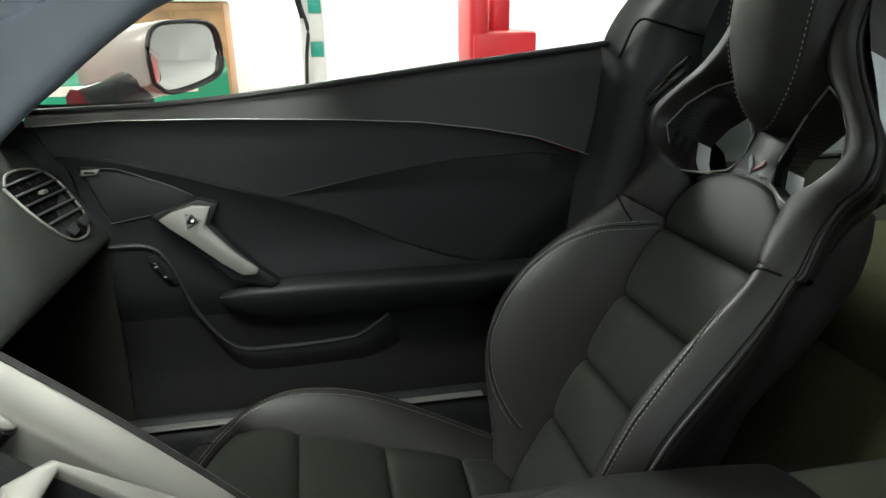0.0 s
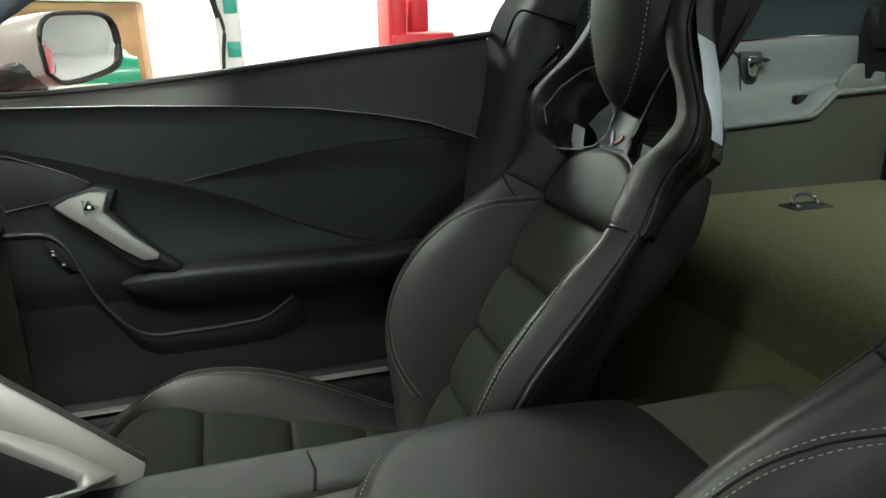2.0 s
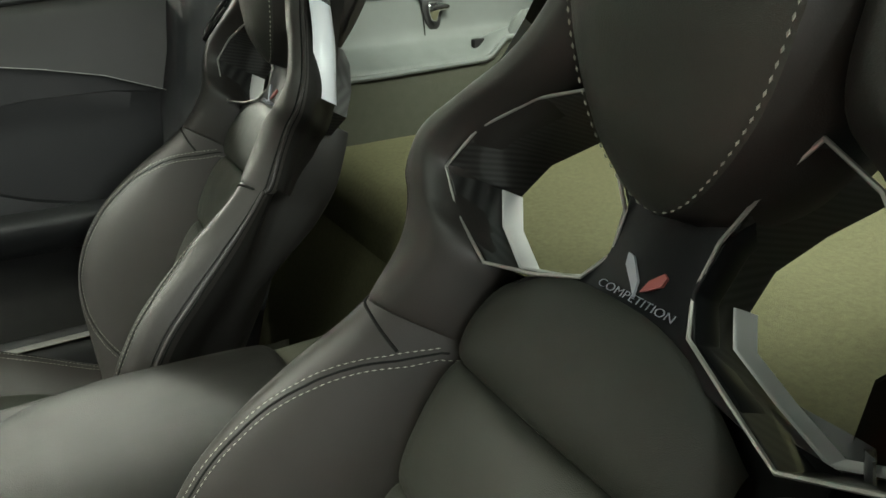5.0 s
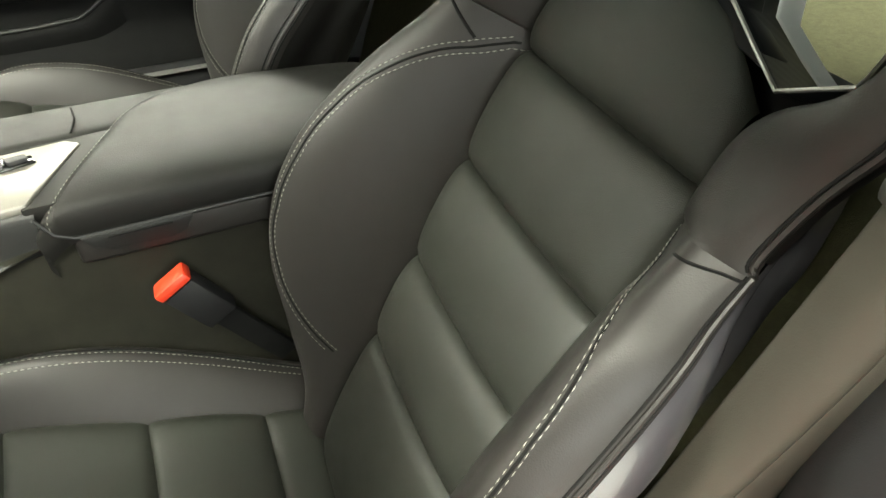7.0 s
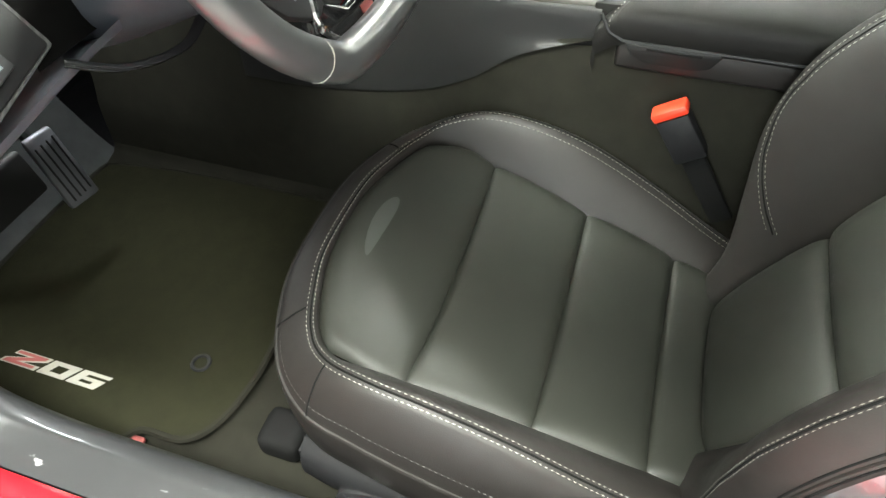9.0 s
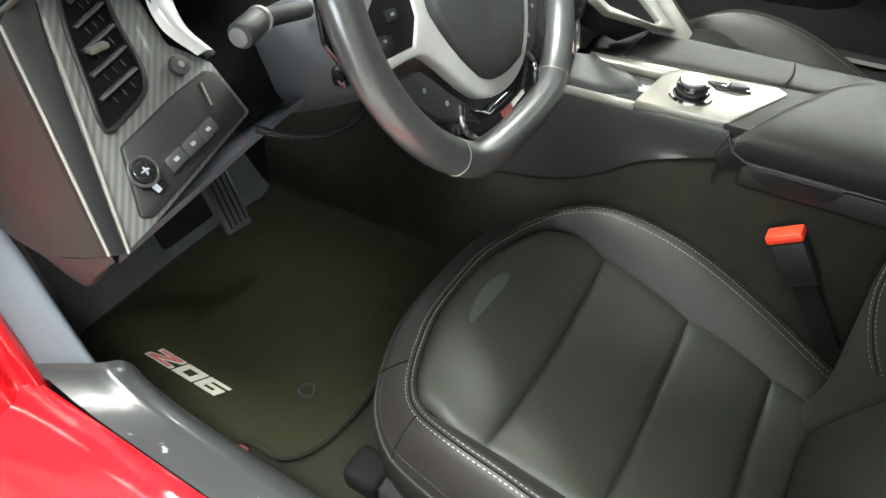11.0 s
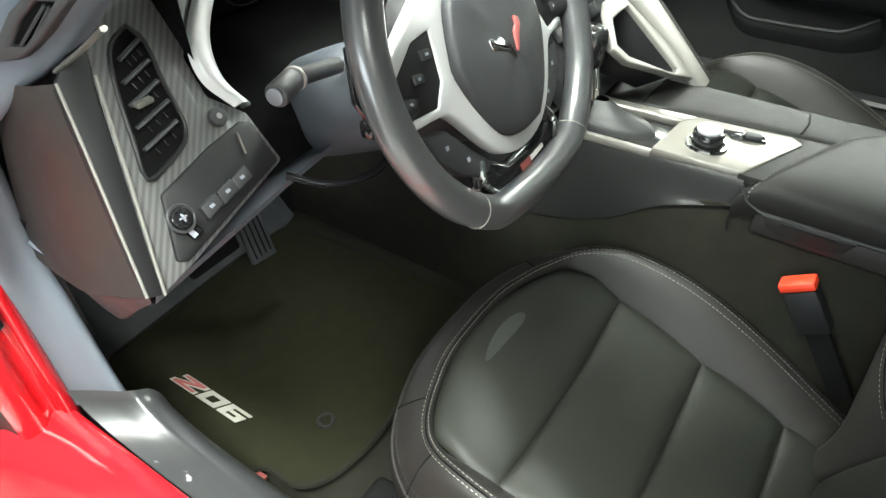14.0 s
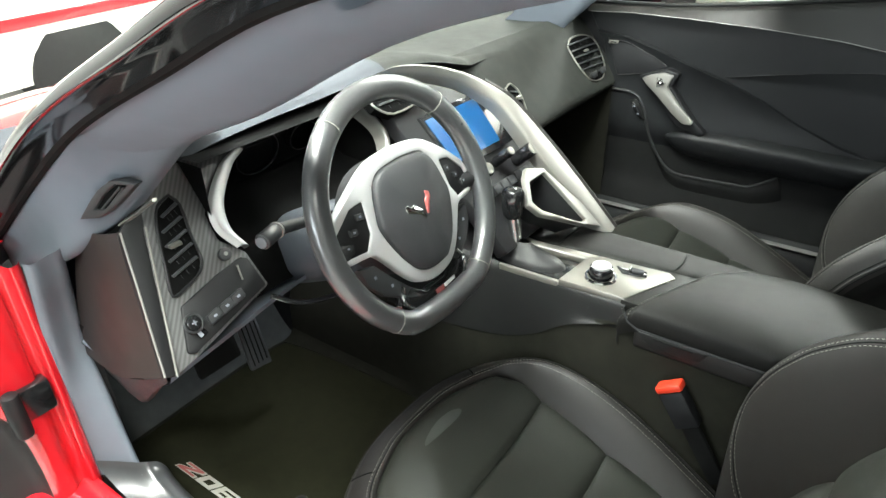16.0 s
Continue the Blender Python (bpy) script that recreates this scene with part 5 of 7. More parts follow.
sp = part("speaker_grille", plate(spk, lambda a, b, h: (a, 0.7115 - h + 0.0 * b, b), 0.006, 0.002), PLASTIC, door, "dark perforated speaker grille")
part("edge", tube([(a, 0.7075, b) for a, b in spk], 0.0009, 6, closed=True), RUBBER, sp)
part("speaker_badge", plate([(-0.183, 0.869), (-0.155, 0.869), (-0.160, 0.860), (-0.186, 0.860)], lambda a, b, h: (a, 0.707 - h, b), 0.004, 0.001), SATIN, sp, "small silver badge")
part("badge_mark", box(-0.178, -0.163, 0.7055, 0.7075, 0.8632, 0.866, 0.0003), GLOSS, sp)
# pull handle: black body, silver face, lock button
hb = [(-0.088, 0.790), (-0.012, 0.816), (0.020, 0.806), (0.004, 0.772), (0.040, 0.728), (0.072, 0.694), (0.108, 0.664), (0.092, 0.652), (0.028, 0.672), (-0.03, 0.735)]
hd = part("pull_handle", plate(hb, lambda a, b, h: (a, 0.692 - h, b), 0.04, 0.006), PLASTIC, door, "door pull handle")
hs = [(-0.075, 0.786), (-0.052, 0.798), (-0.020, 0.807), (0.008, 0.804), (-0.004, 0.772), (0.034, 0.727), (0.074, 0.692), (0.070, 0.682), (0.046, 0.682), (0.014, 0.706), (-0.030, 0.746), (-0.062, 0.772)]
part("silver_face", plate(hs, lambda a, b, h: (a, 0.684 - h, b), 0.010, 0.004), GRAB, hd, "satin silver handle face")
part("button_ring", tube([(-0.022 + 0.0145 * math.cos(a), 0.6738, 0.784 + 0.0145 * math.sin(a)) for a in (0.0, 2.0944, 4.18879)], 0.0012, 6, closed=True), CHROME, hd, "thin chrome button surround")
part("lock_button", cylinder((-0.022, 0.680, 0.784), (0, -1, 0), 0.0125, 0.008, 3, 0.004), GLOSS, hd, "black lock button")
part("lock_mark", cylinder((-0.021, 0.6755, 0.784), (0, -1, 0), 0.0028, 0.002, 10, 0.0005), WHITE, hd)
# arm rest
rows = [[(x, y, z) for y, z in ((0.718, zt + 0.010), (0.706, zt + 0.006), (0.692, zt - 0.002), (0.686, zt - 0.012), (0.690, zt - 0.034), (0.704, zt - 0.058), (0.730, zt - 0.080))]
        for x, zt in ((0.0, 0.650), (0.025, 0.653), (0.07, 0.656), (0.16, 0.656), (0.30, 0.655), (0.45, 0.654), (0.63, 0.654))]
# its front end tapers into the door
for row, f in ((0, 0.12), (1, 0.55), (2, 0.88)):
    rows[row] = [(x, 0.716 + f * (y - 0.716), 0.634 + f * (z - 0.634)) for x, y, z in rows[row]]
ar = Sheet(rows)
arm = part("arm_rest", ar.mesh(5, 4), DOOR_SKIN, door, "padded black arm rest")
part("stitching", stitches(along(ar, 1.6, 2.2, 6, 60, 0.0008, 1), length=0.004, gap=0.002, r=0.0006), THREAD, arm)
# map pocket lip and window switch pod
pk = [(-0.165, 0.738), (-0.104, 0.734), (-0.073, 0.702), (-0.039, 0.606), (0.019, 0.534), (0.10, 0.526), (0.198, 0.530), (0.239, 0.537), (0.293, 0.572)]
part("pocket_lip", tube(curve([(a, d, b) for (a, b), d in zip(pk, (0.717, 0.717, 0.717, 0.721, 0.727, 0.728, 0.728, 0.728, 0.728))], 6), 0.0042, 8), RUBBER, door, "map pocket lip")
rows = [[(a, 0.728, b), (a + 0.01, 0.724, b - 0.02), (a + 0.02, 0.735, b - 0.06)] for a, b in pk]
part("map_pocket", Sheet(rows).mesh(4, 3), SEAL, door)
pod = part("switch_pod", plate([(-0.112, 0.716), (-0.094, 0.722), (-0.066, 0.690), (-0.060, 0.666), (-0.078, 0.664), (-0.098, 0.690)], lambda a, b, h: (a, 0.713 - h, b), 0.012, 0.004), SEAL, door, "recessed black switch surround")
part("window_switch", plate([(-0.102, 0.710), (-0.092, 0.709), (-0.070, 0.675), (-0.081, 0.677)], lambda a, b, h: (a, 0.7055 - h, b), 0.008, 0.002), GLOSS, pod, "window switch")
part("switch_mark", box(-0.096, -0.091, 0.7032, 0.7045, 0.7005, 0.7035, 0.0), PALE_FLAG, pod)
part("switch_mark", box(-0.083, -0.078, 0.7032, 0.7045, 0.682, 0.685, 0.0), PALE_FLAG, pod)
gl = part("window_glass", Sheet([[(x + 0.12 * k * (0.3 - x), 0.752 - 0.10 * k, topz(x) + k * 0.22) for k in (0.0, 0.5, 1.0)] for x in (-0.30, 0.0, 0.3, 0.70)]).mesh(3, 3), LENS, door, "clear side window")
gl.visible_shadow = False
# door mirror outside
MC = Vector((-0.043, 0.955, 1.023))
MW, MF = Vector((0.50, 0.866, 0)), Vector((-0.866, 0.50, 0))


def Mp(a, b, h=0.0):
    return tuple(MC + MW * float(a) + Vector((0, 0, float(b))) + MF * float(h))


MO = [(-0.100, -0.040), (-0.104, 0.020), (-0.080, 0.054), (-0.02, 0.061), (0.06, 0.058), (0.092, 0.035), (0.098, -0.010), (0.085, -0.040), (0.03, -0.055), (-0.06, -0.062)]
mo_s = curve([(a, b, 0) for a, b in MO + MO[:1]], 3)
rows = [[Mp(p[0] * f - 0.05 * h, max(-0.066, p[1] * f - 0.12 * h), h) for p in mo_s] for f, h in ((0.98, 0.004), (1.06, 0.006), (1.08, 0.03), (1.05, 0.09), (0.92, 0.15), (0.70, 0.20), (0.38, 0.235), (0.02, 0.25))]
mir = part("door_mirror", Sheet(rows).mesh(3, 1), SHELL_REFLECTION, door, "glossy door mirror shell, beige reflection put into its colour")
part("mirror_glass", plate([(p[0] * 0.96, p[1] * 0.96) for p in mo_s[:-1]], lambda a, b, h: Mp(a, b, 0.002 - h), 0.004, 0.001), MIRROR, mir, "mirror glass")
part("mirror_edge", tube([Mp(p[0], p[1], 0.0) for p in mo_s[:-1]], 0.004, 6, closed=True), RUBBER, mir, "black mirror edge")
part("mirror_foot", Sheet([[(-0.27, 0.80, z), (-0.22, 0.79, z), (-0.12, 0.80, z), (-0.09, 0.84, z)] for z in (0.925, 0.950, 0.962)]).mesh(3, 3), GLOSS, mir)
part("mirror_arm", tube([(-0.20, 0.81, 0.950), (-0.16, 0.87, 0.965), (-0.11, 0.93, 0.985)], [0.035, 0.03, 0.035], 10), GLOSS, mir)

# ---------------------------------------------------------------- driver's door, standing open
od = thing("driver_door", (0.1, -0.78, 0.40), "open red driver's door with black leather inner panel", "car door")
rows = [[(x, -y, z) for y, z in ((0.748, topz(x) - 0.025), (0.80, topz(x) - 0.06), (0.90, topz(x) - 0.14), (0.93, 0.68), (0.90, 0.42), (0.80, 0.38), (0.75, 0.40))] for x in (-0.36, -0.1, 0.2, 0.5, 0.72)]
part("outer_panel", Sheet(rows).mesh(4, 4), RED_PAINT, od, "glossy red outer panel")
rows = [[(x, -0.735, topz(x) - 0.010), (x, -0.705, topz(x) - 0.03), (x, -0.715, 0.86), (x, -0.72, 0.76), (x, -0.70, 0.66), (x, -0.735, 0.60), (x, -0.735, 0.48), (x, -0.71, 0.40)] for x in (-0.25, -0.1, 0.1, 0.3, 0.5, 0.65)]
part("inner_panel", Sheet(rows).mesh(4, 4), DOOR_SKIN, od, "black leather inner panel")
part("arm_rest", Sheet([[(x, -0.71, 0.672), (x, -0.67, 0.668), (x, -0.655, 0.645), (x, -0.68, 0.61), (x, -0.73, 0.60)] for x in (0.0, 0.2, 0.45, 0.62)]).mesh(4, 4), DOOR_SKIN, od)
part("pull_handle", plate([(a, b) for a, b in hs], lambda a, b, h: (a, -0.690 + h, b), 0.012, 0.004), SATIN, od, "satin silver pull handle")
part("window_seal", tube([(x, -0.742, topz(x) - 0.008) for x in np.linspace(-0.26, 0.70, 30)], 0.006, 8), RUBBER, od)
part("front_edge", Sheet([[(-0.25, -0.735, z), (-0.30, -0.76, z), (-0.36, -0.82, z), (-0.355, -0.90, z)] for z in (0.40, 0.6, 0.8, 0.93)]).mesh(3, 3), RUBBER, od)
hinge = Vector((-0.50, -0.90, 0.0))
od.matrix_basis = Matrix.Translation(hinge) @ Matrix.Rotation(radians(-62), 4, "Z") @ Matrix.Translation(Vector((0.1, -0.78, 0.40)) - hinge)

# ---------------------------------------------------------------- centre console
con = thing("centre_console", (0.2, 0.0, 0.24), "black leather centre console with silver trim plate and padded armrest", "centre console")
# tunnel sides, both flanks
for sgn in (-1, 1):
    rows = [[(x, sgn * 0.102, 0.628), (x, sgn * 0.108, 0.60), (x, sgn * 0.116, zb), (x, sgn * 0.122, zb - 0.05), (x, sgn * 0.132, 0.33), (x, sgn * 0.138, 0.225)]
            for x, zb in ((-0.62, 0.42), (-0.30, 0.45), (-0.03, 0.48), (0.08, 0.53), (0.22, 0.58), (0.45, 0.57), (0.66, 0.56))]
    part("tunnel_carpet", Sheet(rows).mesh(4, 4), CARPET, con, "black carpeted tunnel side")
    rows = [[(x, sgn * 0.100, 0.632), (x, sgn * 0.1085, 0.622), (x, sgn * 0.1125, 0.585), (x, sgn * 0.1195, zb)]
            for x, zb in ((-0.30, 0.45), (-0.18, 0.452), (-0.03, 0.475), (0.06, 0.51), (0.13, 0.56), (0.225, 0.598))]
    part("side_panel", Sheet(rows).mesh(5, 5), CONSOLE_SIDE, con, "leather-wrapped console side")
part("top_deck", box(-0.35, 0.33, -0.101, 0.10, 0.600, 0.626, 0.003), PLASTIC, con)
P0 = [(0.100, -0.108), (0.222, -0.101), (0.271, 0.008), (0.255, 0.020), (0.129, 0.008), (0.109, -0.020)]
part("rear_deck", box(0.215, 0.36, -0.104, 0.075, 0.600, 0.637, 0.003), CONSOLE_LEATHER, con)
pl = part("trim_plate", plate(P0, lambda a, b, h: (a, b, 0.640 + h), 0.014, 0.003), SATIN, con, "satin silver trim plate")
part("side_strip", plate([(0.129, 0.008), (0.114, -0.016), (-0.02, -0.030), (-0.055, -0.022), (-0.05, -0.008), (0.0, -0.006)], lambda a, b, h: (a, b, 0.640 + 0.10 * max(0.0, 0.02 - a) + h), 0.014, 0.003), SATIN, con, "satin silver strip")
part("plate_strip", plate([(0.100, -0.108), (0.100, -0.100), (-0.02, -0.104), (-0.02, -0.112)], lambda a, b, h: (a, b, 0.634 + h), 0.012, 0.002), SATIN, con)
part("shifter_well", box(-0.06, 0.108, -0.100, -0.024, 0.6265, 0.631, 0.001), GLOSS, con, "dark shifter surround")
kn = part("drive_mode_knob", cylinder((0.160, -0.062, 0.651), (0, 0, 1), 0.021, 0.020, 28, 0.003), GLOSS, con, "black ribbed rotary knob")
part("knob_cap", cylinder((0.160, -0.062, 0.6635), (0, 0, 1), 0.0165, 0.005, 28, 0.0015), SILVER_PAINT, kn, "silver knob cap")
part("knob_ring", tube([(0.160 + 0.026 * math.cos(a), -0.062 + 0.026 * math.sin(a), 0.6415) for a in np.linspace(0, 2 * math.pi, 29)[:-1]], 0.003, 6, closed=True), CHROME, kn)
part("switch_recess", plate([(0.168, -0.012), (0.222, -0.004), (0.228, -0.020), (0.186, -0.030)], lambda a, b, h: (a, b, 0.6425 + h), 0.004, 0.001), GLOSS, con)
part("parking_switch", plate([(0.196, -0.011), (0.218, -0.008), (0.222, -0.018), (0.202, -0.023)], lambda a, b, h: (a, b, 0.648 + h), 0.006, 0.002), SOFT_PLASTIC, con, "parking brake switch")
part("switch_edge", box(0.1945, 0.1985, -0.021, -0.012, 0.644, 0.649, 0.001), CHROME, con)
# leather pad on the passenger side of the plate, with its lid line
rows = [[(x, y0, 0.634), (x, y0 + 0.012, 0.641), (x, 0.085, 0.643), (x, 0.104, 0.640), (x, 0.112, 0.626), (x, 0.115, 0.59)] for x, y0 in ((-0.30, -0.005), (-0.05, 0.002), (0.05, 0.004), (0.16, 0.016), (0.26, 0.024), (0.34, 0.03), (0.46, 0.04))]
part("side_pad", Sheet(rows).mesh(5, 4), CONSOLE_LEATHER, con, "black leather pad beside the trim plate")
part("lid_joint", tube([(0.045, 0.0, 0.6425), (0.047, 0.05, 0.6438), (0.05, 0.088, 0.643), (0.053, 0.104, 0.640)], 0.0012, 6), SEAL, con)
part("lid_joint", tube([(0.262, 0.030, 0.6425), (0.266, 0.06, 0.6438), (0.262, 0.088, 0.643), (0.258, 0.104, 0.640)], 0.0012, 6), SEAL, con)
# shift lever and boot
sh = part("shift_lever", tube([(-0.010, -0.062, 0.64), (-0.014, -0.062, 0.68), (-0.020, -0.062, 0.715)], [0.014, 0.012, 0.013], 14), CHROME, con, "chrome shift lever")
part("shift_boot", Sheet([[(0.016 + r * 0.075 * math.cos(a) - 0.026 * (1 - r), -0.062 + r * 0.035 * math.sin(a), z) for a in np.linspace(0, 2 * math.pi, 17)]
                          for z, r in ((0.631, 1.0), (0.640, 0.90), (0.648, 0.66), (0.656, 0.45), (0.666, 0.25))]).mesh(3, 2), RUBBER, sh, "creased black leather boot")
part("shift_knob", Sheet([[(-0.022 + r * 0.022 * math.cos(a), -0.062 + r * 0.020 * math.sin(a), z) for a in np.linspace(0, 2 * math.pi, 17)]
                          for z, r in ((0.708, 0.62), (0.716, 0.85), (0.735, 1.0), (0.755, 1.0), (0.766, 0.75), (0.769, 0.05))]).mesh(3, 2), GLOSS, sh, "black and chrome shift knob")
# armrest lid
FR = [(-0.118, 0.222), (-0.09, 0.236), (-0.05, 0.257), (0.0, 0.281), (0.05, 0.306), (0.09, 0.338), (0.112, 0.375)]
rows = []
for y, xf in FR:
    side = abs(y - (-0.003)) / 0.115
    zz = 0.640 - 0.016 * side ** 4
    rows.append([(xf + 0.004, y, zz - 0.030), (xf, y, zz - 0.012), (xf + 0.020, y, zz + 0.006), (xf + 0.05, y, zz + 0.012), (0.47, y, zz + 0.013), (0.60, y, zz + 0.004), (0.634, y, zz - 0.006), (0.642, y, zz - 0.03)])
rows = [[(p[0], -0.1215, p[2] - 0.04) for p in rows[0]], [(p[0], -0.1235, p[2] - 0.018) for p in rows[0]]] + rows + [[(p[0], 0.1195, p[2] - 0.018) for p in rows[-1]], [(p[0], 0.119, p[2] - 0.05) for p in rows[-1]]]
lid = Sheet(rows)
lidp = part("armrest_lid", lid.mesh(4, 5), CONSOLE_LEATHER, con, "padded leather armrest lid")


def on_lid(u, v):
    n = lid.normal(u, v)
    return tuple(lid.at(u, v) + (0.0009 if n[2] > 0 else -0.0009) * n)


part("stitching", stitches([on_lid(u, 1.85) for u in np.linspace(1.4, 8.8, 80)], length=0.004, gap=0.0022, r=0.0006), THREAD, lidp, "pale stitched front edge")
part("stitching", stitches([on_lid(8.4, v) for v in np.linspace(2, 6.2, 60)], length=0.004, gap=0.0022, r=0.0006), THREAD, lidp)
for sgn in (-1, 1):
    part("box_side", box(0.250, 0.645, sgn * 0.122, sgn * 0.104, 0.565, 0.603, 0.006, 3), LEATHER, con, "console box side")
part("box_joint", tube([(0.226, -0.1195, 0.632), (0.238, -0.1225, 0.612), (0.256, -0.1235, 0.603), (0.45, -0.1240, 0.604), (0.64, -0.124, 0.604)], 0.0022, 6), RUBBER, con, "dark lid joint")
part("lid_latch", plate([(0.258, 0.603), (0.268, 0.588), (0.285, 0.580), (0.345, 0.578), (0.362, 0.584), (0.372, 0.600), (0.372, 0.604)], lambda a, b, h: (a, -0.1275 - h, b), 0.012, 0.003), CONSOLE_SIDE, con, "leather lid release grip")
part("latch_joint", box(0.285, 0.350, -0.1290, -0.1270, 0.5975, 0.6000, 0.0008), SEAL, con, "thin dark slot above the grip")

# ---------------------------------------------------------------- dashboard
dash = thing("dashboard", (-0.3, 0.0, 0.66), "black and grey dashboard with carbon fibre panels and silver trim", "dashboard")


def D(y, z, h=0.0):
    return (-0.143 - 0.67 * (z - 0.716) + 0.831 * h, y, z + 0.557 * h)


def K(y, z, h=0.0):
    return (0.002 - 0.9 * (z - 0.656) + 0.743 * h, y, z + 0.669 * h)


def G(y, z, h=0.0):
    return (0.108 - 0.94 * (z - 0.638) + 0.729 * h, y, z + 0.685 * h)


# upper pad
rows, under = [], []
for y, xe, ze in ((-0.66, -0.31, 0.895), (-0.60, -0.30, 0.918), (-0.50, -0.285, 0.940), (-0.40, -0.280, 0.950), (-0.28, -0.280, 0.953), (-0.19, -0.285, 0.955), (-0.10, -0.278, 0.965), (0.02, -0.262, 0.955), (0.12, -0.25, 0.930), (0.20, -0.27, 0.915), (0.40, -0.29, 0.915), (0.60, -0.29, 0.92), (0.70, -0.28, 0.925)):
    rows.append([(-0.80, y, 0.885), (-0.62, y, 0.905), (-0.45, y, 0.5 * ze + 0.5 * 0.935), (xe - 0.06, y, ze + 0.004), (xe - 0.02, y, ze + 0.003), (xe, y, ze - 0.008)])
    under.append([(xe, y, ze - 0.0085), (xe - 0.012, y, ze - 0.016), (xe - 0.03, y, ze - 0.022), (xe - 0.10, y, ze - 0.03)])
part("instrument_hood", Sheet(rows[:7]).mesh(4, 5), HOOD_DIMMED, dash, "blue-grey hood over the instruments, darkened against windscreen light")
part("upper_pad", Sheet(rows[6:]).mesh(4, 5), DASH_TOP, dash, "dark grey soft dashboard top")
# shade below the hood edge, painted as a black underside
part("hood_underside_shade", Sheet(under).mesh(3, 3), SEAL, dash)
# passenger face
rows = []
for y, k in ((0.13, 0.0), (0.20, 0.3), (0.30, 0.8), (0.42, 1.0), (0.55, 1.0), (0.66, 0.8), (0.735, 0.6)):
    rows.append([(-0.31, y, 0.925), (-0.275, y, 0.905), (-0.235, y, 0.86), (-0.185, y, 0.80), (-0.162, y, 0.765 - 0.012 * (1 - k)), (-0.168, y, 0.745), (-0.21, y, 0.72), (-0.40, y, 0.68), (-0.62, y, 0.66)])
pf = Sheet(rows)
pfo = part("passenger_face", pf.mesh(4, 5), DASH_TOP, dash, "grey leather-look passenger fascia")
part("stitching", stitches([tuple(pf.at(u, 4.6)) for u in np.linspace(0.6, 6, 70)], length=0.004, gap=0.002, r=0.0007), THREAD, pfo)


def vent(name, outline, to_world, slats, rim_mat, tab):
    """An air vent: flat black plate painted as its shaded well, rim, slats and a thumb tab; outline and places in the
    panel's own pairs.
    """
    v = part(name, plate(outline, lambda a, b, h: to_world(a, b, 0.0015 + h), 0.02, 0.0), RECESS_SHADE, dash, "black air vent")
    part("rim", tube(curve([to_world(a, b, 0.003) for a, b in outline + outline[:1]], 3)[:-1], 0.0022, 6, closed=True), rim_mat, v)
    for (a0, b0), (a1, b1) in slats:
        part("slat", tube([to_world(a0, b0, 0.004), to_world(0.5 * a0 + 0.5 * a1, 0.5 * b0 + 0.5 * b1, 0.005), to_world(a1, b1, 0.004)], 0.0030, 8, flat=0.6), SLAT, v)
        for k in (0.25, 0.5, 0.75):
            a, b = a0 + k * (a1 - a0), b0 + k * (b1 - b0) - 0.004
            part("vane", tube([to_world(a, b, 0.0022), to_world(a + 0.0012, b - 0.005, 0.0022)], 0.0007, 4), PLASTIC, v)
    part("tab", box(-0.004, 0.004, -0.009, 0.009, -0.0025, 0.0025, 0.0012, m=Matrix.Translation(to_world(*tab, 0.009))), SATIN, v, "silver thumb tab")
    return v


# driver's outer panel in carbon
CP = [(-0.447, 0.922), (-0.500, 0.900), (-0.548, 0.860), (-0.550, 0.826), (-0.522, 0.800), (-0.516, 0.752), (-0.660, 0.722), (-0.698, 0.716), (-0.690, 0.75), (-0.645, 0.852), (-0.620, 0.905), (-0.590, 0.922), (-0.52, 0.930)]
VO = [(-0.583, 0.896), (-0.606, 0.888), (-0.622, 0.866), (-0.640, 0.822), (-0.650, 0.793), (-0.628, 0.795), (-0.600, 0.803), (-0.588, 0.818), (-0.583, 0.850), (-0.576, 0.880)]
part("carbon_panel", plate(CP, D, 0.02, 0.003), CARBON, dash, "carbon fibre fascia panel")
sl = []
for b in (0.880, 0.864, 0.848, 0.832, 0.816):
    left = float(np.interp(b, [0.793, 0.822, 0.866, 0.888], [-0.648, -0.638, -0.620, -0.606]))
    right = float(np.interp(b, [0.795, 0.818, 0.85, 0.88], [-0.61, -0.589, -0.584, -0.577]))
    sl.append(((left + 0.003, b - 0.004), (right - 0.003, b + 0.004)))
vent("air_vent", VO, D, sl, PLASTIC, (-0.614, 0.842))
# end strips and end cap
part("end_strip", plate([(-0.668, 0.878), (-0.713, 0.722), (-0.700, 0.717), (-0.636, 0.874), (-0.61, 0.92), (-0.625, 0.905)], lambda a, b, h: D(a, b, 0.003 + h), 0.012, 0.002), PLASTIC, dash, "dark end strip")
for a0, b0, a1, b1 in ((-0.667, 0.878, -0.713, 0.722), (-0.634, 0.873, -0.699, 0.716)):
    part("silver_strip", tube([D(a0, b0, 0.004), D(a0 + 0.35 * (a1 - a0), b0 + 0.35 * (b1 - b0), 0.005), D(a1, b1, 0.004)], 0.0015, 8), GRAB, dash, "thin silver strip")
rows = []
for k in range(5):
    u = k / 4
    s0 = Vector((-0.253 + 0.106 * u, -0.665 - 0.046 * u, 0.878 - 0.158 * u))
    s2 = Vector((-0.350 - 0.066 * u, -0.672 - 0.026 * u ** 0.6, 0.862 - 0.219 * u))
    mid = s0.lerp(s2, 0.5) + Vector((0, -0.010, -0.016 * u))
    rows.append([tuple(s0), tuple(s0.lerp(mid, 0.5) + Vector((0, -0.004, 0))), tuple(mid), tuple(s2), tuple(s2 + Vector((-0.02, 0.02, 0)))])
part("end_cap", Sheet(rows).mesh(5, 5), END_CAP, dash, "dark end cap, red-brown reflection put into its colour")
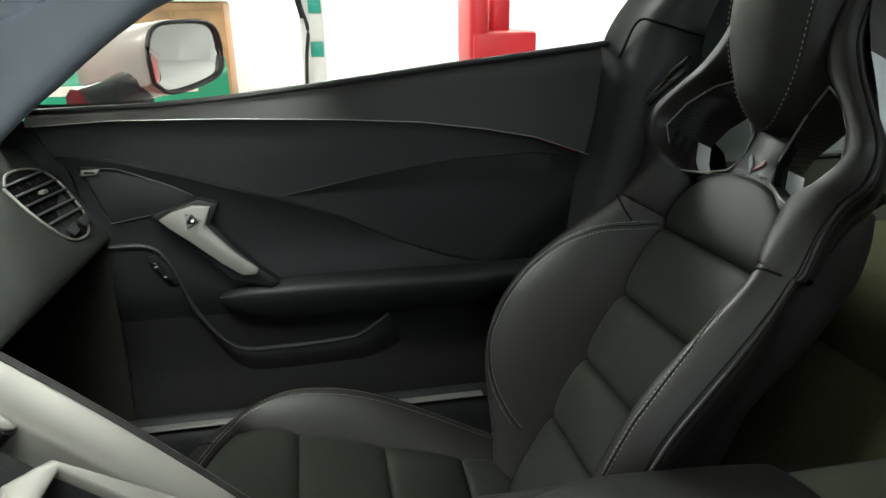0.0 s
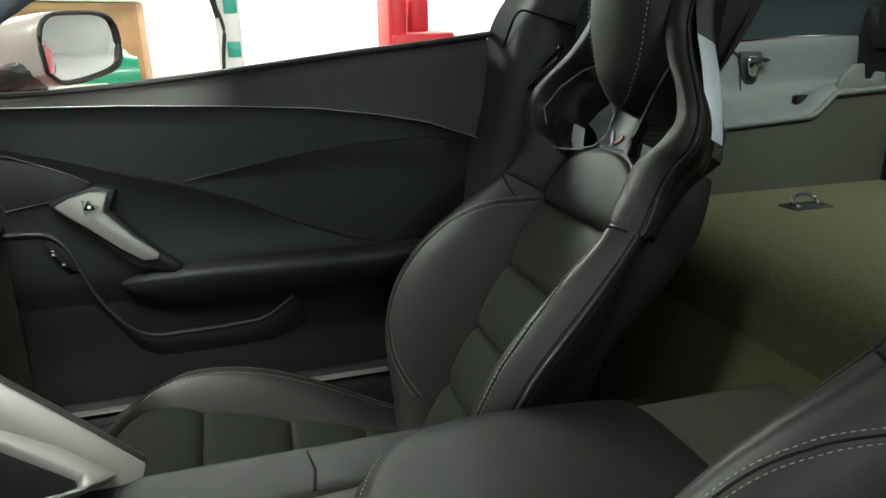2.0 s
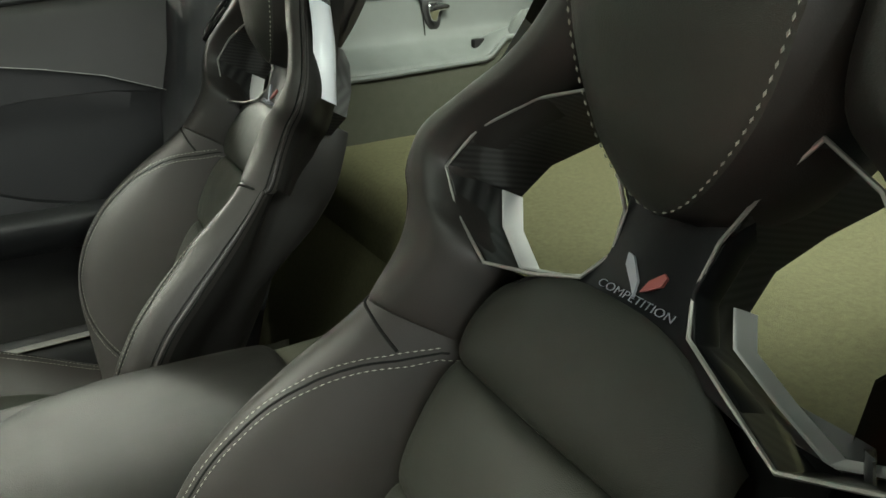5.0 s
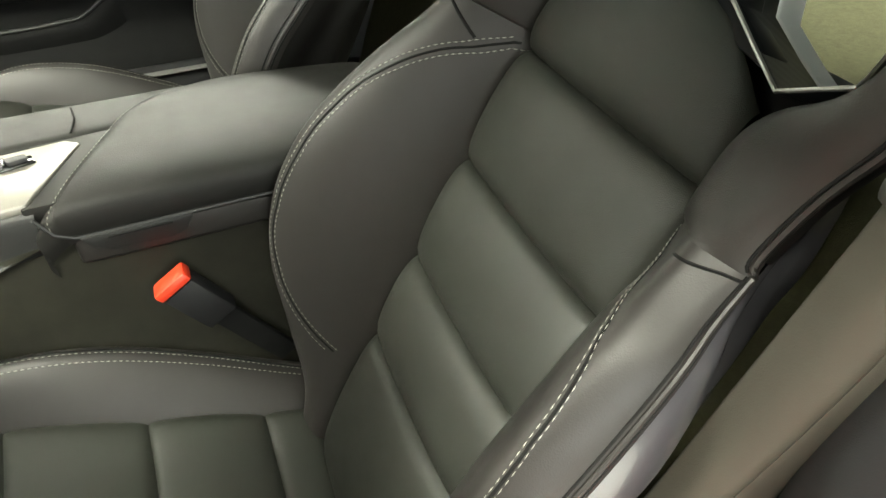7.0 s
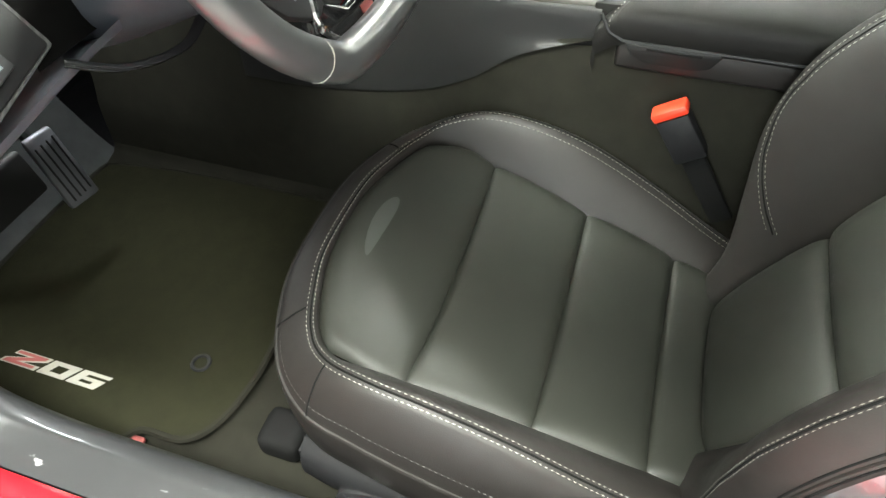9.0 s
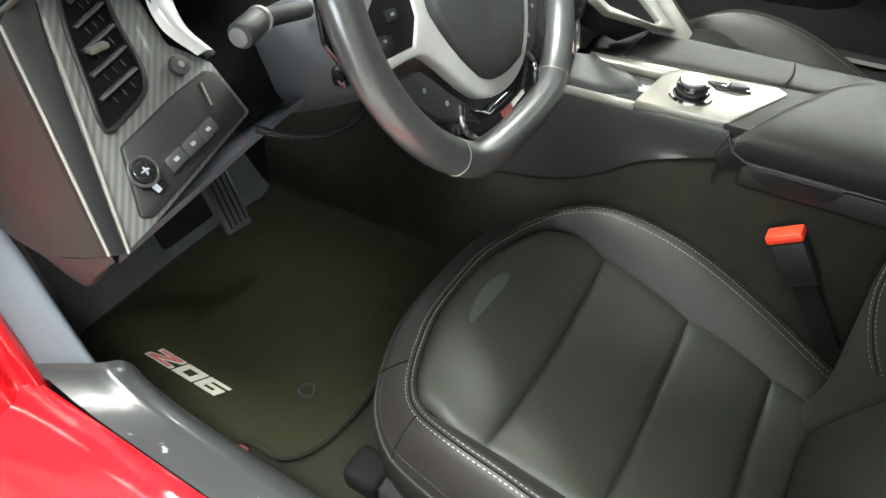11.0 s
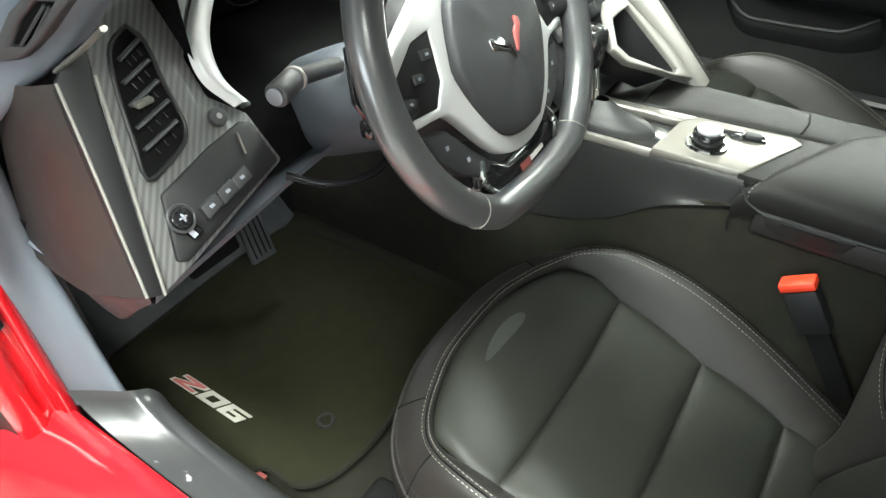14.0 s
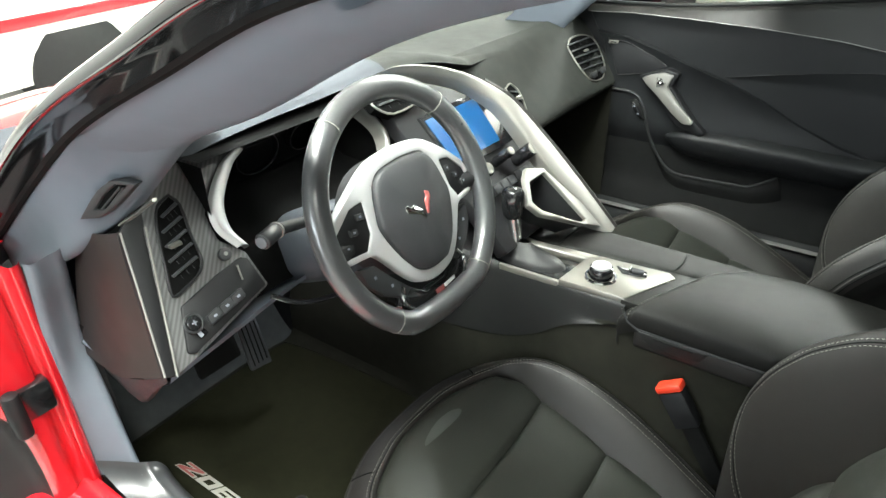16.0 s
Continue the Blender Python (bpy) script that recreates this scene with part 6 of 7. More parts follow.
rows = [[(xt, yt, zt), (0.5 * xt + 0.5 * xb, 0.5 * yt + 0.5 * yb - 0.003, 0.5 * zt + 0.5 * zb), (xb, yb, zb), (xb - 0.01, yb + 0.06, zb + 0.02)]
        for xt, yt, zt, xb, yb, zb in ((-0.147, -0.710, 0.720, -0.150, -0.702, 0.712), (-0.20, -0.712, 0.694, -0.215, -0.694, 0.655), (-0.27, -0.710, 0.664, -0.285, -0.678, 0.590), (-0.34, -0.702, 0.648, -0.330, -0.668, 0.558), (-0.41, -0.690, 0.645, -0.40, -0.668, 0.575))]
part("end_cap_foot", Sheet(rows).mesh(5, 4), SOFT_PLASTIC, dash, "dark grey lower corner of the dashboard")
rows = [[(-0.146, y, 0.717 + k), (-0.158, y, 0.700 + k), (-0.20, y, 0.684 + k), (-0.28, y, 0.672 + k), (-0.40, y, 0.67 + k), (-0.6, y, 0.68 + k)] for y, k in ((-0.705, 0.0), (-0.66, 0.006), (-0.6, 0.014), (-0.5, 0.028), (-0.4, 0.03), (-0.25, 0.0), (-0.12, -0.03))]
part("knee_panel", Sheet(rows).mesh(3, 4), KNEE, dash, "dark blue-grey knee panel")
part("strip_end", tube([(-0.262, -0.656, 0.884), (-0.235, -0.646, 0.902), (-0.205, -0.634, 0.925)], 0.005, 8, flat=0.5), SATIN, dash, "short silver strip end")
# switch panel
part("switch_panel", plate([(-0.648, 0.779), (-0.672, 0.731), (-0.662, 0.726), (-0.522, 0.753), (-0.526, 0.792), (-0.536, 0.797), (-0.58, 0.792)], lambda a, b, h: D(a, b, 0.004 + h), 0.010, 0.003), PLASTIC, dash, "black switch panel")
dn = (0.831, 0, 0.557)
kb = part("lamp_knob", cylinder(D(-0.650, 0.757, 0.010), dn, 0.0105, 0.016, 24, 0.003), GLOSS, dash, "round headlamp knob")
part("knob_ring", tube([Vector(D(-0.650, 0.757, 0.0145)) + 0.0125 * (math.cos(a) * Vector((0, 1, 0)) + math.sin(a) * Vector((-0.557, 0, 0.831))) for a in np.linspace(0, 2 * math.pi, 25)[:-1]], 0.0016, 6, closed=True), SOFT_PLASTIC, kb)
part("knob_mark", box(-0.0006, 0.0006, -0.004, 0.004, -0.0006, 0.0006, 0, m=Matrix.Translation(D(-0.650, 0.757, 0.0185))), PALE_FLAG, kb)
part("knob_mark", box(-0.003, 0.003, -0.0006, 0.0006, -0.003, 0.003, 0, m=Matrix.Translation(D(-0.650, 0.757, 0.0182))), PALE_FLAG, kb)
pb = part("dimmer_switch", plate([(-0.652, 0.747), (-0.640, 0.750), (-0.636, 0.740), (-0.648, 0.737)], lambda a, b, h: D(a, b, 0.011 + h), 0.008, 0.002), GLOSS, dash)
part("switch_mark", plate([(-0.651, 0.745), (-0.646, 0.746), (-0.644, 0.740), (-0.649, 0.739)], lambda a, b, h: D(a, b, 0.0116 + h), 0.001, 0), PALE_FLAG, pb)
for i, (a, b) in enumerate(((-0.617, 0.751), (-0.595, 0.754), (-0.574, 0.757))):
    sw = part("rocker_switch", plate([(a - 0.011, b + 0.005), (a + 0.010, b + 0.009), (a + 0.012, b - 0.003), (a - 0.010, b - 0.007)], lambda p, q, h: D(p, q, 0.012 + h), 0.008, 0.002), SOFT_PLASTIC, dash)
    part("switch_mark", plate([(a - 0.003, b + 0.0022), (a + 0.002, b + 0.0028), (a + 0.003, b + 0.0002), (a - 0.002, b - 0.0004)], lambda p, q, h: D(p, q, 0.0126 + h), 0.001, 0), PALE_FLAG, sw)
part("panel_mark", tube([D(-0.548, 0.790, 0.005), D(-0.552, 0.772, 0.005)], 0.0012, 6), SATIN, dash)
rb = part("round_button", cylinder(D(-0.556, 0.808, 0.004), dn, 0.0095, 0.008, 20, 0.002), SOFT_PLASTIC, dash, "round instrument button")
part("button_mark", cylinder(D(-0.556, 0.808, 0.0085), dn, 0.003, 0.001, 10, 0), DULL, rb)
# instrument binnacle
bez = curve([(-0.458, 0.917), (-0.492, 0.904), (-0.535, 0.870), (-0.546, 0.838), (-0.530, 0.808)], 6)
part("silver_bezel", Sheet([[D(a - 0.004, b, 0.004), D(a + 0.006, b, 0.010), D(a + 0.015 + 0.007 * math.sin(math.pi * i / (len(bez) - 1)), b - 0.004, 0.004), D(a + 0.019 + 0.007 * math.sin(math.pi * i / (len(bez) - 1)), b - 0.004, -0.02)] for i, (a, b) in enumerate(bez)]).mesh(1, 4), SILVER_PAINT, dash, "satin silver binnacle trim")
bez2 = curve([(-0.215, 0.925), (-0.180, 0.905), (-0.158, 0.875), (-0.160, 0.850), (-0.184, 0.818)], 6)
part("silver_bezel", Sheet([[D(a + 0.004, b, 0.004), D(a - 0.003, b, 0.009), D(a - 0.010, b, 0.003), D(a - 0.012, b, -0.02)] for a, b in bez2]).mesh(1, 4), GRAB, dash)
rows = [[(-0.25, y, 0.93), (-0.33, y, 0.925), (-0.385, y, 0.90), (-0.375, y, 0.83), (-0.34, y, 0.80), (-0.23, y, 0.795), (-0.185, y, 0.775), (-0.175, y, 0.735)] for y in (-0.535, -0.45, -0.36, -0.25, -0.165)]
part("instrument_well", Sheet(rows).mesh(3, 4), RECESS_SHADE, dash, "instrument well, its shade put into the black colour")
part("instrument_face", plate([(-0.52, 0.89), (-0.49, 0.905), (-0.23, 0.905), (-0.19, 0.885), (-0.20, 0.83), (-0.5, 0.83)], lambda a, b, h: (-0.345 + 0.2 * (b - 0.87) + h, a, b), 0.01, 0.002), INSTRUMENT, dash, "dark unlit instrument display")
for gy, gr in ((-0.47, 0.032), (-0.365, 0.045), (-0.26, 0.032)):
    part("gauge_ring", tube([(-0.340 + 0.2 * gr * math.sin(a), gy + gr * math.cos(a), 0.868 + gr * 0.8 * math.sin(a)) for a in np.linspace(0, 2 * math.pi, 33)[:-1]], 0.0012, 6, closed=True), PLASTIC, dash)
for sgn, y in ((1, -0.545), (1, -0.155)):
    rows = [[(x, y, z) for x in (-0.23, -0.30, -0.39)] for z in (0.77, 0.85, 0.93)]
    part("well_side", Sheet(rows).mesh(2, 2), RECESS_SHADE, dash)
# steering column, stalks
col = part("column_shroud", Sheet([[(x, -0.396 + r * math.cos(a) * 1.15, 0.822 + 0.42 * (x + 0.04) + r * math.sin(a)) for a in np.linspace(0, 2 * math.pi, 17)] for x, r in ((-0.28, 0.06), (-0.20, 0.066), (-0.11, 0.064), (-0.06, 0.058), (-0.055, 0.02))]).mesh(3, 2), COLUMN, dash, "blue-black steering column shroud")
st = part("stalk", tube([(-0.135, -0.450, 0.838), (-0.122, -0.50, 0.853), (-0.112, -0.525, 0.862)], 0.0085, 12), PLASTIC, col, "black light stalk")
part("stalk_tip", cylinder((-0.106, -0.548, 0.8635), (0.35, -1, 0.05), 0.0112, 0.036, 24, 0.003), SOFT_PLASTIC, st, "ribbed stalk end")
part("stalk_ring", cylinder((-0.1125, -0.529, 0.8625), (0.35, -1, 0.05), 0.0117, 0.004, 24, 0.001), DULL, st)
part("stalk_button", cylinder((-0.0993, -0.5668, 0.8645), (0.35, -1, 0.05), 0.0078, 0.002, 20, 0.0006), PEDAL_FACE, st, "round grey button in the stalk end")
part("column_switch", box(-0.085, -0.068, -0.484, -0.452, 0.787, 0.806, 0.004), GLOSS, col, "column adjuster switch")
part("switch_mark", box(-0.068, -0.0665, -0.476, -0.462, 0.794, 0.800, 0.001), SATIN, col)
part("column_lever", tube(curve([(-0.15, -0.53, 0.745), (-0.12, -0.50, 0.728), (-0.10, -0.45, 0.722), (-0.10, -0.41, 0.735)], 5), 0.006, 8, flat=0.5), GLOSS, col)
# centre stack
cs = [(-0.155, 0.93), (-0.165, 0.88), (-0.155, 0.82), (-0.12, 0.75), (-0.11, 0.66), (0.10, 0.66), (0.115, 0.75), (0.125, 0.83), (0.12, 0.88), (0.06, 0.925), (-0.03, 0.948), (-0.10, 0.955)]
part("stack_face", plate(cs, K, 0.03, 0.004), PLASTIC, dash, "black centre stack")
scr = part("touch_screen", plate([(-0.112, 0.880), (0.098, 0.880), (0.094, 0.790), (-0.105, 0.790)], lambda a, b, h: K(a, b, 0.006 + h), 0.008, 0.002), GLOSS, dash, "gloss black touch screen")
part("display", plate([(-0.104, 0.872), (0.058, 0.872), (0.052, 0.800), (-0.098, 0.800)], lambda a, b, h: K(a, b, 0.0085 + h), 0.002, 0), SCREEN, scr, "lit blue display")
cvo = [(-0.205, 0.930), (-0.195, 0.938), (-0.12, 0.940), (-0.085, 0.905), (-0.10, 0.898), (-0.17, 0.896), (-0.20, 0.912)]
vent("centre_vent", cvo, lambda a, b, h: K(a, b, 0.012 + h), [((-0.198, 0.928), (-0.095, 0.925)), ((-0.192, 0.914), (-0.095, 0.912))], SATIN, (-0.143, 0.916))
for a, b, r in ((-0.085, 0.770, 0.014), (0.062, 0.762, 0.014), (0.0, 0.775, 0.010)):
    k2 = part("climate_knob", cylinder(K(a, b, 0.028), (0.743, 0, 0.669), r, 0.05, 20, 0.003), GLOSS, dash, "black climate knob")
    part("knob_ring", cylinder(K(a, b, 0.054), (0.743, 0, 0.669), r * 0.8, 0.003, 20, 0.001), SATIN, k2)
for i in range(6):
    a = -0.075 + 0.026 * i
    part("climate_button", plate([(a, 0.748), (a + 0.022, 0.748), (a + 0.022, 0.734), (a, 0.734)], lambda p, q, h: K(p, q, 0.010 + h), 0.008, 0.002), SOFT_PLASTIC, dash)
# silver arc that runs over the stack and down to the console as a grab bar
gb = [(-0.175, 0.968, -0.235), (-0.13, 0.974, -0.226), (-0.06, 0.962, -0.21), (0.0, 0.942, -0.192), (0.05, 0.915, -0.165), (0.085, 0.876, -0.118), (0.102, 0.81, -0.054), (0.112, 0.75, 0.003), (0.118, 0.69, 0.059), (0.120, 0.640, 0.106)]
wid = [0.004, 0.005, 0.006, 0.008, 0.013, 0.024, 0.036, 0.036, 0.030, 0.022]
rows = []
for (y, z, x), w in zip(gb, wid):
    k = 1.0 if z < 0.9 else 0.4
    rows.append([(x - 0.012, y + 0.008, z - 0.03), (x - 0.002, y + 0.006, z), (x + 0.002, y - 0.1 * w, z + 0.002), (x + 0.000, y - w, z + 0.002 - 0.15 * w), (x - 0.006, y - w - 0.004, z - 0.012), (x - 0.02, y - w, z - 0.03)])
part("grab_bar", Sheet(rows).mesh(5, 4), GRAB, dash, "silver grab bar along the stack")
part("grab_pad", tube(curve([(x - 0.004, y + 0.012, z - 0.004) for y, z, x in gb[4:]], 5), 0.009, 8), LEATHER, dash, "black leather edge of the grab bar")
tri = [(-0.020, 0.776), (0.0, 0.785), (0.046, 0.772), (0.085, 0.700), (0.095, 0.655), (0.065, 0.668), (-0.045, 0.722), (-0.058, 0.742)]
hole = [(-0.016, 0.766), (0.040, 0.766), (0.066, 0.678), (0.050, 0.676), (-0.034, 0.726), (-0.044, 0.742)]
part("grab_frame", plate(tri, lambda a, b, h: G(a, b, -0.002 + h), 0.012, 0.002, holes=[hole]), GRAB, dash, "silver triangular frame")
rows = [[G(a, b, -0.01), G(0.7 * a, b * 0.8 + 0.145, -0.06)] for a, b in hole + hole[:1]]
part("grab_recess", Sheet(rows).mesh(1, 2), PLASTIC, dash)
# passenger vents


def PF(y, z, h=0.0):
    x = float(np.interp(z, [0.745, 0.765, 0.80, 0.86, 0.905], [-0.168, -0.162, -0.185, -0.235, -0.275]))
    return (x + 0.72 * h, y, z + 0.55 * h)


pvo = [(0.575, 0.868), (0.61, 0.880), (0.65, 0.881), (0.69, 0.876), (0.715, 0.866), (0.722, 0.850), (0.714, 0.828), (0.695, 0.803), (0.668, 0.785), (0.640, 0.779), (0.600, 0.784), (0.578, 0.800), (0.570, 0.835)]
pv = vent("air_vent", pvo, PF, [((0.576, 0.870), (0.712, 0.868)), ((0.574, 0.856), (0.719, 0.852)), ((0.573, 0.842), (0.717, 0.837)), ((0.574, 0.828), (0.710, 0.822)), ((0.577, 0.814), (0.700, 0.809))], SATIN, (0.640, 0.846))
for a in (0.60, 0.652):
    part("button", plate([(a, 0.800), (a + 0.036, 0.801), (a + 0.030, 0.788), (a + 0.006, 0.787)], lambda p, q, h: PF(p, q, 0.008 + h), 0.006, 0.002), SOFT_PLASTIC, pv)
vent("air_vent", [(0.235, 0.845), (0.262, 0.850), (0.275, 0.83), (0.262, 0.795), (0.243, 0.80)], PF, [((0.242, 0.838), (0.268, 0.832)), ((0.245, 0.822), (0.270, 0.816))], SATIN, (0.256, 0.822))
# demister slot set into the foot of the pillar trim
def pillar_face(a, b, h):
    return (a, -0.7055 + 0.33 * (a + 0.335) - h, b)


slot = [(-0.266, 0.914), (-0.247, 0.936), (-0.224, 0.9535), (-0.207, 0.9545), (-0.229, 0.934), (-0.251, 0.916)]
ds = part("demister_slot", plate([(-0.293, 0.897), (-0.270, 0.924), (-0.252, 0.943), (-0.232, 0.957), (-0.216, 0.961), (-0.193, 0.958), (-0.209, 0.944), (-0.229, 0.926), (-0.249, 0.911), (-0.262, 0.903)], pillar_face, 0.012, 0.002, holes=[slot]), SOFT_PLASTIC, dash, "grey demister outlet frame")
part("slot_well", plate(slot, lambda a, b, h: pillar_face(a, b, h - 0.005), 0.004, 0.0), RECESS_SHADE, ds, "slot, its shade put into the black colour")
for k in (0.33, 0.66):
    part("slat", tube([pillar_face(-0.262 + 0.022 * k, 0.917 - 0.002 * k, -0.002), pillar_face(-0.222 + 0.012 * k, 0.952 - 0.003 * k, -0.002)], 0.0014, 6), SOFT_PLASTIC, ds)

# ---------------------------------------------------------------- steering wheel
wheel_t = thing("steering_wheel", (0.0, -0.396, 0.70), "black leather flat-bottomed steering wheel with silver spokes", "steering wheel")
WU, WN = Vector((-0.3857, 0, 0.9226)), Vector((0.9226, 0, 0.3857))
WC = Vector((0.0, -0.396, 0.8745))


def Wp(a, b, h=0.0):
    """a towards +y, b up the wheel, h towards the driver."""
    return tuple(WC + Vector((0, float(a), 0)) + WU * float(b) + WN * float(h))


ring = []
for k in range(64):
    t = 2 * math.pi * k / 64
    a, b = 0.160 * math.cos(t), 0.160 * math.sin(t)
    if b < -0.142:
        b = -0.142 + (b + 0.142) * 0.35
    ring.append((a, b))
rim = part("rim", tube([Wp(a, b, 0.012) for a, b in ring], 0.0165, 16, closed=True, up=tuple(WN), flat=0.95), RIM_LEATHER, wheel_t, "black leather rim")
for t0 in (50, 128, 234, 306):
    a, b = ring[int(t0 / 360 * 64)]
    a1, b1 = ring[int(t0 / 360 * 64) + 1]
    d = (Vector(Wp(a1, b1)) - Vector(Wp(a, b))).normalized()
    c = Vector(Wp(a, b, 0.012))
    o = (c - WC).normalized()
    part("joint", tube([c + 0.0168 * (math.cos(q) * o + math.sin(q) * WN) for q in np.linspace(0, 2 * math.pi, 21)[:-1]], 0.0005, 5, closed=True), THREAD, rim)
# hub: silver shield with switch arms
half_hub = [(0.0, 0.084), (0.05, 0.078), (0.088, 0.058), (0.120, 0.036), (0.145, 0.013), (0.152, -0.012), (0.138, -0.030), (0.100, -0.033), (0.085, -0.043), (0.060, -0.078), (0.036, -0.100), (0.0, -0.108)]
hubo = half_hub + [(-a, b) for a, b in half_hub[-2:0:-1]]
hub_s = [(p[0], p[1]) for p in curve([(a, b, 0) for a, b in hubo + hubo[:1]], 3)[:-1]]
half_air = [(0.0, 0.066), (0.040, 0.062), (0.060, 0.046), (0.070, 0.012), (0.072, -0.012), (0.055, -0.055), (0.032, -0.083), (0.0, -0.092)]
air = half_air + [(-a, b) for a, b in half_air[-2:0:-1]]
air_s = [(p[0], p[1]) for p in curve([(a, b, 0) for a, b in air + air[:1]], 3)[:-1]]


def HS(a, b, h=0.0):
    return Wp(a, b, 0.020 - 0.018 * (abs(a) / 0.15) ** 2 - 0.5 * max(0.0, abs(b) - 0.06) ** 1.5 + h)


half_pod = [(0.082, 0.036), (0.104, 0.033), (0.136, 0.008), (0.143, -0.012), (0.132, -0.023), (0.100, -0.025), (0.087, -0.006)]
pods = [[(sg * a, b) for a, b in half_pod] for sg in (-1, 1)]
part("silver_spokes", plate(hub_s, HS, 0.016, 0.003, holes=[air_s] + pods), SILVER_PAINT, wheel_t, "satin silver spoke trim")
part("hub_body", cylinder(Wp(0, -0.01, -0.03), tuple(WN), 0.085, 0.06, 28, 0.01, r2=0.078), PLASTIC, wheel_t)
rows = []
for q, h in ((1.0, 0.010), (0.985, 0.020), (0.93, 0.0245), (0.75, 0.028), (0.4, 0.031), (0.02, 0.032)):
    rows.append([Wp(p[0] * q, -0.013 + (p[1] + 0.013) * q, h + 0.0025 * math.exp(-((abs(p[0] * q) - 0.026 - 0.12 * (p[1] + 0.05)) / 0.006) ** 2)) for p in air_s + air_s[:1]])
part("airbag_cover", Sheet(rows).mesh(4, 1), SOFT_PLASTIC, wheel_t, "dark grey airbag cover")
em = part("emblem", plate([(-0.034, 0.004), (-0.030, 0.007), (-0.024, 0.001), (-0.018, 0.004), (-0.012, -0.001), (-0.004, -0.008), (0.001, -0.019), (-0.002, -0.023), (-0.010, -0.014), (-0.018, -0.010), (-0.032, -0.004)], lambda a, b, h: Wp(a + 0.0, b, 0.0335 + h), 0.004, 0.001), CHROME, wheel_t, "chrome flag emblem")
part("red_flag", plate([(0.018, 0.010), (0.012, 0.013), (0.012, 0.005), (0.006, 0.001), (0.003, -0.017), (0.006, -0.018), (0.013, -0.004), (0.019, 0.003)], lambda a, b, h: Wp(a, b, 0.034 + h), 0.004, 0.001), RED_PRINT, em)
for sgn in (-1, 1):
    pd = part("switch_pod", plate([(sgn * a, b) for a, b in half_pod], lambda a, b, h: HS(a, b, -0.002 + h), 0.012, 0.001), PLASTIC, wheel_t, "black switch pod")
    for k in range(3):
        q = (sgn * (0.094 + 0.016 * k), 0.020 - 0.015 * k)
        bt = part("button", plate([(q[0] - 0.006, q[1] + 0.005), (q[0] + 0.006, q[1] + 0.003), (q[0] + 0.006, q[1] - 0.005), (q[0] - 0.006, q[1] - 0.004)], lambda a, b, h: HS(a, b, 0.0005 + h), 0.006, 0.0015), SOFT_PLASTIC, pd)
        part("mark", plate([(q[0] - 0.0015, q[1] + 0.0012), (q[0] + 0.0015, q[1] + 0.0012), (q[0] + 0.0015, q[1] - 0.0012), (q[0] - 0.0015, q[1] - 0.0012)], lambda a, b, h: HS(a, b, 0.0012 + h), 0.001, 0), PALE_FLAG, pd)
    lw = part("lower_switch", plate([(sgn * 0.120, -0.042), (sgn * 0.092, -0.048), (sgn * 0.068, -0.078), (sgn * 0.045, -0.103), (sgn * 0.061, -0.111), (sgn * 0.094, -0.092), (sgn * 0.114, -0.068)], lambda a, b, h: Wp(a, b, 0.004 + h), 0.014, 0.004), SOFT_PLASTIC, wheel_t, "grey lower switch")
    for a, b in ((0.100, -0.062), (0.078, -0.084)):
        part("mark", plate([(sgn * a - 0.002, b + 0.002), (sgn * a + 0.002, b + 0.002), (sgn * a + 0.002, b - 0.002), (sgn * a - 0.002, b - 0.002)], lambda p, q, h: Wp(p, q, 0.0046 + h), 0.001, 0), PALE_FLAG, lw)
    part("paddle", plate([(sgn * 0.075, 0.03), (sgn * 0.115, 0.045), (sgn * 0.13, 0.0), (sgn * 0.12, -0.03), (sgn * 0.08, -0.02)], lambda a, b, h: Wp(a, b, -0.05 + h), 0.006, 0.002), GLOSS, wheel_t)
    part("spoke_arm", tube([Wp(sgn * 0.10, -0.012, -0.012), Wp(sgn * 0.135, -0.014, -0.004), Wp(sgn * 0.158, -0.014, 0.010)], [0.018, 0.014, 0.011], 10), PLASTIC, wheel_t)
low = part("lower_spoke", plate([(-0.060, -0.092), (-0.022, -0.118), (0.022, -0.118), (0.060, -0.092), (0.075, -0.118), (0.055, -0.147), (-0.055, -0.147), (-0.075, -0.118)], lambda a, b, h: Wp(a, b, 0.003 + h), 0.016, 0.004), GLOSS, wheel_t, "gloss black lower spoke")
part("chrome_edge", tube(curve([Wp(-0.062, -0.094, 0.004), Wp(-0.070, -0.115, 0.006), Wp(-0.050, -0.140, 0.008)], 5), 0.0032, 8), CHROME, low)
part("chrome_edge", tube(curve([Wp(0.062, -0.094, 0.004), Wp(0.070, -0.115, 0.006), Wp(0.050, -0.140, 0.008)], 5), 0.0032, 8), CHROME, low)
part("badge_red", plate([(-0.006, -0.127), (0.012, -0.127), (0.012, -0.134), (-0.006, -0.134)], lambda a, b, h: Wp(a, b, 0.0045 + h), 0.002, 0), RED_PRINT, low)
part("badge_pale", plate([(0.014, -0.1275), (0.040, -0.1255), (0.040, -0.1295), (0.014, -0.1325)], lambda a, b, h: Wp(a, b, 0.0045 + h), 0.002, 0), WHITE, low)

# ---------------------------------------------------------------- driver's footwell
matt = thing("floor_mat", (-0.36, -0.42, 0.236), "black carpet floor mat with an embroidered red and white badge", "floor mat")
mo = [(-0.605, -0.610), (-0.61, -0.24), (-0.55, -0.17), (-0.20, -0.155), (-0.165, -0.19), (-0.125, -0.44), (-0.125, -0.53), (-0.14, -0.585), (-0.17, -0.612), (-0.225, -0.615), (-0.26, -0.640), (-0.40, -0.655), (-0.56, -0.650)]
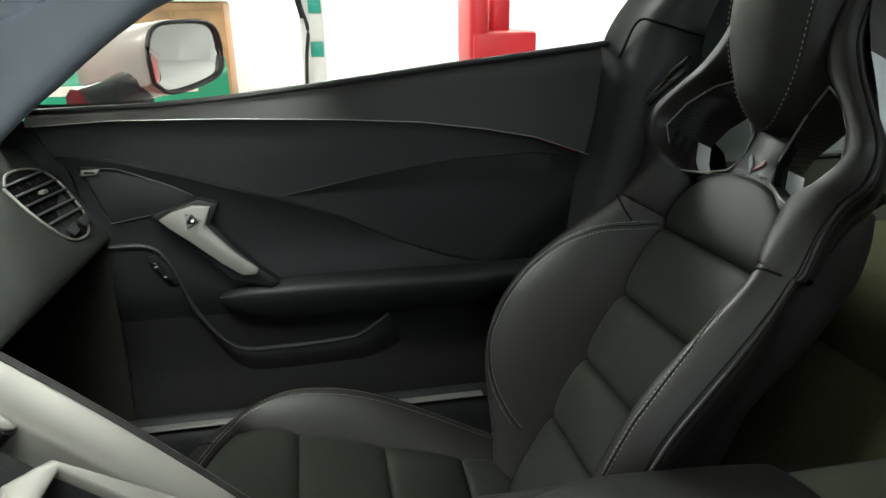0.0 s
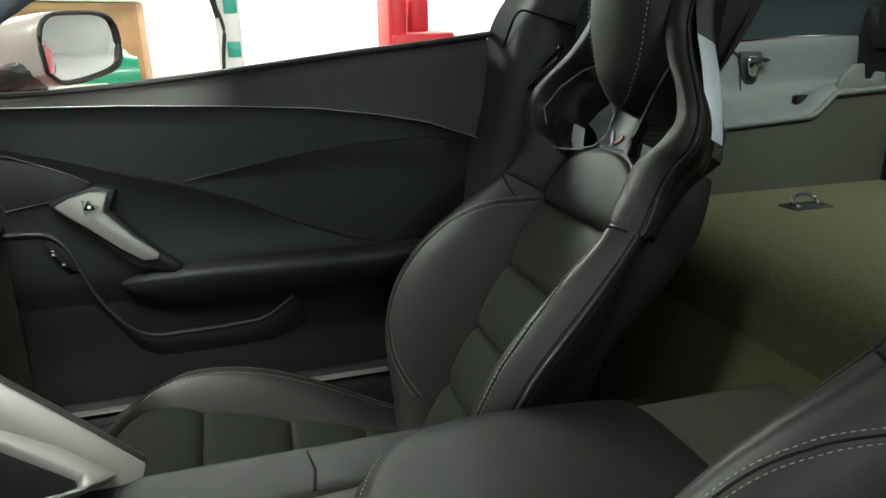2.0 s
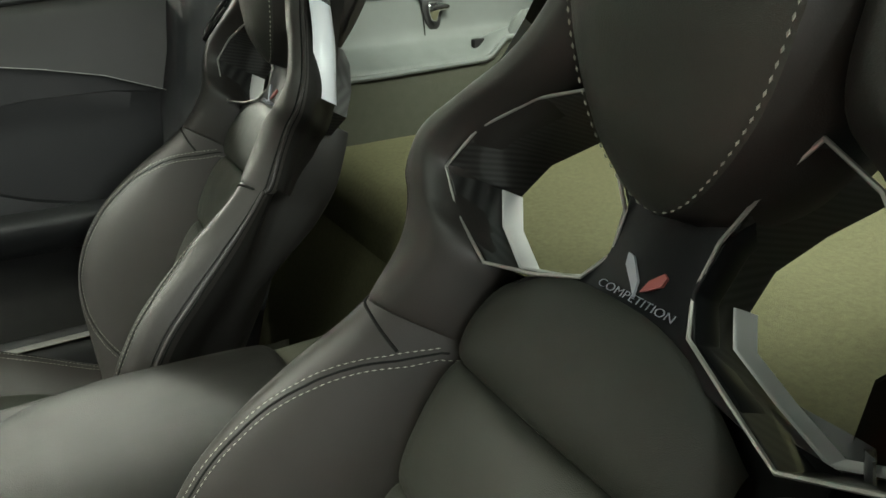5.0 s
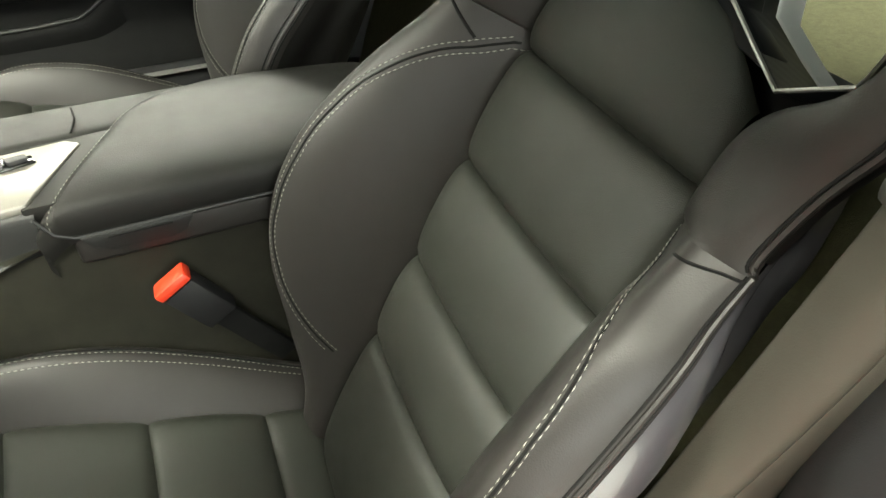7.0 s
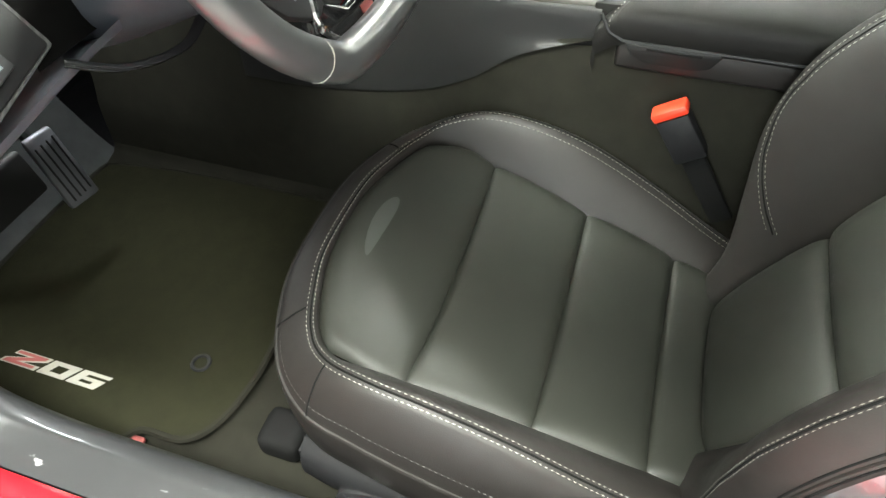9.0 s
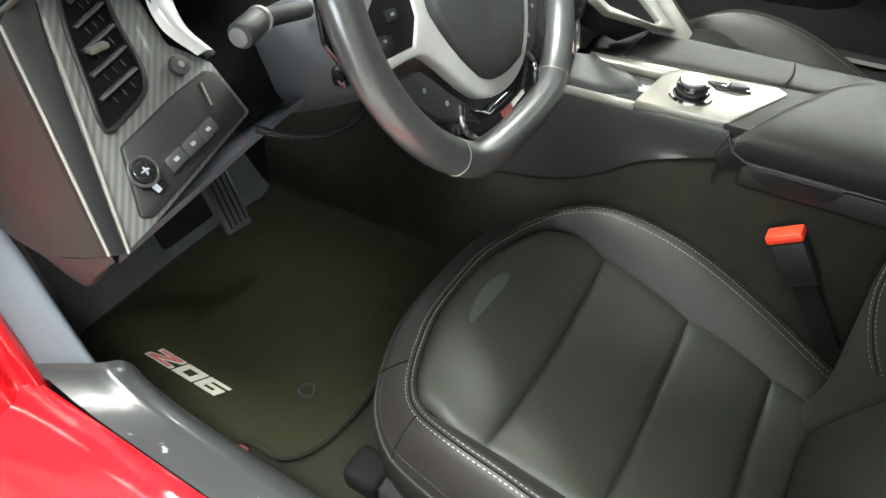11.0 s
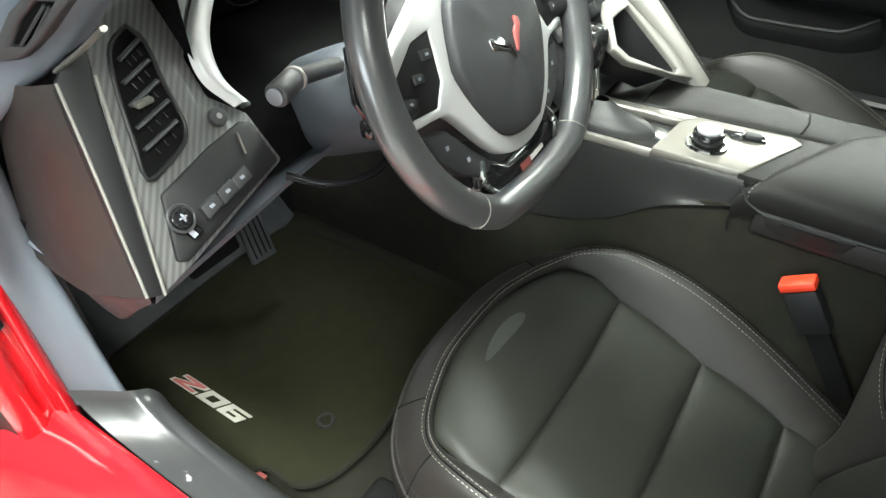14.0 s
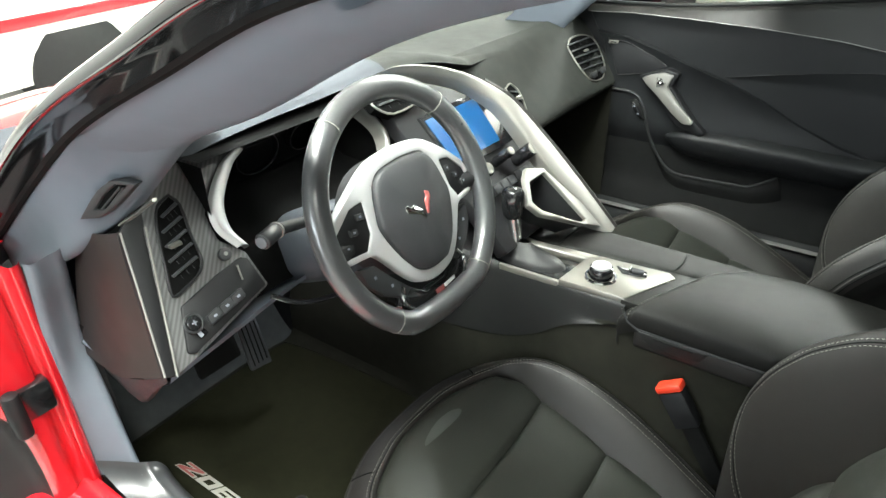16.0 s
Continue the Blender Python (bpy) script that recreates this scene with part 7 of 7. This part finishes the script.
mos = [(p[0], p[1]) for p in curve([(a, b, 0) for a, b in mo + mo[:1]], 4)[:-1]]
part("mat_surface", plate(mos, lambda a, b, h: (a, b, 0.247 + h), 0.010, 0.002), MAT_CARPET, matt)
part("bound_edge", tube([(a, b, 0.2455) for a, b in mos], 0.005, 6, closed=True), CARPET, matt, "bound black edge")
BX, BY = -0.470, -0.563


def on_mat(a, b):
    return (BX + 0.155 * (a + 0.10 * (b - 0.5)), BY - 0.023 * (1 - b))


def badge_shape(pts, h):
    return plate([on_mat(a, b) for a, b in pts], lambda p, q, e: (p, q, 0.2478 + h + e), 0.0016, 0)


part("badge_shape", badge_shape([(0.0, 1.0), (0.36, 1.0), (0.36, 0.70), (0.17, 0.30), (0.36, 0.30), (0.36, 0.0), (-0.02, 0.0), (-0.02, 0.32), (0.17, 0.70), (0.0, 0.70)], 0.0004), BADGE_GREY, matt, "pale badge outline")
part("badge_shape", badge_shape([(0.02, 0.94), (0.33, 0.94), (0.33, 0.74), (0.11, 0.24), (0.33, 0.24), (0.33, 0.06), (0.01, 0.06), (0.01, 0.28), (0.22, 0.76), (0.02, 0.76)], 0.0012), RED_PRINT, matt, "red badge shape")
for outline, hole in (([(0.39, 0.0), (0.68, 0.0), (0.68, 1.0), (0.39, 1.0)], [(0.47, 0.25), (0.60, 0.25), (0.60, 0.75), (0.47, 0.75)]),
                      ([(0.71, 0.0), (1.00, 0.0), (1.00, 0.62), (0.79, 0.62), (0.79, 0.80), (1.00, 0.80), (1.00, 1.0), (0.71, 1.0)], [(0.79, 0.22), (0.92, 0.22), (0.92, 0.42), (0.79, 0.42)])):
    part("badge_shape", plate([on_mat(a, b) for a, b in outline], lambda p, q, e: (p, q, 0.2482 + e), 0.0016, 0, holes=[[on_mat(a, b) for a, b in hole]]), BADGE_GREY, matt, "pale hollow badge shape")
part("eyelet", tube([(-0.205 + 0.012 * math.cos(a), -0.505 + 0.012 * math.sin(a), 0.2485) for a in np.linspace(0, 2 * math.pi, 17)[:-1]], 0.003, 6, closed=True), RUBBER, matt, "black fixing eyelet")
part("hook", box(-0.245, -0.215, -0.640, -0.622, 0.236, 0.243, 0.003), RED_PRINT, matt)
lamp = thing("footwell_lamp", (-0.52, -0.25, 0.64), "small lit courtesy lamp under the dashboard", "courtesy lamp")
part("lens", box(-0.535, -0.505, -0.265, -0.235, 0.640, 0.646, 0.002), LAMP_GLOW, lamp)
part("housing", box(-0.540, -0.500, -0.270, -0.230, 0.647, 0.668, 0.003), PLASTIC, lamp)
ped = thing("accelerator_pedal", (-0.50, -0.352, 0.35), "metal-faced accelerator pedal with rubber ribs", "pedal")
PB = [(-0.026, -0.055), (0.028, -0.062), (0.026, 0.055), (-0.022, 0.06)]
part("pedal_face", plate(PB, lambda a, b, h: (-0.48 - 0.25 * b + h, -0.352 + a, 0.405 + b), 0.010, 0.004), PEDAL_FACE, ped)
for i in range(4):
    part("rib", tube([(-0.478 - 0.25 * -0.045, -0.368 + 0.011 * i, 0.360), (-0.478 - 0.25 * 0.045, -0.368 + 0.011 * i, 0.450)], 0.0016, 6), RUBBER, ped)
part("pedal_arm", tube([(-0.50, -0.352, 0.43), (-0.56, -0.352, 0.52), (-0.62, -0.352, 0.63)], 0.009, 8), PLASTIC, ped)
brk = thing("brake_pedal", (-0.48, -0.45, 0.40), "dark wide brake pedal", "pedal")
part("pedal_face", plate([(-0.05, -0.032), (0.05, -0.032), (0.05, 0.03), (-0.05, 0.03)], lambda a, b, h: (-0.455 - 0.3 * b + h, -0.455 + a, 0.455 + b), 0.012, 0.006), RUBBER, brk)
part("pedal_arm", tube([(-0.47, -0.455, 0.46), (-0.54, -0.452, 0.54), (-0.60, -0.45, 0.64)], 0.011, 8), PLASTIC, brk)

# ---------------------------------------------------------------- belts and buckle
buck = thing("belt_buckle", (0.41, -0.147, 0.40), "black seat belt buckle with a red release button", "seat belt buckle")
BA = Vector((0.085, 0.0, -0.13)).normalized()
BS = Vector((0, 1, 0))
BT = BA.cross(BS)
Rm = Matrix((BA, BS, BT)).transposed().to_4x4()
part("body", box(0.006, 0.075, -0.012, 0.012, -0.021, 0.021, 0.004, m=Matrix.Translation((0.330, -0.146, 0.533)) @ Rm), PLASTIC, buck)
part("button", box(-0.007, 0.0065, -0.0125, 0.0125, -0.0225, 0.0225, 0.004, m=Matrix.Translation((0.330, -0.146, 0.533)) @ Rm), RED_PLASTIC, buck, "red release button")
part("stalk", box(0.075, 0.19, -0.005, 0.005, -0.015, 0.015, 0.003, m=Matrix.Translation((0.330, -0.146, 0.533)) @ Rm), SEAL, buck)


# ---------------------------------------------------------------- small fittings
ring_t = thing("cargo_tie_ring", (1.12, 0.373, 0.757), "metal cargo tie-down ring in a black recess", "tie ring")
part("recess", box(1.085, 1.165, 0.352, 0.394, 0.752, 0.7605, 0.004), PLASTIC, ring_t)
part("ring", tube([(1.122 + 0.026 * math.cos(a), 0.373 + 0.010 * math.sin(a), 0.766 + 0.010 * math.sin(a)) for a in np.linspace(0, 2 * math.pi, 25)[:-1]], 0.003, 8, closed=True), CHROME, ring_t)
hl = thing("hatch_handle", (1.165, 0.575, 0.94), "chrome release lever in a black recess", "release lever")
part("recess", plate([(1.141, 1.004), (1.190, 1.004), (1.190, 0.985), (1.183, 0.950), (1.172, 0.936), (1.160, 0.938), (1.150, 0.955), (1.141, 0.985)], lambda a, b, h: (a, 0.589 - h, b), 0.012, 0.003), RUBBER, hl)
part("lever", plate([(1.150, 0.996), (1.176, 0.996), (1.200, 0.990), (1.200, 0.982), (1.176, 0.978), (1.170, 0.958), (1.158, 0.960), (1.152, 0.978)], lambda a, b, h: (a, 0.578 - h, b), 0.010, 0.003), CHROME, hl)
cl = thing("cargo_lamp", (1.50, 0.31, 1.00), "small glowing cargo courtesy lamp", "courtesy lamp")
part("bulb", box(1.488, 1.502, 0.285, 0.325, 1.002, 1.022, 0.004), AMBER, cl)
part("holder", box(1.500, 1.52, 0.27, 0.345, 0.994, 1.030, 0.004), PLASTIC, cl)
badge = thing("sill_badge", (-0.10, -0.815, 0.42), "silver framed fender badge lying on the red rocker", "badge")
part("frame", plate([(-0.128, -0.803), (-0.070, -0.789), (-0.02, -0.840), (-0.10, -0.860)], lambda a, b, h: (a, b, 0.4325 + 0.35 * (b + 0.80) + h), 0.006, 0.003), DULL, badge)
part("dark_field", plate([(-0.118, -0.808), (-0.073, -0.797), (-0.034, -0.836), (-0.096, -0.850)], lambda a, b, h: (a, b, 0.4335 + 0.35 * (b + 0.80) + h), 0.004, 0.001), GLOSS, badge)
hg = thing("door_hinge", (-0.40, -0.80, 0.60), "black steel door check and hinge on the red shut face", "door hinge")
part("leaf", box(-0.410, -0.378, -0.83, -0.765, 0.595, 0.65, 0.006), GLOSS, hg)
part("pin", cylinder((-0.375, -0.82, 0.62), (0, 0, 1), 0.012, 0.075, 16, 0.003), PLASTIC, hg)

# ---------------------------------------------------------------- things in the showroom
pump = thing("fuel_pump", (0.24, 4.15, 0.0), "teal and white vintage fuel pump with a black hose", "fuel pump")
part("cabinet", box(0.14, 0.30, 4.0, 4.4, 0.0, 1.6, 0.02), WHITE, pump)
for z0, z1 in ((0.80, 0.90), (1.08, 1.22), (1.28, 1.45)):
    part("teal_panel", box(0.20, 0.285, 3.985, 4.0, z0, z1, 0.004), TEAL, pump)
part("hose", tube(curve([(0.16, 3.97, 1.30), (0.15, 3.96, 1.15), (0.19, 3.95, 0.98), (0.17, 3.95, 0.80), (0.16, 3.96, 0.5), (0.2, 3.98, 0.3)], 6), 0.012, 8), RUBBER, pump)
part("nozzle", tube([(0.15, 3.96, 1.28), (0.13, 3.96, 1.18), (0.16, 3.96, 1.05)], 0.016, 8), PLASTIC, pump)
ch = thing("armchair", (1.5, 4.2, 0.0), "red vinyl armchair against the bright wall", "armchair")
part("seat", box(1.33, 1.80, 4.0, 4.5, 0.62, 0.93, 0.03, 3), RED_VINYL, ch)
part("backrest", box(1.31, 1.45, 4.02, 4.45, 0.72, 1.24, 0.05, 4), RED_VINYL, ch)
part("armrest", box(1.52, 1.68, 4.25, 4.50, 0.90, 1.175, 0.04, 4), RED_VINYL, ch)
for ax, ay in ((1.36, 4.06), (1.76, 4.06), (1.36, 4.44), (1.76, 4.44)):
    part("leg", cylinder((ax, ay, 0.31), (0, 0, 1), 0.02, 0.62, 10, 0.002), CHROME, ch)
cab = thing("wooden_cabinet", (-0.8, 6.4, 0.0), "warm varnished wooden cabinet with goods on it", "cabinet")
part("carcass", box(-2.1, -0.6, 6.2, 6.7, 0.0, 1.18, 0.02), TIMBER, cab)
part("top", box(-2.15, -0.55, 6.15, 6.75, 1.181, 1.23, 0.01), CREAM, cab)
for k in range(3):
    part("door", box(-2.08 + 0.5 * k, -1.62 + 0.5 * k, 6.18, 6.199, 0.1, 1.1, 0.006), TIMBER, cab)


def old_car(name, x, y, turn, body_mat, roof_mat, label):
    """A classic saloon as body, cabin, windows, wheels."""
    ob = thing(name, (0, 0, 0), label, "classic car")
    rows = [[(px, py, z) for py, z in ((-0.86, 0.30), (-0.90, 0.55), (-0.86, 0.80), (-0.60, zt), (0, zt + 0.03), (0.60, zt), (0.86, 0.80), (0.90, 0.55), (0.86, 0.30))]
            for px, zt in ((-2.4, 0.78), (-2.25, 0.90), (-1.2, 0.95), (0.0, 0.96), (1.2, 0.95), (2.2, 0.92), (2.4, 0.78))]
    part("body", Sheet(rows).mesh(4, 4), body_mat, ob)
    rows = [[(px, py, z) for py, z in ((-0.74, 0.94), (-0.68, zr - 0.06), (-0.5, zr), (0, zr + 0.03), (0.5, zr), (0.68, zr - 0.06), (0.74, 0.94))]
            for px, zr in ((-1.05, 0.98), (-0.75, 1.25), (-0.45, 1.42), (0.4, 1.45), (0.9, 1.36), (1.45, 1.0))]
    part("cabin", Sheet(rows).mesh(4, 4), roof_mat, ob)
    for s in (-1, 1):
        part("side_window", plate([(-0.62, 1.0), (-0.45, 1.34), (0.15, 1.37), (0.15, 1.0)], lambda a, b, h: (a, s * (0.745 - 0.10 * (b - 0.95)) + s * h, b), 0.01, 0.004), DARK_GLASS, ob)
        part("side_window", plate([(0.22, 1.0), (0.22, 1.37), (0.75, 1.34), (1.05, 1.0)], lambda a, b, h: (a, s * (0.745 - 0.10 * (b - 0.95)) + s * h, b), 0.01, 0.004), DARK_GLASS, ob)
        part("side_flash", box(-2.2, 2.2, s * 0.895, s * 0.910, 0.60, 0.66, 0.004), roof_mat, ob)
        for wx in (-1.45, 1.45):
            part("wheel", cylinder((wx, s * 0.80, 0.33), (0, 1, 0), 0.33, 0.2, 28, 0.03), RUBBER, ob)
    part("windscreen", plate([(-0.6, 0.0), (0.6, 0.0), (0.52, 0.42), (-0.52, 0.42)], lambda a, b, h: (-1.06 + 0.62 * b - h, a, 0.985 + b), 0.01, 0.003), DARK_GLASS, ob)
    ob.matrix_basis = pose(x, y, 0, 0, 0, turn)
    return ob


old_car("classic_car", -4.6, 2.2, 100, CREAM, RED_PAINT, "cream and red classic car parked on the showroom floor")
old_car("classic_car", -2.9, 4.2, 15, GREEN, CREAM, "green and cream classic car parked by the wall")
